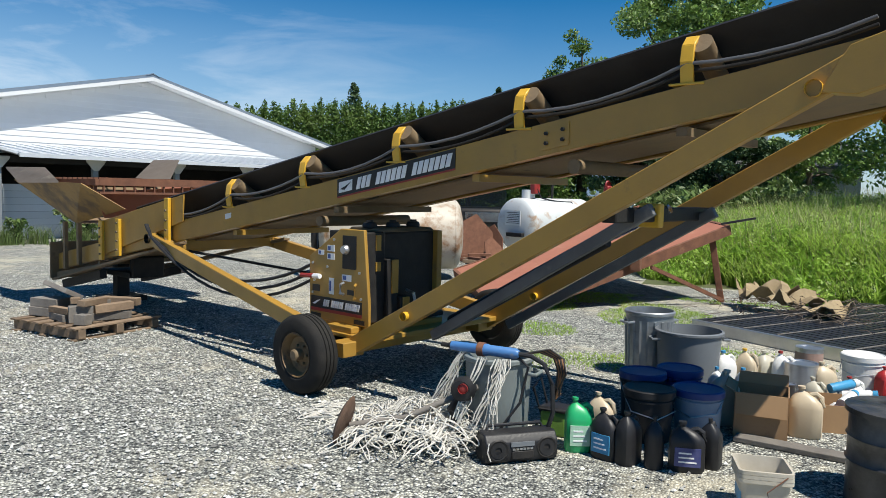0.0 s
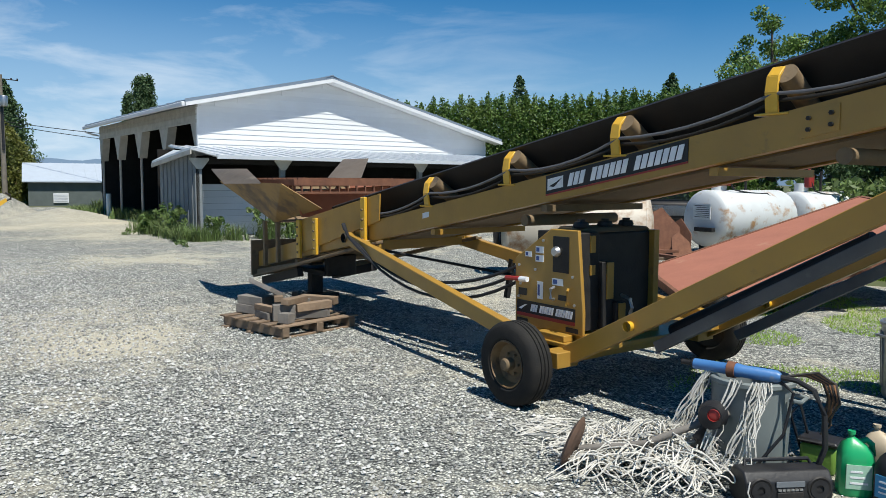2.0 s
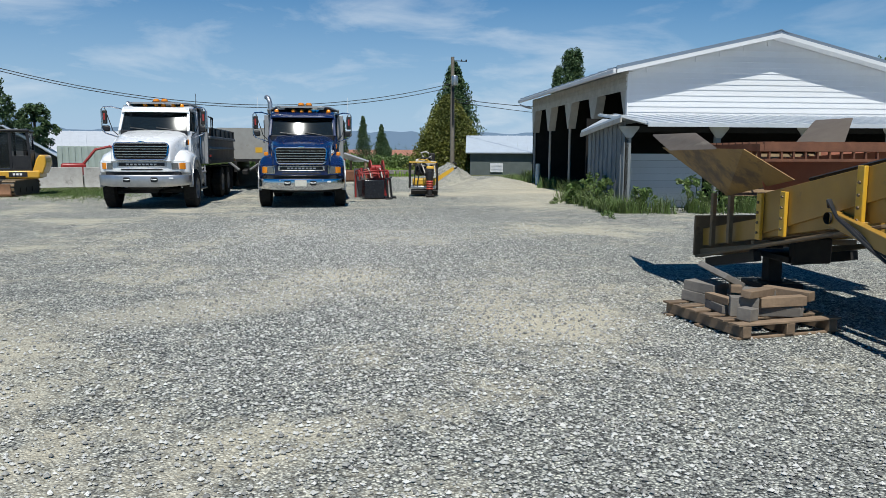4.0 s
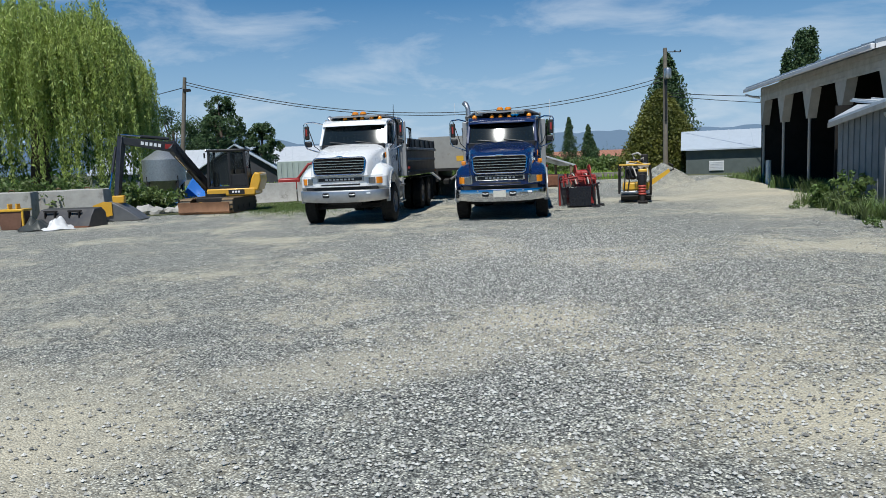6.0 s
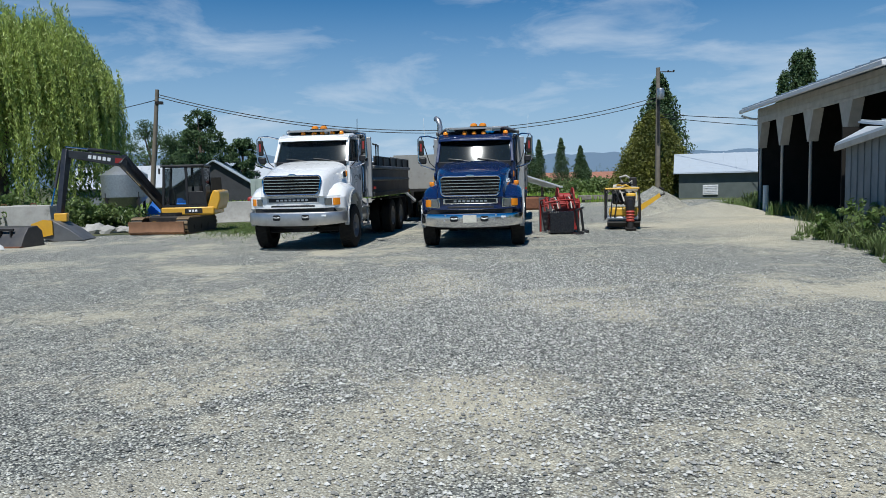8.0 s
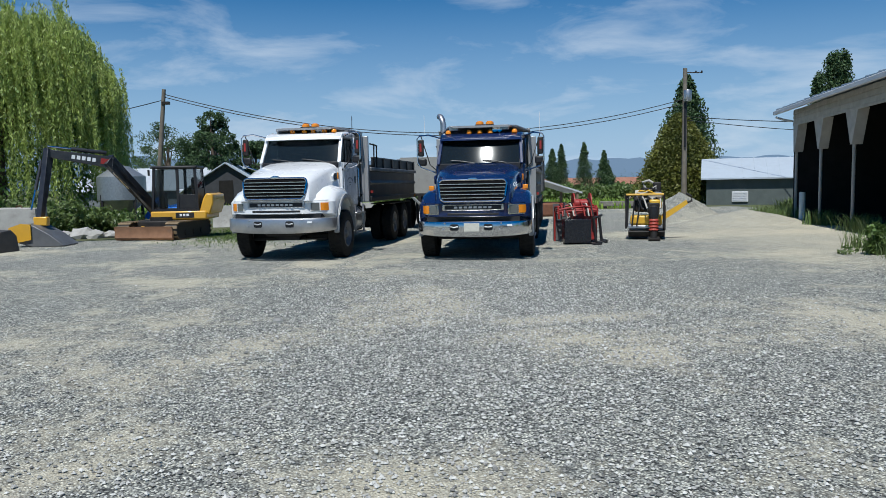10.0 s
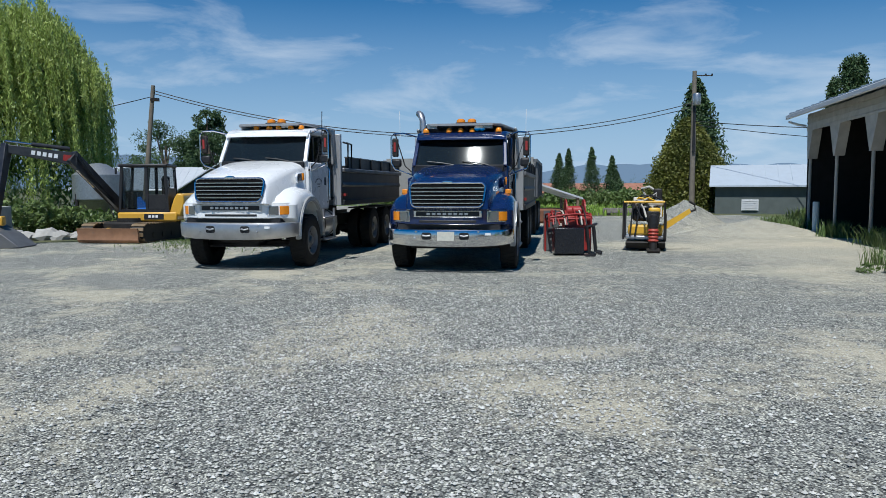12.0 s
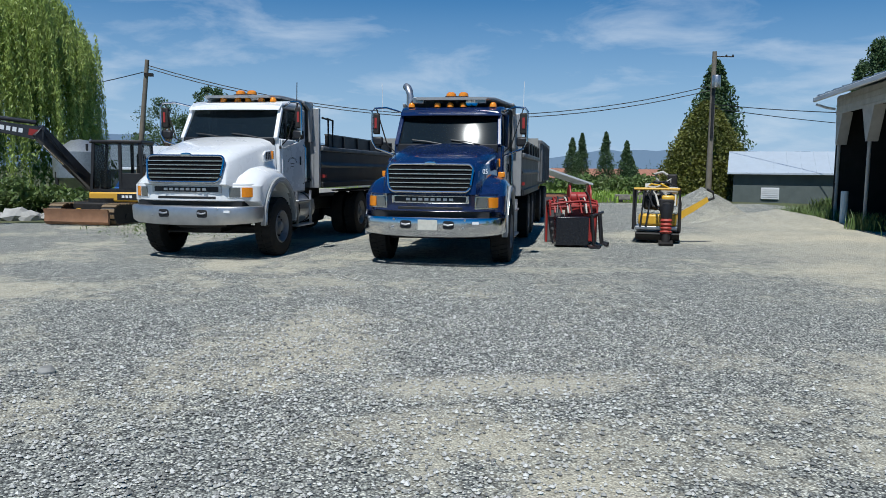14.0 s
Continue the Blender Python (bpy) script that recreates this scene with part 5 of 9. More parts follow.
        part("door_handle", box(B(), (-1.58, pair(o * 0.955, o * 0.975)[0], 1.46 + h), (-1.53, pair(o * 0.955, o * 0.975)[1], 1.62 + h)), BLACK, dr, bevel=0.008)
        part("grab_rail", tube(B(), [(-1.72, o * 0.95, 1.1 + h), (-1.73, o * 1.0, 1.15 + h), (-1.73, o * 1.0, 1.78 + h), (-1.72, o * 0.95, 1.84 + h)], 0.014, 6), CHROME, cab)
        part("louvre_vent", box(B(), (-0.70, pair(o * 0.935, o * 0.95)[0], 1.985 + h - 0.25), (-0.63, pair(o * 0.935, o * 0.95)[1], 1.78 + h)), BLACK, cab)
        if not blue:
            for i in range(9):
                t = radians(165 - i * 18.75)
                part("door_lettering", box(B(), (-1.18 - math.cos(t) * 0.20 - 0.016, pair(o * 0.955, o * 0.958)[0], 1.48 + math.sin(t) * 0.09 + h), (-1.18 - math.cos(t) * 0.20 + 0.016, pair(o * 0.955, o * 0.958)[1], 1.51 + math.sin(t) * 0.09 + h)), GREYSTEEL, dr)
            for z, w in ((1.47, 0.09), (1.42, 0.06)):
                part("door_lettering", box(B(), (-1.18 - w, pair(o * 0.955, o * 0.958)[0], z + h), (-1.18 + w, pair(o * 0.955, o * 0.958)[1], z + 0.02 + h)), GREYSTEEL, dr)
    part("roof", loft(B(), [[(-0.86, y, z) for y, z in rounded(0.84, 2.47 + h, 2.53 + h, 0.025)], [(-1.02, y, z) for y, z in rounded(0.88, 2.46 + h, 2.59 + h, 0.06)], [(-1.3, y, z) for y, z in rounded(0.92, 2.46 + h, 2.62 + h, 0.07)], [(-1.86, y, z) for y, z in rounded(0.92, 2.46 + h, 2.60 + h, 0.07)]], closed=True), paint, cab, "painted cab roof")
    part("sun_visor", loft(B(), [[(-0.70 - 0.10 * (y / 0.87) ** 2, y, 2.425 + h), (-0.71 - 0.10 * (y / 0.87) ** 2, y, 2.455 + h), (-0.92 - 0.05 * (y / 0.87) ** 2, y, 2.565 + h), (-0.93 - 0.05 * (y / 0.87) ** 2, y, 2.53 + h)] for y in (-0.87, -0.6, -0.3, 0, 0.3, 0.6, 0.87)], closed=True), paint, cab, "painted sun visor over the windscreen")
    part("rear_wall", box(B(), (-1.86, -0.86, 1.9 + h), (-1.82, 0.86, 2.46 + h)), DARK, cab)
    part("dashboard", box(B(), (-1.12, -0.84, 1.80 + h), (-0.70, 0.84, 1.95 + h)), BLACK, cab, bevel=0.03)
    for y in (-0.42, 0.42):
        part("seat", box(B(), (-1.78, y - 0.24, 1.2 + h), (-1.5, y + 0.24, 2.22 + h)), DARK, cab, "grey cab seat", bevel=0.06)
    part("steering_wheel", lathe(B(), [(0.2, 0.0), (0.215, 0.012), (0.2, 0.024), (0.19, 0.012), (0.2, 0.0)], 20, (-1.2, 0.42, 1.98 + h)), BLACK, cab)
    ws = []
    for i in range(17):
        y = -0.855 + 1.71 * i / 16
        k = 0.05 * (1 - (y / 0.855) ** 2)
        ws.append([(-0.62 + k, y, 1.915 + h), (-0.775 + 0.008 + k, y * 0.985, 2.18 + h), (-0.935 + k, y * 0.965, 2.46 + h), (-0.945 + k, y * 0.965, 2.46 + h), (-0.785 + 0.008 + k, y * 0.985, 2.18 + h), (-0.63 + k, y, 1.915 + h)])
    part("windscreen", loft(B(), ws, closed=True), SCREEN, cab, "tinted windscreen").visible_shadow = False
    part("windscreen_gasket", tube(B(), [(w[0][0] + 0.005, w[0][1], w[0][2]) for w in ws] + [(w[2][0] + 0.005, w[2][1], w[2][2] - 0.01) for w in ws[::-1]] + [(ws[0][0][0] + 0.005, ws[0][0][1], ws[0][0][2])], 0.018, 6), BLACK, cab)
    for y0, y1 in ((-0.62, -0.10), (0.06, 0.56)):
        part("wiper", tube(B(), [(-0.56, y1, 1.93 + h), (-0.575, (y0 + y1) / 2, 1.975 + h), (-0.60, y0, 2.0 + h)], 0.013, 6), BLACK, cab)
    # lamps and horns on the roof
    for y in (-0.72, -0.26, -0.03, 0.20, 0.72) if blue else (-0.30, -0.02, 0.18, 0.44, 0.66):
        part("roof_marker", lathe(B(), [(0.062, 0), (0.058, 0.05), (0.035, 0.078), (0, 0.085)], 14, (-1.02, y, 2.585 + h)), AMBER, cab, "amber roof marker")
    for y in (0.30, 0.40):
        part("air_horn", lathe(B(), [(0.02, -0.3), (0.025, -0.1), (0.055, 0.0), (0, -0.02)], 14, (-0.98, y, 2.66 + h), "x"), CHROME, cab)
    if blue:
        for y in (-0.60, 0.50):
            fl = part("flood_lamp", box(B(), (-1.08, y - 0.10, 2.65 + h), (-0.98, y + 0.10, 2.76 + h)), ALU, cab, "square work lamp", bevel=0.012)
            part("lamp_glass", box(B(), (-0.98, y - 0.085, 2.665 + h), (-0.972, y + 0.085, 2.745 + h)), LAMPGLASS, fl)
    # mirrors on tube arms
    for o in (-1, 1):
        ar = part("mirror_arm", tube(B(), [(-0.95, o * 0.90, 2.50 + h), (-0.75, o * 1.12, 2.56 + h), (-0.66, o * 1.30, 2.54 + h), (-0.64, o * 1.345, 2.48 + h), (-0.64, o * 1.345, 1.98 + h), (-0.66, o * 1.28, 1.86 + h), (-0.74, o * 0.94, 1.74 + h)], 0.017, 8), CHROME, tr, "chrome mirror arm")
        part("mirror_arm_inner", tube(B(), [(-0.68, o * 1.27, 2.53 + h), (-0.68, o * 1.08, 1.92 + h), (-0.72, o * 0.95, 1.80 + h)], 0.012, 6), DARK, ar)
        a, b = pair(o * 1.215, o * 1.335)
        mr = part("mirror", box(B(), (-0.74, a, 2.10 + h), (-0.66, b, 2.46 + h)), DARK, ar, "tall truck mirror", bevel=0.025)
        part("mirror_lamp", box(B(), (-0.66, pair(o * 1.26, o * 1.30)[0], 2.2 + h), (-0.65, pair(o * 1.26, o * 1.30)[1], 2.38 + h)), REDP, mr)
        part("mirror_glass", box(B(), (-0.746, a + 0.01, 2.12 + h), (-0.741, b - 0.01, 2.44 + h)), CHROME, mr)
        part("lower_mirror", box(B(), (-0.76, pair(o * 1.16, o * 1.36)[0], 1.90 + h), (-0.66, pair(o * 1.16, o * 1.36)[1], 2.06 + h)), BLACK, ar, "black wide-angle mirror", bevel=0.035)
        # steps and tank
        tk = part("fuel_tank", tube(B(), [(-0.98, o * 0.80, 0.66 + h), (-1.95, o * 0.80, 0.66 + h)], 0.29, 28), bright, tr, "cylindrical metal fuel tank")
        for x in (-1.15, -1.75):
            part("tank_strap", lathe(B(), [(0.292, -0.03), (0.297, -0.03), (0.297, 0.03), (0.292, 0.03)], 28, (x, o * 0.80, 0.66 + h), "x"), DARK, tk)
        for z in (0.34, 0.78):
            part("step", box(B(), (-1.75, pair(o * 0.98, o * 1.15)[0], z + h), (-0.98, pair(o * 0.98, o * 1.15)[1], z + 0.035 + h)), ALU, tr, "bright metal step", bevel=0.008)
        for x in (-1.02, -1.70):
            part("step_hanger", box(B(), (x - 0.025, pair(o * 1.08, o * 1.12)[0], 0.375 + h), (x + 0.025, pair(o * 1.08, o * 1.12)[1], 0.98 + h)), ALU, tr)
        part("mud_flap", box(B(), (-7.1, pair(o * 0.72, o * 1.14)[0], 0.2), (-7.08, pair(o * 0.72, o * 1.14)[1], 1.0)), BLACK, tr)
    if stack:
        part("exhaust_stack", tube(B(), [(-1.98, -0.97, 0.95), (-1.98, -0.97, 2.88), (-2.0, -0.99, 2.97), (-2.05, -1.03, 3.04), (-2.13, -1.08, 3.07)], 0.068, 16), ALU, tr, "curved chrome exhaust stack")
        for y in (-1.22, 1.25):
            part("aerial", tube(B(), [(-0.9, y, 2.5), (-0.9, y * 1.01, 3.0)], 0.005, 6), WHITEP, tr)
    else:
        part("exhaust_stack", tube(B(), [(-1.98, -0.97, 0.95), (-1.98, -0.97, 2.74), (-2.02, -0.99, 2.80), (-2.1, -1.02, 2.83)], 0.065, 16), ALU, tr, "short chrome exhaust stack")
        part("aerial", tube(B(), [(-1.4, 0.95, 1.9 + h), (-1.4, 0.97, 2.97 + h)], 0.008, 6), BLACK, tr)
    # dump body with ribbed top, sideboards and front guard
    X0, X1 = -2.15, -7.65
    zb, zt = 1.02 + h, 1.74 + h
    part("dump_body_floor", box(B(), (X1, -1.10, zb), (X0, 1.10, zb + 0.1)), DARK, tr)
    part("hoist", box(B(), (-4.2, -0.36, 0.86), (-2.4, 0.36, zb)), DARK, tr)
    for o in (-1, 1):
        sd = part("body_side", box(B(), (X1, pair(o * 1.10, o * 1.15)[0], zb), (X0, pair(o * 1.10, o * 1.15)[1], zt)), bed_mat, tr, "dark steel dump body side", bevel=0.01)
        part("top_rail", box(B(), (X1, pair(o * 1.08, o * 1.21)[0], zt), (X0, pair(o * 1.08, o * 1.21)[1], zt + 0.09)), GREYSTEEL, sd, "dusty grey top rail", bevel=0.02)
        part("lower_rail", box(B(), (X1, pair(o * 1.15, o * 1.20)[0], zb), (X0, pair(o * 1.15, o * 1.20)[1], zb + 0.12)), bed_mat, sd, bevel=0.015)
        part("mid_crease", prism(B(), [(o * 1.15, zb + 0.40), (o * 1.185, zb + 0.44), (o * 1.15, zb + 0.50)], X1, X0, "x"), bed_mat, sd)
        part("sideboard", box(B(), (X1 + 0.1, pair(o * 1.11, o * 1.15)[0], zt + 0.09), (X0 - 0.35, pair(o * 1.11, o * 1.15)[1], zt + 0.32)), bed_mat, sd, bevel=0.006)
        part("board_rail", box(B(), (X1 + 0.1, pair(o * 1.10, o * 1.17)[0], zt + 0.32), (X0 - 0.35, pair(o * 1.10, o * 1.17)[1], zt + 0.345)), GREYSTEEL, sd)
        for i in range(6):
            x = X0 - 0.42 - i * 0.98
            part("board_post", box(B(), (x - 0.04, pair(o * 1.15, o * 1.19)[0], zt + 0.09), (x + 0.04, pair(o * 1.15, o * 1.19)[1], zt + 0.345)), bed_mat, sd)
        for x, dz in ((X0 - 0.35, 0.0), (X0 - 0.62, 0.0)):
            part("tarp_arm", tube(B(), [(x, o * 1.18, zt + 0.09), (x + 0.02, o * 1.19, zt + 0.62), (x + 0.30, o * 1.17, zt + 0.64)], 0.022, 8), DARK, sd)
        part("side_lamp", box(B(), (X1 + 0.2, pair(o * 1.20, o * 1.215)[0], zb + 0.03), (X1 + 0.35, pair(o * 1.20, o * 1.215)[1], zb + 0.09)), AMBER, sd)
        part("front_post", box(B(), (X0, pair(o * 0.96, o * 1.15)[0], zb), (X0 + 0.10, pair(o * 0.96, o * 1.15)[1], 2.55 + h)), PALEPLATE, tr, "pale metal bulkhead post", bevel=0.01)
        part("guard_side", prism(B(), [(X0 + 0.10, 1.9 + h), (X0 + 0.10, 2.62 + h + tall), (-1.62, 2.655 + h + tall), (-1.62, 2.62 + h + tall), (-1.90, 2.50 + h), (-1.93, 1.9 + h)], *pair(o * 0.98, o * 1.03)), PALEPLATE, tr, "pale cab guard cheek", bevel=0.006)
        part("reflector", box(B(), (X0 - 0.2, pair(o * 1.15, o * 1.205)[0], zb + 0.2), (X0 - 0.06, pair(o * 1.15, o * 1.205)[1], zb + 0.26)), REDP, sd)
        for i in range(3):
            part("air_line", tube(B(), sag((-1.87, o * (0.75 + 0.06 * i), 1.75 + h), (X0 + 0.09, o * (0.92 + 0.03 * i), 1.2 + h), 0.16 + 0.05 * i, 8), 0.014, 6), DARK, tr)
    part("bulkhead", box(B(), (X0, -1.0, zb), (X0 + 0.06, 1.0, 2.62 + h)), GREYSTEEL, tr, "grey dump body bulkhead")
    part("tailgate", box(B(), (X1 - 0.05, -1.1, zb), (X1, 1.1, zt + 0.3)), bed_mat, tr, bevel=0.01)
    cg = part("cab_guard", loft(B(), [[(-0.92, y, z) for y, z in rounded(0.62, 2.655 + h + tall, 2.70 + h + tall, 0.02)], [(-1.2, y, z) for y, z in rounded(0.76, 2.66 + h + tall, 2.715 + h + tall, 0.02)], [(X0 + 0.05, y, z) for y, z in rounded(1.02, 2.60 + h + tall, 2.66 + h + tall, 0.02)]], closed=True), PALEPLATE, tr, "pale grey cab guard over the roof")
    lb = part("light_bar", box(B(), (-1.32, -0.14, 2.715 + h + tall), (-1.1, 0.26, 2.735 + h + tall)), DARK, tr, "amber beacon bar", bevel=0.005)
    for y in (-0.05, 0.17):
        part("beacon", lathe(B(), [(0.09, 0), (0.085, 0.05), (0.05, 0.075), (0, 0.08)], 14, (-1.21, y, 2.735 + h + tall)), AMBER, lb)
    if number:
        cu = bpy.data.curves.new("number", "FONT")
        cu.body, cu.size, cu.extrude = number, 0.11, 0.002
        tmp = bpy.data.objects.new("number", cu)
        me = bpy.data.meshes.new_from_object(tmp)
        me.materials.append(WHITEP)
        ob = new("number", me)
        ob.parent = tr
        ob.matrix_basis = pose(0.72, 0.775, 1.44 + h, 80, 0, 97) @ Matrix.Diagonal((0.75, 1, 1, 1))
        tagged(ob, "white painted number 05")
        bpy.data.objects.remove(tmp)
        bpy.data.curves.remove(cu)
    return tr


FENDERTRIM = mat("grey_fender_trim", (0.30, 0.31, 0.31), 0.5, scale=6)
BLACKBED = mat("black_dump_body", (0.022, 0.023, 0.025), 0.5, 0.15, color2=(0.045, 0.045, 0.045), scale=2, amount=0.6, bump=0.06, stain=(0.085, 0.08, 0.072), stain_scale=2.2, stain_at=0.64)
PALEPLATE = mat("pale_guard_plate", (0.42, 0.42, 0.42), 0.45, 0.5, color2=(0.30, 0.30, 0.30), scale=3, amount=0.6, bump=0.08, stain=(0.16, 0.15, 0.14), stain_scale=3, stain_at=0.62)
dump_truck(pose(-22.49, 3.43, 0, 0, 0, -18.3), WHITEP, "white dump truck with a dark grey body", 0.10, False, "", BLACKBED, 0.0)
dump_truck(pose(-21.41, 7.21, 0, 0, 0, -17.8), BLUEP, "dark blue dump truck with chrome grille and stack", 0.0, True, "05", BLACKBED, 0.05)


def pup_trailer(m):
    tr = thing("dump_trailer", "grey steel dump trailer parked behind the trucks", "trailer", m, "dump trailers")
    for o in (-1, 1):
        sd = part("body_side", box(B(), (-5.2, min(o * 1.08, o * 1.14), 1.2), (0, max(o * 1.08, o * 1.14), 2.25)), GREYSTEEL, tr, bevel=0.01)
        part("top_rail", box(B(), (-5.2, min(o * 1.06, o * 1.19), 2.25), (0, max(o * 1.06, o * 1.19), 2.35)), GREYSTEEL, sd, bevel=0.01)
        for i in range(6):
            part("rib", box(B(), (-0.2 - i * 0.95, min(o * 1.14, o * 1.2), 1.2), (-0.1 - i * 0.95, max(o * 1.14, o * 1.2), 2.25)), GREYSTEEL, sd)
        for x in (-1.2, -3.6, -4.7):
            truck_wheel(tr, x, o * 0.98, 0.5, 0.28, o)
    part("front_panel", box(B(), (-0.05, -1.08, 1.2), (0.0, 1.08, 2.4)), mat("pale_trailer_panel", (0.36, 0.35, 0.32), 0.6, 0.2, scale=3, stain=(0.2, 0.16, 0.12), stain_scale=2), tr, "pale dusty front panel")
    part("warning_decal", box(B(), (0.0, 0.35, 1.45), (0.006, 0.62, 1.65)), BRIGHT, tr)
    part("floor", box(B(), (-5.2, -1.08, 1.1), (0, 1.08, 1.2)), DARK, tr)
    part("drawbar", beam(B(), (0, 0, 0.75), (0.8, 0, 0.7), 0.2, 0.16), DARK, tr, bevel=0.02)
    for y in (-0.4, 0.4):
        part("frame_rail", box(B(), (-5.2, y - 0.05, 0.7), (0.2, y + 0.05, 1.1)), DARK, tr)
    for o in (-1, 1):
        part("hoist_brace", beam(B(), (0.0, o * 0.9, 1.3), (0.9, o * 0.2, 0.8), 0.06, 0.06), ALU, tr)


pup_trailer(pose(-31.2, 7.75, 0, 0, 0, -17.0))
pup_trailer(pose(-30.15, 10.0, 0, 0, 0, -17.8))


# ---- excavator and its surroundings ----
def build_excavator():
    ex = thing("excavator", "compact yellow and black crawler excavator with lowered bucket", "excavator", pose(-29.95, -0.9, 0, 0, 0, -6))
    ORANGE = mat("machine_yellow_orange", (0.66, 0.36, 0.03), 0.4, color2=(0.5, 0.28, 0.04), scale=4, amount=0.4, bump=0.04, coat=0.3)
    ARM = mat("black_boom_paint", (0.02, 0.02, 0.024), 0.35, color2=(0.06, 0.06, 0.06), scale=5, amount=0.5, bump=0.04, coat=0.3)
    for y in (-0.75, 0.75):
        prof = []
        for i in range(13):
            a = radians(90 + 180 * i / 12)
            prof.append((-0.85 + 0.26 * math.cos(a), 0.27 + 0.26 * math.sin(a)))
        for i in range(13):
            a = radians(-90 + 180 * i / 12)
            prof.append((0.85 + 0.26 * math.cos(a), 0.27 + 0.26 * math.sin(a)))
        tk = part("track", prism(B(), prof, y - 0.17, y + 0.17), DARK, ex, "dusty black crawler track")
        for i in range(34):
            s = i / 34 * (3.4 + 2 * math.pi * 0.26)
            if s < 1.7:
                p, a = (0.85 - s, 0.53), 90
            elif s < 1.7 + math.pi * 0.26:
                a = 90 + math.degrees((s - 1.7) / 0.26)
                p = (-0.85 + 0.26 * math.cos(radians(a)), 0.27 + 0.26 * math.sin(radians(a)))
            elif s < 3.4 + math.pi * 0.26:
                p, a = (-0.85 + s - 1.7 - math.pi * 0.26, 0.01), 270
            else:
                a = -90 + math.degrees((s - 3.4 - math.pi * 0.26) / 0.26)
                p = (0.85 + 0.26 * math.cos(radians(a)), 0.27 + 0.26 * math.sin(radians(a)))
            n = (math.cos(radians(a)), 0, math.sin(radians(a)))
            part("track_pad", beam(B(), (p[0], y - 0.2, max(p[1], 0.02)), (p[0], y + 0.2, max(p[1], 0.02)), 0.09, 0.035, n), BROWNED, tk)
        for x in (-0.5, 0.0, 0.5):
            part("track_roller", lathe(B(), [(0.09, y - 0.19), (0.09, y + 0.19), (0, y + 0.19)], 14, (x, 0, 0.2), "y"), DARK, tk)
    part("undercarriage", box(B(), (-0.6, -0.6, 0.3), (0.6, 0.6, 0.55)), DARK, ex, bevel=0.04)
    part("slew_ring", lathe(B(), [(0.45, 0.55), (0.45, 0.66), (0, 0.66)], 28), DARK, ex)
    bl = part("dozer_blade", loft(B(), [[(1.22, y, 0.02), (1.30, y, 0.1), (1.27, y, 0.25), (1.32, y, 0.42), (1.26, y, 0.42), (1.20, y, 0.25)] for y in (-0.9, 0.9)], closed=True), mat("rusty_blade", (0.30, 0.16, 0.09), 0.7, 0.2, scale=4, amount=0.6, stain=(0.2, 0.14, 0.1), stain_scale=3), ex, "rust-brown dozer blade")
    for y in (-0.4, 0.4):
        part("blade_arm", beam(B(), (0.5, y, 0.35), (1.22, y, 0.25), 0.1, 0.12), ORANGE, bl, bevel=0.01)
    # house, facing away along -y
    hs = part("house_base", box(B(), (-0.8, -0.95, 0.66), (0.85, 0.72, 0.93)), ORANGE, ex, "yellow upper body", bevel=0.05)
    part("counterweight", loft(B(), [[(x, 0.50, 0.92), (x, 0.80, 0.80), (x, 0.92, 1.15), (x, 0.90, 1.42), (x, 0.72, 1.46), (x, 0.62, 1.3)] for x in (-0.75, 0.8)], closed=True), ORANGE, hs, "yellow engine hood", bevel=0.04)
    part("model_panel", box(B(), (0.85, -0.2, 0.72), (0.856, 0.35, 0.88)), BLACK, hs)
    for i in range(3):
        part("letter_bar", box(B(), (0.857, -0.08 + i * 0.1, 0.77), (0.861, -0.01 + i * 0.1, 0.84)), WHITEP, hs)
    cb = part("cab_floor", box(B(), (-0.1, -0.9, 0.92), (0.82, 0.5, 1.0)), BLACK, ex, "black cab")
    for x in (-0.06, 0.78):
        for y, yy in ((-0.88, -0.8), (-0.12, -0.12), (0.46, 0.40)):
            part("cab_post", beam(B(), (x, y, 0.98), (x, yy, 2.22), 0.07, 0.08), BLACK, cb, bevel=0.01)
    part("cab_roof", box(B(), (-0.12, -0.86, 2.2), (0.84, 0.48, 2.29)), BLACK, cb, bevel=0.03)
    part("cab_lower_panel", box(B(), (0.77, -0.10, 1.0), (0.80, 0.46, 1.42)), BLACK, cb, bevel=0.01)
    part("cab_rear_panel", box(B(), (-0.06, 0.42, 1.0), (0.78, 0.46, 1.6)), BLACK, cb)
    part("cab_seat", box(B(), (0.15, -0.15, 1.0), (0.6, 0.35, 1.35)), DARK, cb, bevel=0.05)
    part("cab_seat_back", box(B(), (0.15, 0.22, 1.35), (0.6, 0.36, 1.95)), DARK, cb, bevel=0.06)
    part("console", box(B(), (0.2, -0.78, 1.0), (0.5, -0.6, 1.5)), DARK, cb, bevel=0.03)
    for nm, lo, hi in (("side_glass", (0.782, -0.8, 1.05), (0.79, -0.16, 2.18)), ("side_glass", (0.782, -0.08, 1.58), (0.79, 0.4, 2.18)), ("front_glass", (0.0, -0.86, 1.05), (0.74, -0.85, 2.18)), ("rear_glass", (0.0, 0.43, 1.62), (0.74, 0.44, 2.18))):
        part(nm, box(B(), lo, hi), GLASS, cb).visible_shadow = False
    part("cab_mirror", box(B(), (0.86, -0.95, 2.0), (0.92, -0.9, 2.18)), BLACK, cb, bevel=0.01)
    part("work_lamp", lathe(B(), [(0.05, -0.93), (0.05, -0.88), (0, -0.88)], 12, (0.7, 0, 2.26), "y"), LAMPGLASS, cb)
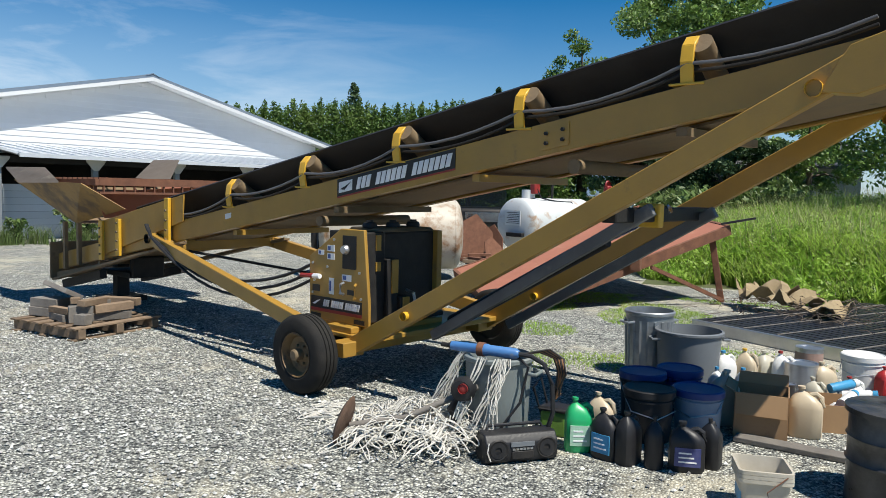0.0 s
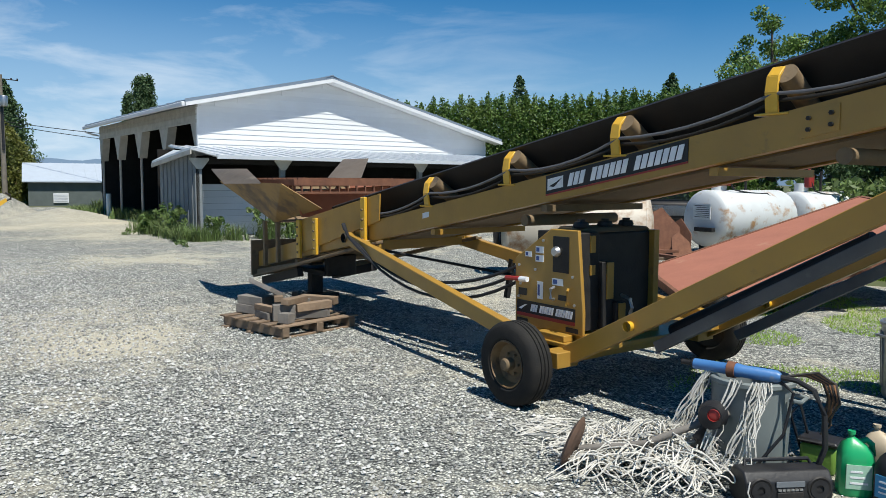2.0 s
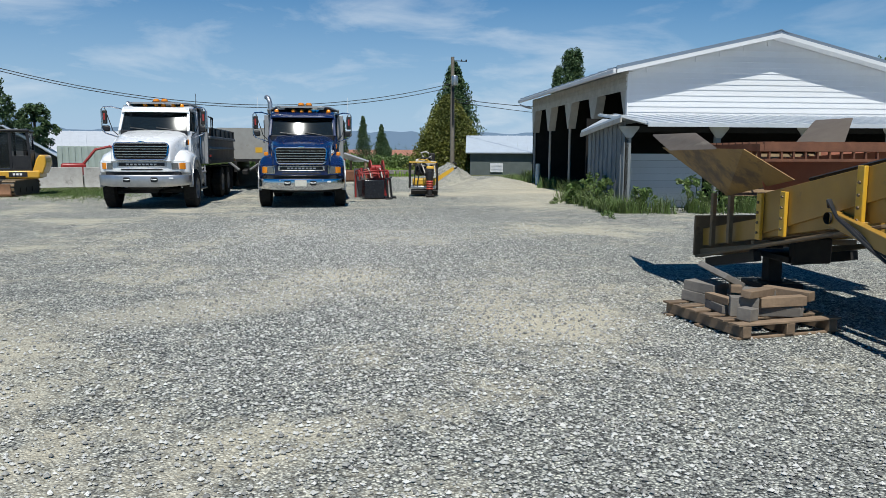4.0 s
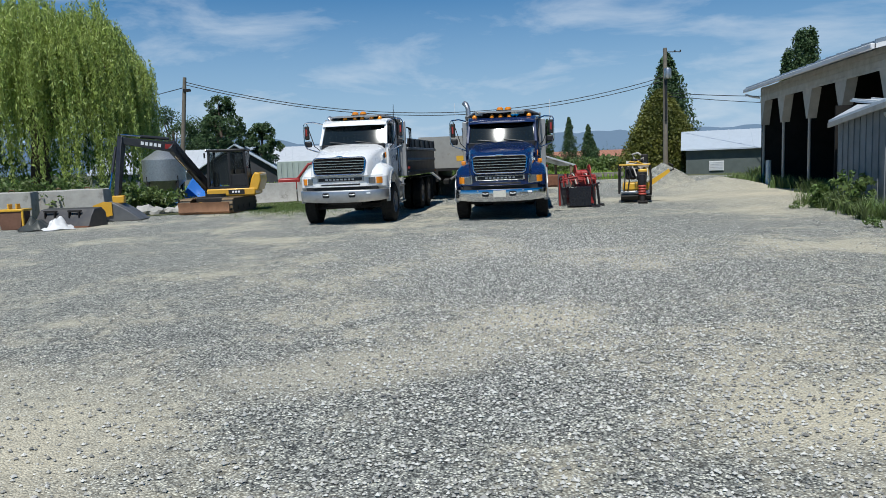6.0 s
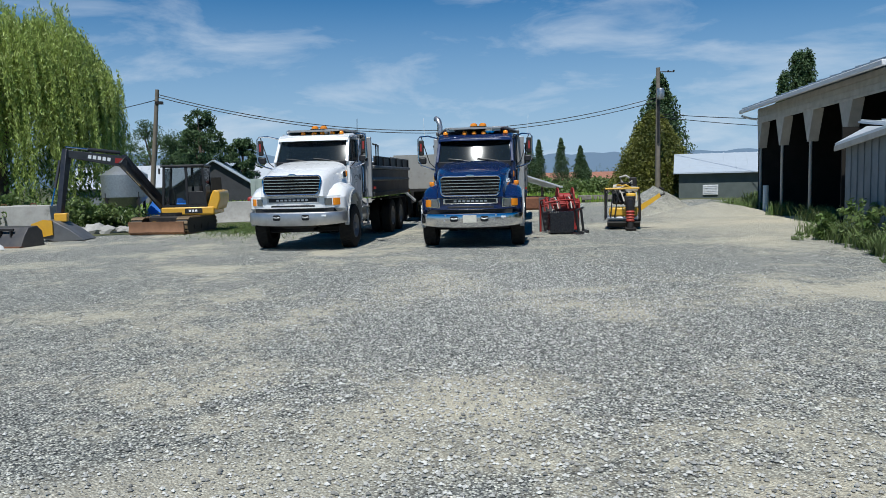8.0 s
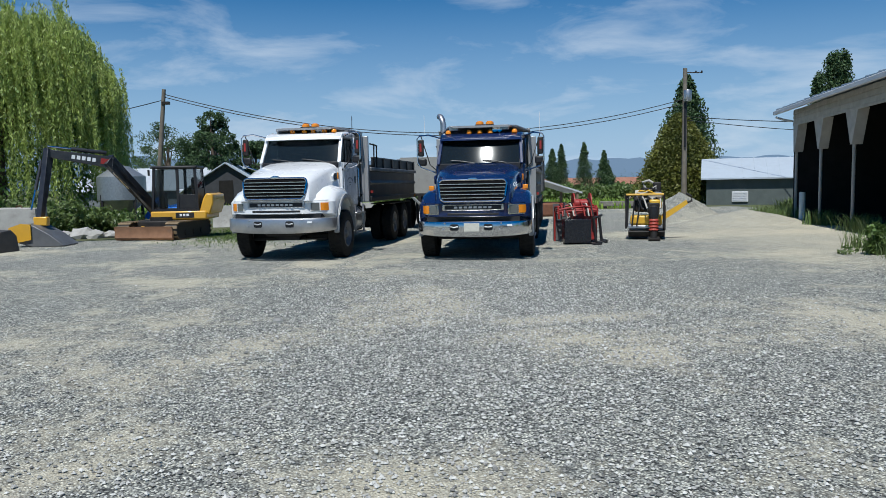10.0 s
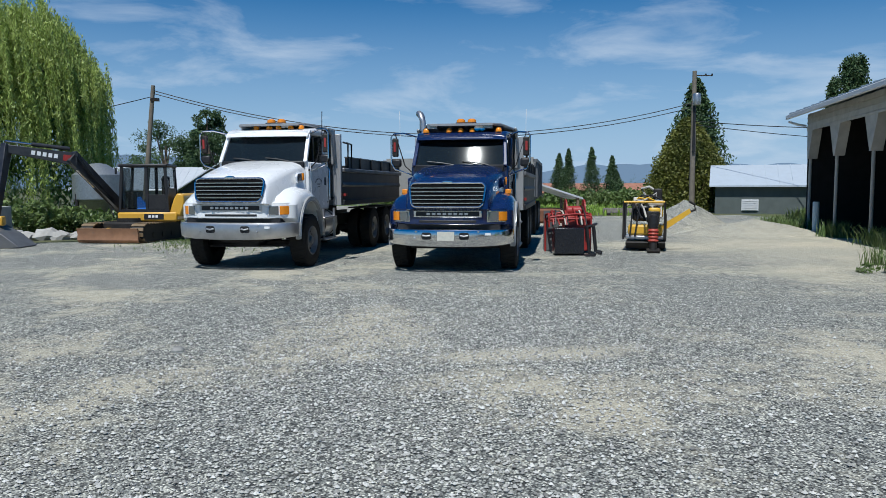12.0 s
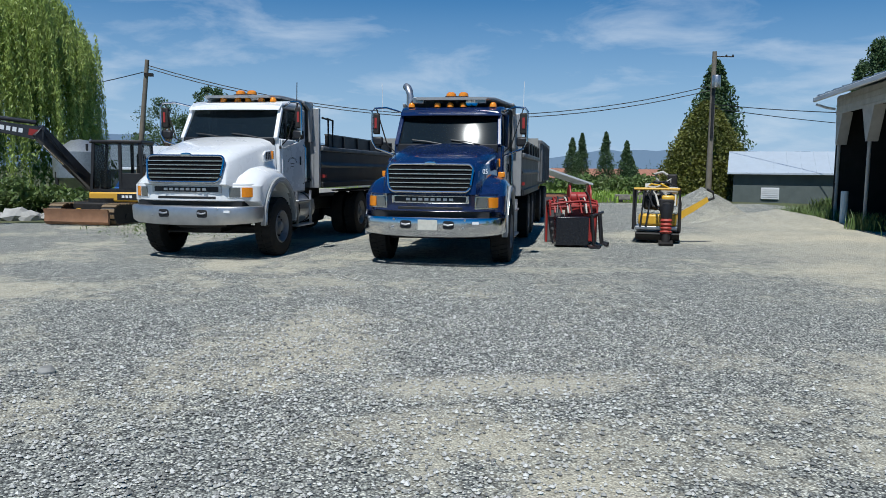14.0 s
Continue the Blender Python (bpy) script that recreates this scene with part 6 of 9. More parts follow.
    # boom, stick, bucket in one vertical plane
    foot, elbow, top, low = Vector((-0.85, -0.95, 0.85)), Vector((0.50, -1.75, 2.30)), Vector((1.2, -3.15, 2.55)), Vector((1.7, -3.28, 0.75))

    def taper(name, p, q, w, h0, h1, label=""):
        a, s, u = axes(p, q)
        return part(name, loft(B(), [[c + s * (i * w / 2) + u * (j * hh / 2) for i, j in ((-1, -1), (1, -1), (1, 1), (-1, 1))] for c, hh in ((p, h0), (q, h1))], closed=True), ARM, ex, label, bevel=0.012)

    part("boom_foot_bracket", box(B(), (-0.12, -1.15, 0.62), (0.22, -0.85, 1.1)), ARM, ex, bevel=0.03)
    bo = taper("boom_lower", foot, elbow + (elbow - foot) * 0.06, 0.20, 0.26, 0.36, "black lower boom")
    bu = taper("boom_upper", elbow - (top - elbow) * 0.05, top, 0.19, 0.34, 0.22, "black upper boom with pale lettering")
    a, s, u = axes(elbow, top)
    side = s if s.x > 0 else -s
    for i in range(5):
        c = elbow + (top - elbow) * (0.28 + i * 0.085) + side * 0.098
        part("letter_bar", beam(B(), c - a * 0.045, c + a * 0.045, 0.006, 0.11), WHITEP, bu)
    c = elbow + (top - elbow) * 0.08 + side * 0.098
    part("boom_stripe", beam(B(), c - a * 0.12, c + a * 0.14, 0.006, 0.16), REDP, bu)
    st = taper("stick", top + Vector((0, 0, 0.12)), low, 0.16, 0.26, 0.16, "black dipper stick")
    cyl = ((foot + Vector((0.0, -0.15, -0.05)), elbow + Vector((0.0, 0.05, -0.28)), 0.05), (elbow + Vector((0, -0.1, 0.28)), top + Vector((0, -0.05, 0.2)), 0.055), (top + Vector((0.05, -0.2, -0.2)), low + Vector((0.0, -0.22, 0.25)), 0.045))
    for p, q, r in cyl:
        m_ = p.lerp(q, 0.6)
        cc = part("hydraulic_cylinder", tube(B(), [p, m_], r, 14), ARM, ex)
        part("cylinder_rod", tube(B(), [m_, q], r * 0.55, 12), CHROME, cc)
    for k in range(3):
        part("hose", tube(B(), sag(foot + Vector((0.1, 0, 0.2)), elbow + Vector((0.1, 0.1 * k, 0.1)), 0.1 + 0.05 * k), 0.014, 6), BLACK, ex)
    for k in range(3):
        part("hose", tube(B(), sag(foot + Vector((0.15, -0.1, 0.05)), Vector((-0.7, -0.85, 0.65)), 0.15 + 0.1 * k), 0.013, 6), BLACK, ex)
    cp = part("quick_coupler", box(B(), (1.62, -3.42, 0.55), (1.82, -3.05, 0.80)), ORANGE, ex, "yellow quick coupler", bevel=0.03)
    prof = [(-3.85, 0.52), (-3.55, 0.62), (-3.25, 0.58), (-2.85, 0.34), (-2.45, 0.02), (-2.75, 0.0), (-3.3, 0.0), (-3.7, 0.12), (-3.9, 0.35)]
    bk = part("bucket", prism(B(), prof, 1.25, 2.2, "x"), GREYSTEEL, ex, "worn grey and yellow bucket", bevel=0.02)
    part("bucket_back", prism(B(), [(-3.87, 0.53), (-3.55, 0.64), (-3.3, 0.61), (-3.3, 0.2), (-3.72, 0.12), (-3.92, 0.35)], 1.20, 1.248, "x"), ORANGE, bk, "yellow bucket cheek")
    part("bucket_back", prism(B(), [(-3.87, 0.53), (-3.55, 0.64), (-3.3, 0.61), (-3.3, 0.2), (-3.72, 0.12), (-3.92, 0.35)], 2.202, 2.25, "x"), ORANGE, bk, "yellow bucket cheek")

    for ob in ex.children:
        if ob.name.split(".")[0] not in ("track", "undercarriage", "slew_ring", "dozer_blade"):
            ob.location.y += 0.75
        else:
            ob.matrix_basis = pose(-0.47, 0.19, 0, 0, 0, -12)
        if ob.name.split(".")[0] in ("house_base", "cab_floor", "boom_foot_bracket"):
            ob.location += Vector((-1.0, 0.05, -0.10))


build_excavator()


def loader_bucket(m):
    t = thing("loader_bucket", "black steel loader bucket lying face down on the gravel", "bucket", m)
    prof = [(-0.45, 0.0), (0.45, 0.0), (0.30, 0.30), (0.12, 0.52), (-0.2, 0.55), (-0.38, 0.4)]
    part("shell", prism(B(), prof, -0.9, 0.9), mat("bucket_grey_black", (0.06, 0.06, 0.065), 0.5, 0.2, color2=(0.12, 0.11, 0.10), scale=4, amount=0.7, bump=0.1), t, bevel=0.015)
    for y in (-0.45, 0.35):
        part("mount_lug", box(B(), (0.24, y - 0.18, 0.28), (0.34, y - 0.14, 0.46)), DARK, t, bevel=0.01)
        part("mount_lug", box(B(), (0.24, y + 0.14, 0.28), (0.34, y + 0.18, 0.46)), DARK, t, bevel=0.01)
        part("mount_bar", box(B(), (0.24, y - 0.22, 0.44), (0.3, y + 0.22, 0.5)), DARK, t, bevel=0.01)
    part("cutting_edge", box(B(), (0.4, -0.92, 0.0), (0.52, 0.92, 0.04)), RUST, t)


loader_bucket(pose(-26.75, -4.55, 0, 0, 0, -22))


def digging_bucket(m):
    t = thing("digging_bucket", "small yellow-rimmed rusty digging bucket standing on the ground", "bucket", m)
    part("shell", loft(B(), [[(x, y, z) for x, y in ((-0.22, -w), (0.25, -w), (0.25, w), (-0.22, w))] for w, z in ((0.30, 0.0), (0.36, 0.55))], closed=True), mat("rust_plate_dark", (0.16, 0.08, 0.05), 0.8, scale=5, amount=0.6, bump=0.2), t, bevel=0.02)
    part("rim", box(B(), (-0.25, -0.39, 0.53), (0.28, 0.39, 0.60)), BRIGHT, t, "bright yellow rim", bevel=0.015)
    for y in (-0.37, 0.37):
        part("edge_plate", box(B(), (0.20, y - 0.03, 0.0), (0.27, y + 0.03, 0.55)), BRIGHT, t, bevel=0.01)
    for y in (-0.12, 0.12):
        part("hanger_ear", box(B(), (-0.1, y - 0.02, 0.58), (0.1, y + 0.02, 0.75)), BRIGHT, t, bevel=0.01)


digging_bucket(pose(-26.7, -6.05, 0, 0, 0, -12))


def concrete_block(m, w, d, h):
    t = thing("concrete_block", "weathered cast concrete retaining block with mossy stains", "block", m, "retaining blocks by the willow")
    bm = B()
    box(bm, (-d / 2, -w / 2, 0), (d / 2, w / 2, h))
    bmesh.ops.subdivide_edges(bm, edges=bm.edges, cuts=4, use_grid_fill=True)
    for v in bm.verts:
        v.co += noise.noise_vector(v.co * 3.0 + Vector((w, d, h)) * 9) * 0.03
    part("block_body", bm, CONCRETE, t, bevel=0.02)
    part("lifting_loop", tube(B(), [(0, -0.1, h - 0.01), (0, -0.07, h + 0.07), (0, 0.07, h + 0.07), (0, 0.1, h - 0.01)], 0.015, 6), RUST, t)


for x, y, w, rz in ((-31.9, -5.35, 1.4, -8), (-32.0, -7.9, 1.5, -3), (-33.2, -6.7, 1.3, -12), (-32.3, -9.7, 1.5, 2)):
    concrete_block(pose(x, y, 0, 0, 0, rz), w, 0.75, 0.93 + 0.05 * math.sin(x * 9))


def rubble(name, label, pts, mt, seed):
    r = random.Random(seed)
    for i, (x, y, s) in enumerate(pts):
        bm = B()
        bmesh.ops.create_icosphere(bm, subdivisions=2, radius=s)
        for v in bm.verts:
            v.co += noise.noise_vector(v.co * (1.6 / s) + Vector((i * 7, seed, 0))) * s * 0.35
            v.co.z *= 0.6
        ob = part(name, bm, mt, None, smooth=False)
        ob.matrix_basis = pose(x, y, s * 0.25, 0, 0, r.random() * 360)
        tagged(ob, label, "rock", "rubble by the excavator")


rubble("rock", "pale broken concrete lump on the ground", [(-31.0 - 0.4 * rng.random(), -4.2 + i * 0.42, 0.26 + 0.16 * rng.random()) for i in range(6)] + [(-31.3, -0.0, 0.3), (-30.6, -5.0, 0.25)], CONCRETE, 4)
RAG = mat("white_plastic_sheet", (0.72, 0.72, 0.72), 0.5, scale=6, bump=0.2)


def crumpled(name, label, category, x, y, w, d, h, mt, seed):
    bm = B()
    bmesh.ops.create_grid(bm, x_segments=14, y_segments=14, size=0.5)
    for v in bm.verts:
        e = max(0, 1 - (v.co.x ** 2 + v.co.y ** 2) * 3.6)
        n = noise.noise(v.co * 4.5 + Vector((seed, 0, 0)))
        v.co = Vector((v.co.x * w * (1 + 0.2 * n), v.co.y * d * (1 - 0.2 * n), h * e * (0.7 + 0.8 * n) + 0.012))
    bmesh.ops.solidify(bm, geom=bm.faces, thickness=0.01)
    ob = part(name, bm, mt, None, smooth=True)
    ob.matrix_basis = pose(x, y, 0.01, 0, 0, seed * 40)
    tagged(ob, label, category)


crumpled("plastic_sheet", "crumpled white plastic sheet on the ground", "sheet", -25.6, -4.6, 0.8, 0.6, 0.32, RAG, 3)
crumpled("tarpaulin", "crumpled dark green tarpaulin on the ground", "tarpaulin", -26.0, -5.3, 1.3, 0.9, 0.36, mat("dark_tarp", (0.05, 0.055, 0.05), 0.5, scale=5, bump=0.15), 5)
crumpled("tarpaulin", "bright blue tarpaulin draped over stored goods", "tarpaulin", -39.5, -2.2, 2.2, 2.6, 1.1, mat("blue_tarp", (0.03, 0.16, 0.55), 0.45, scale=5, bump=0.15), 8)

# concrete barrier wall and far left buildings
for i in range(5):
    bw = thing("concrete_barrier", "grey concrete barrier section along the grass", "barrier", pose(-36.0 + 0.15 * i, 1.0 + i * 2.05, 0, 0, 0, 4), "barrier wall")
    part("barrier_body", loft(B(), [[(-0.3, y, 0), (0.3, y, 0), (0.14, y, 0.3), (0.1, y, 0.82), (-0.1, y, 0.82), (-0.14, y, 0.3)] for y in (-1.0, 1.0)], closed=True), CONCRETE, bw, bevel=0.015)


def long_shed(m, w, l, wall_h, roof_h, label, gable_mat, roof_mat, name="storage_barn"):
    t = thing(name, label, "shed", m)
    part("gable_wall", prism(B(), [(-w / 2, 0), (w / 2, 0), (w / 2, wall_h), (0, wall_h + roof_h - 0.06), (-w / 2, wall_h)], -0.1, 0.0), gable_mat, t)
    part("gable_wall", prism(B(), [(-w / 2, 0), (w / 2, 0), (w / 2, wall_h), (0, wall_h + roof_h - 0.06), (-w / 2, wall_h)], -l, -l + 0.1), gable_mat, t)
    for o in (-1, 1):
        part("side_wall", box(B(), (min(o * w / 2, o * (w / 2 - 0.1)), -l + 0.1, 0), (max(o * w / 2, o * (w / 2 - 0.1)), -0.1, wall_h)), gable_mat, t)
        rs = part("roof_slope", prism(B(), [(o * (w / 2 + 0.3), wall_h - 0.1), (0, wall_h + roof_h), (0, wall_h + roof_h + 0.08), (o * (w / 2 + 0.3), wall_h - 0.02)], -l - 0.3, 0.3), roof_mat, t, "pale metal roof", smooth=False)
        n = int(l / 0.6)
        for i in range(n):
            y = -l + i * l / n
            part("roof_rib", prism(B(), [(o * (w / 2 + 0.3), wall_h - 0.02), (0, wall_h + roof_h + 0.08), (0, wall_h + roof_h + 0.11), (o * (w / 2 + 0.3), wall_h + 0.01)], y, y + 0.05), roof_mat, rs, smooth=False)
    part("door", box(B(), (-0.5, 0.0, 0), (0.5, 0.03, 2.0)), DARKSHADE, t)
    return t


BLUEROOF = mat("pale_blue_metal_roof", (0.52, 0.58, 0.64), 0.4, 0.2, color2=(0.42, 0.47, 0.52), scale=1.5, amount=0.5, bump=0.03)
CHAR = mat("charcoal_boards", (0.05, 0.052, 0.058), 0.8, scale=2, amount=0.5)
long_shed(pose(-62, -2.5, 0, 0, 0, -90 - 4), 6.0, 16, 1.2, 2.0, "long low shed with dark gable and pale metal roof", CHAR, BLUEROOF)
long_shed(pose(-72, -14, 0, 0, 0, 178), 9.0, 34, 1.4, 1.7, "long pale-roofed storage barn beyond the willow", GREYBOARD, METALROOF)


def container(m, label):
    t = thing("shipping_container", label, "container", m)
    part("box_body", box(B(), (-1.1, -1.5, 0.08), (1.1, 1.5, 1.75)), mat("pale_green_container", (0.36, 0.42, 0.38), 0.6, scale=2), t, bevel=0.02)
    for i in range(10):
        part("rib", box(B(), (1.1, -1.42 + i * 0.3, 0.15), (1.14, -1.27 + i * 0.3, 1.68)), mat("pale_green_rib", (0.40, 0.46, 0.42), 0.6, scale=2) if i == 0 else bpy.data.materials["pale_green_rib"], t)
    for y in (-1.4, 1.4):
        part("foot", box(B(), (-1.0, y - 0.1, 0), (1.0, y + 0.1, 0.08)), DARK, t)


container(pose(-45.5, 2.6, 0, 0, 0, -5), "small pale green corrugated container")


def mini_digger(m):
    t = thing("mini_excavator", "small red mini excavator parked by the barrier", "excavator", m)
    for y in (-0.4, 0.4):
        part("track", box(B(), (-0.7, y - 0.13, 0), (0.7, y + 0.13, 0.36)), DARK, t, bevel=0.12)
    part("body", box(B(), (-0.6, -0.5, 0.42), (0.5, 0.5, 0.95)), REDP, t, bevel=0.08)
    part("boom", tube(B(), [(0.4, 0.3, 0.8), (0.5, 0.9, 1.55), (0.5, 1.5, 1.7), (0.5, 1.9, 1.35)], 0.06, 8), REDP, t)
    part("stick", tube(B(), [(0.5, 1.9, 1.4), (0.5, 2.2, 0.5)], 0.05, 8), REDP, t)
    part("bucket", box(B(), (0.3, 2.0, 0.1), (0.7, 2.4, 0.5)), DARK, t, bevel=0.06)
    part("post", tube(B(), [(-0.2, 0, 0.42), (-0.2, 0, 0.3)], 0.2, 12), DARK, t)


mini_digger(pose(-38.6, 1.7, 0, 0, 0, 0))


def feed_bin(m):
    t = thing("feed_bin", "dull grey metal bin under the willow", "bin", m)
    part("drum", lathe(B(), [(0, 0.5), (0.25, 0.5), (0.9, 1.1), (0.9, 2.0), (0.3, 2.4), (0, 2.45)], 24), GALV, t)
    for i in range(4):
        a = radians(45 + 90 * i)
        part("leg", box(B(), (math.cos(a) * 0.85 - 0.05, math.sin(a) * 0.85 - 0.05, 0), (math.cos(a) * 0.85 + 0.05, math.sin(a) * 0.85 + 0.05, 1.3)), DARK, t)


feed_bin(pose(-37.5, -3.6, 0))


# ---- small plant beside the blue truck ----
def red_power_unit(m):
    t = thing("hydraulic_unit", "red tubular hydraulic unit with black steel tank", "machine", m)
    tk = part("tank", box(B(), (0.05, -0.34, 0.04), (0.5, 0.30, 0.60)), mat("black_gloss_tank", (0.012, 0.013, 0.018), 0.25, scale=6, amount=0.4, bump=0.02), t, "glossy black steel tank", bevel=0.012)
    part("filler_cap", lathe(B(), [(0.04, 0.6), (0.04, 0.64), (0, 0.65)], 12, (0.3, -0.2, 0)), BLACK, tk)
    part("side_panel", box(B(), (-0.7, -0.46, 0.02), (-0.66, -0.10, 0.95)), GREYSTEEL, t, "grey steel side panel")
    part("red_cabinet", box(B(), (-0.6, -0.05, 0.06), (-0.05, 0.55, 0.85)), REDP, t, bevel=0.03)
    part("hose_reel", lathe(B(), [(0.06, -0.22), (0.27, -0.22), (0.27, -0.19), (0.12, -0.18), (0.12, 0.18), (0.27, 0.19), (0.27, 0.22), (0.06, 0.22)], 24, (-0.3, 0.2, 0.95), "y"), REDP, t, "red hose reel")
    for i in range(7):
        x0 = -0.55 + 0.1 * i
        zz = 0.74 + 0.05 * (i % 4) + 0.03 * rng.random()
        part("frame_tube", tube(B(), [(x0, -0.42, zz - 0.04), (x0 + 0.03, -0.1, zz + 0.03 * rng.random()), (x0, 0.2, zz + 0.04), (x0 - 0.02, 0.5, zz)], 0.022, 8), REDP, t)
    for i in range(8):
        y0 = -0.34 + 0.1 * i
        q = sag((-0.5 + 0.2 * rng.random(), y0, 0.8 + 0.08 * rng.random()), (0.15, y0 + 0.25 * rng.random() - 0.1, 0.66), -0.16 - 0.08 * rng.random())
        part("hose", tube(B(), q, 0.018, 6), (REDP, BLACK, CREAM, REDP)[i % 4], t)
    for y in (-0.42, 0.52):
        part("frame_tube", tube(B(), [(-0.65, y, 0.0), (-0.65, y, 0.78), (-0.58, y, 0.86), (-0.05, y, 0.9), (0.05, y, 0.84), (0.1, y, 0.6)], 0.024, 8), REDP, t)
    part("top_tube", tube(B(), [(0.05, -0.42, 0.78), (0.05, 0.55, 0.8)], 0.025, 8), REDP, t)
    for x, y in ((0.45, 0.42), (0.1, 0.62), (-0.3, 0.7)):
        part("stand_leg", tube(B(), [(x, y - 0.06, 0.62), (x, y, 0.06), (x + 0.14, y + 0.1, 0.02)], 0.035, 8), BLACK, t)
    part("stand_foot", box(B(), (0.3, 0.30, 0.0), (0.72, 0.5, 0.03)), BLACK, t)
    part("rail", tube(B(), [(0.45, 0.34, 0.62), (-0.3, 0.7, 0.66)], 0.03, 8), BLACK, t)
    for k in range(4):
        part("hose", tube(B(), sag((-0.5, -0.3 + 0.2 * k, 0.95), (0.2, -0.2 + 0.2 * k, 0.66), -0.1 - 0.05 * k), 0.016, 6), DARK if k % 2 else REDP, t)


red_power_unit(pose(-23.95, 10.2, 0, 0, 0, -10))


def compactor(m):
    t = thing("plate_compactor", "yellow and black plate compactor in a tube frame", "compactor", m)
    part("base_plate", loft(B(), [[(-0.45, y, 0.18), (-0.3, y, 0.05), (0.3, y, 0.05), (0.45, y, 0.18), (0.43, y, 0.2), (-0.43, y, 0.2)] for y in (-0.4, 0.4)], closed=True), DARK, t)
    part("deck", box(B(), (-0.3, -0.42, 0.24), (0.3, 0.36, 0.32)), ALU, t, bevel=0.02)
    part("yellow_body", box(B(), (-0.26, -0.36, 0.32), (0.30, 0.34, 0.55)), BRIGHT, t, "yellow housing", bevel=0.05)
    part("engine", box(B(), (-0.2, -0.28, 0.62), (0.2, 0.25, 0.95)), DARK, t, bevel=0.05)
    part("fuel_tank", box(B(), (-0.18, 0.0, 0.92), (0.18, 0.35, 1.08)), CREAM, t, bevel=0.05)
    for y in (-0.45, 0.38):
        part("cage_tube", tube(B(), [(-0.32, y, 0.25), (-0.32, y, 1.0), (0.3, y, 1.02), (0.34, y, 0.25)], 0.025, 8), DARK, t)
    part("cage_tube", tube(B(), [(0.3, -0.45, 1.02), (0.3, 0.38, 1.02)], 0.025, 8), BRIGHT, t)
    part("handle", loft(B(), [[(-0.06, y, z - w), (0.06, y, z - w), (0.06, y - 0.03, z + w), (-0.06, y - 0.03, z + w)] for y, z, w in ((0.36, 0.48, 0.07), (0.7, 0.70, 0.055), (0.9, 0.84, 0.045))], closed=True), BRIGHT, t, "yellow folding handle")
    part("handle_fork", tube(B(), [(0.0, 0.88, 0.82), (0.0, 0.99, 0.86), (0.0, 0.97, 0.97), (0.0, 0.86, 1.03)], 0.026, 8), DARK, t)
    part("rear_guard", box(B(), (-0.2, 0.36, 0.2), (0.28, 0.42, 0.78)), DARK, t, bevel=0.02)
    for k in range(6):
        part("control_tube", tube(B(), [(0.1 - 0.05 * k, -0.42 + 0.03 * k, 0.92 + 0.02 * k), (0.2, -0.2 + 0.06 * k, 1.06 + 0.05 * (k % 3)), (0.15, 0.02 + 0.06 * k, 1.0 + 0.07 * (k % 4)), (0.1, 0.2, 0.9)], 0.02, 7), (CREAM, BRIGHT, BLACK)[k % 3], t)
    for k in range(4):
        part("cable", tube(B(), sag((0.2, -0.3 + 0.15 * k, 0.95), (0.3, 0.2, 0.6 + 0.1 * k), 0.1), 0.014, 6), BLACK, t)
    part("air_cleaner", lathe(B(), [(0, -0.1), (0.1, -0.1), (0.11, 0.0), (0.1, 0.1), (0, 0.1)], 14, (0.1, -0.16, 1.02), "y"), CREAM, t, "cream air cleaner")
    part("exhaust_box", box(B(), (-0.05, 0.12, 0.70), (0.24, 0.34, 0.9)), BRIGHT, t, bevel=0.03)
    part("raised_handle", tube(B(), [(-0.1, 0.1, 0.9), (-0.05, -0.05, 1.2), (-0.02, -0.1, 1.3), (0.0, 0.05, 1.34), (0.02, 0.14, 1.28)], 0.026, 8), CREAM, t, "pale steering handle")
    part("control_box", box(B(), (-0.12, 0.14, 1.06), (0.1, 0.32, 1.3)), DARK, t, bevel=0.03)
    for k in range(5):
        part("hose", tube(B(), sag((0.22, -0.34 + 0.13 * k, 0.98 - 0.03 * k), (0.36, -0.1 + 0.1 * k, 0.70 + 0.06 * (k % 3)), -0.12), 0.017, 6), CREAM if k % 2 else BLACK, t)
    for k in range(3):
        part("cage_brace", beam(B(), (0.34, -0.42 + k * 0.1, 0.3), (0.3, -0.40 + k * 0.14, 1.0), 0.03, 0.03), BLACK, t)


compactor(pose(-24.62, 12.36, 0, 0, 0, -25) @ Matrix.Scale(1.12, 4))


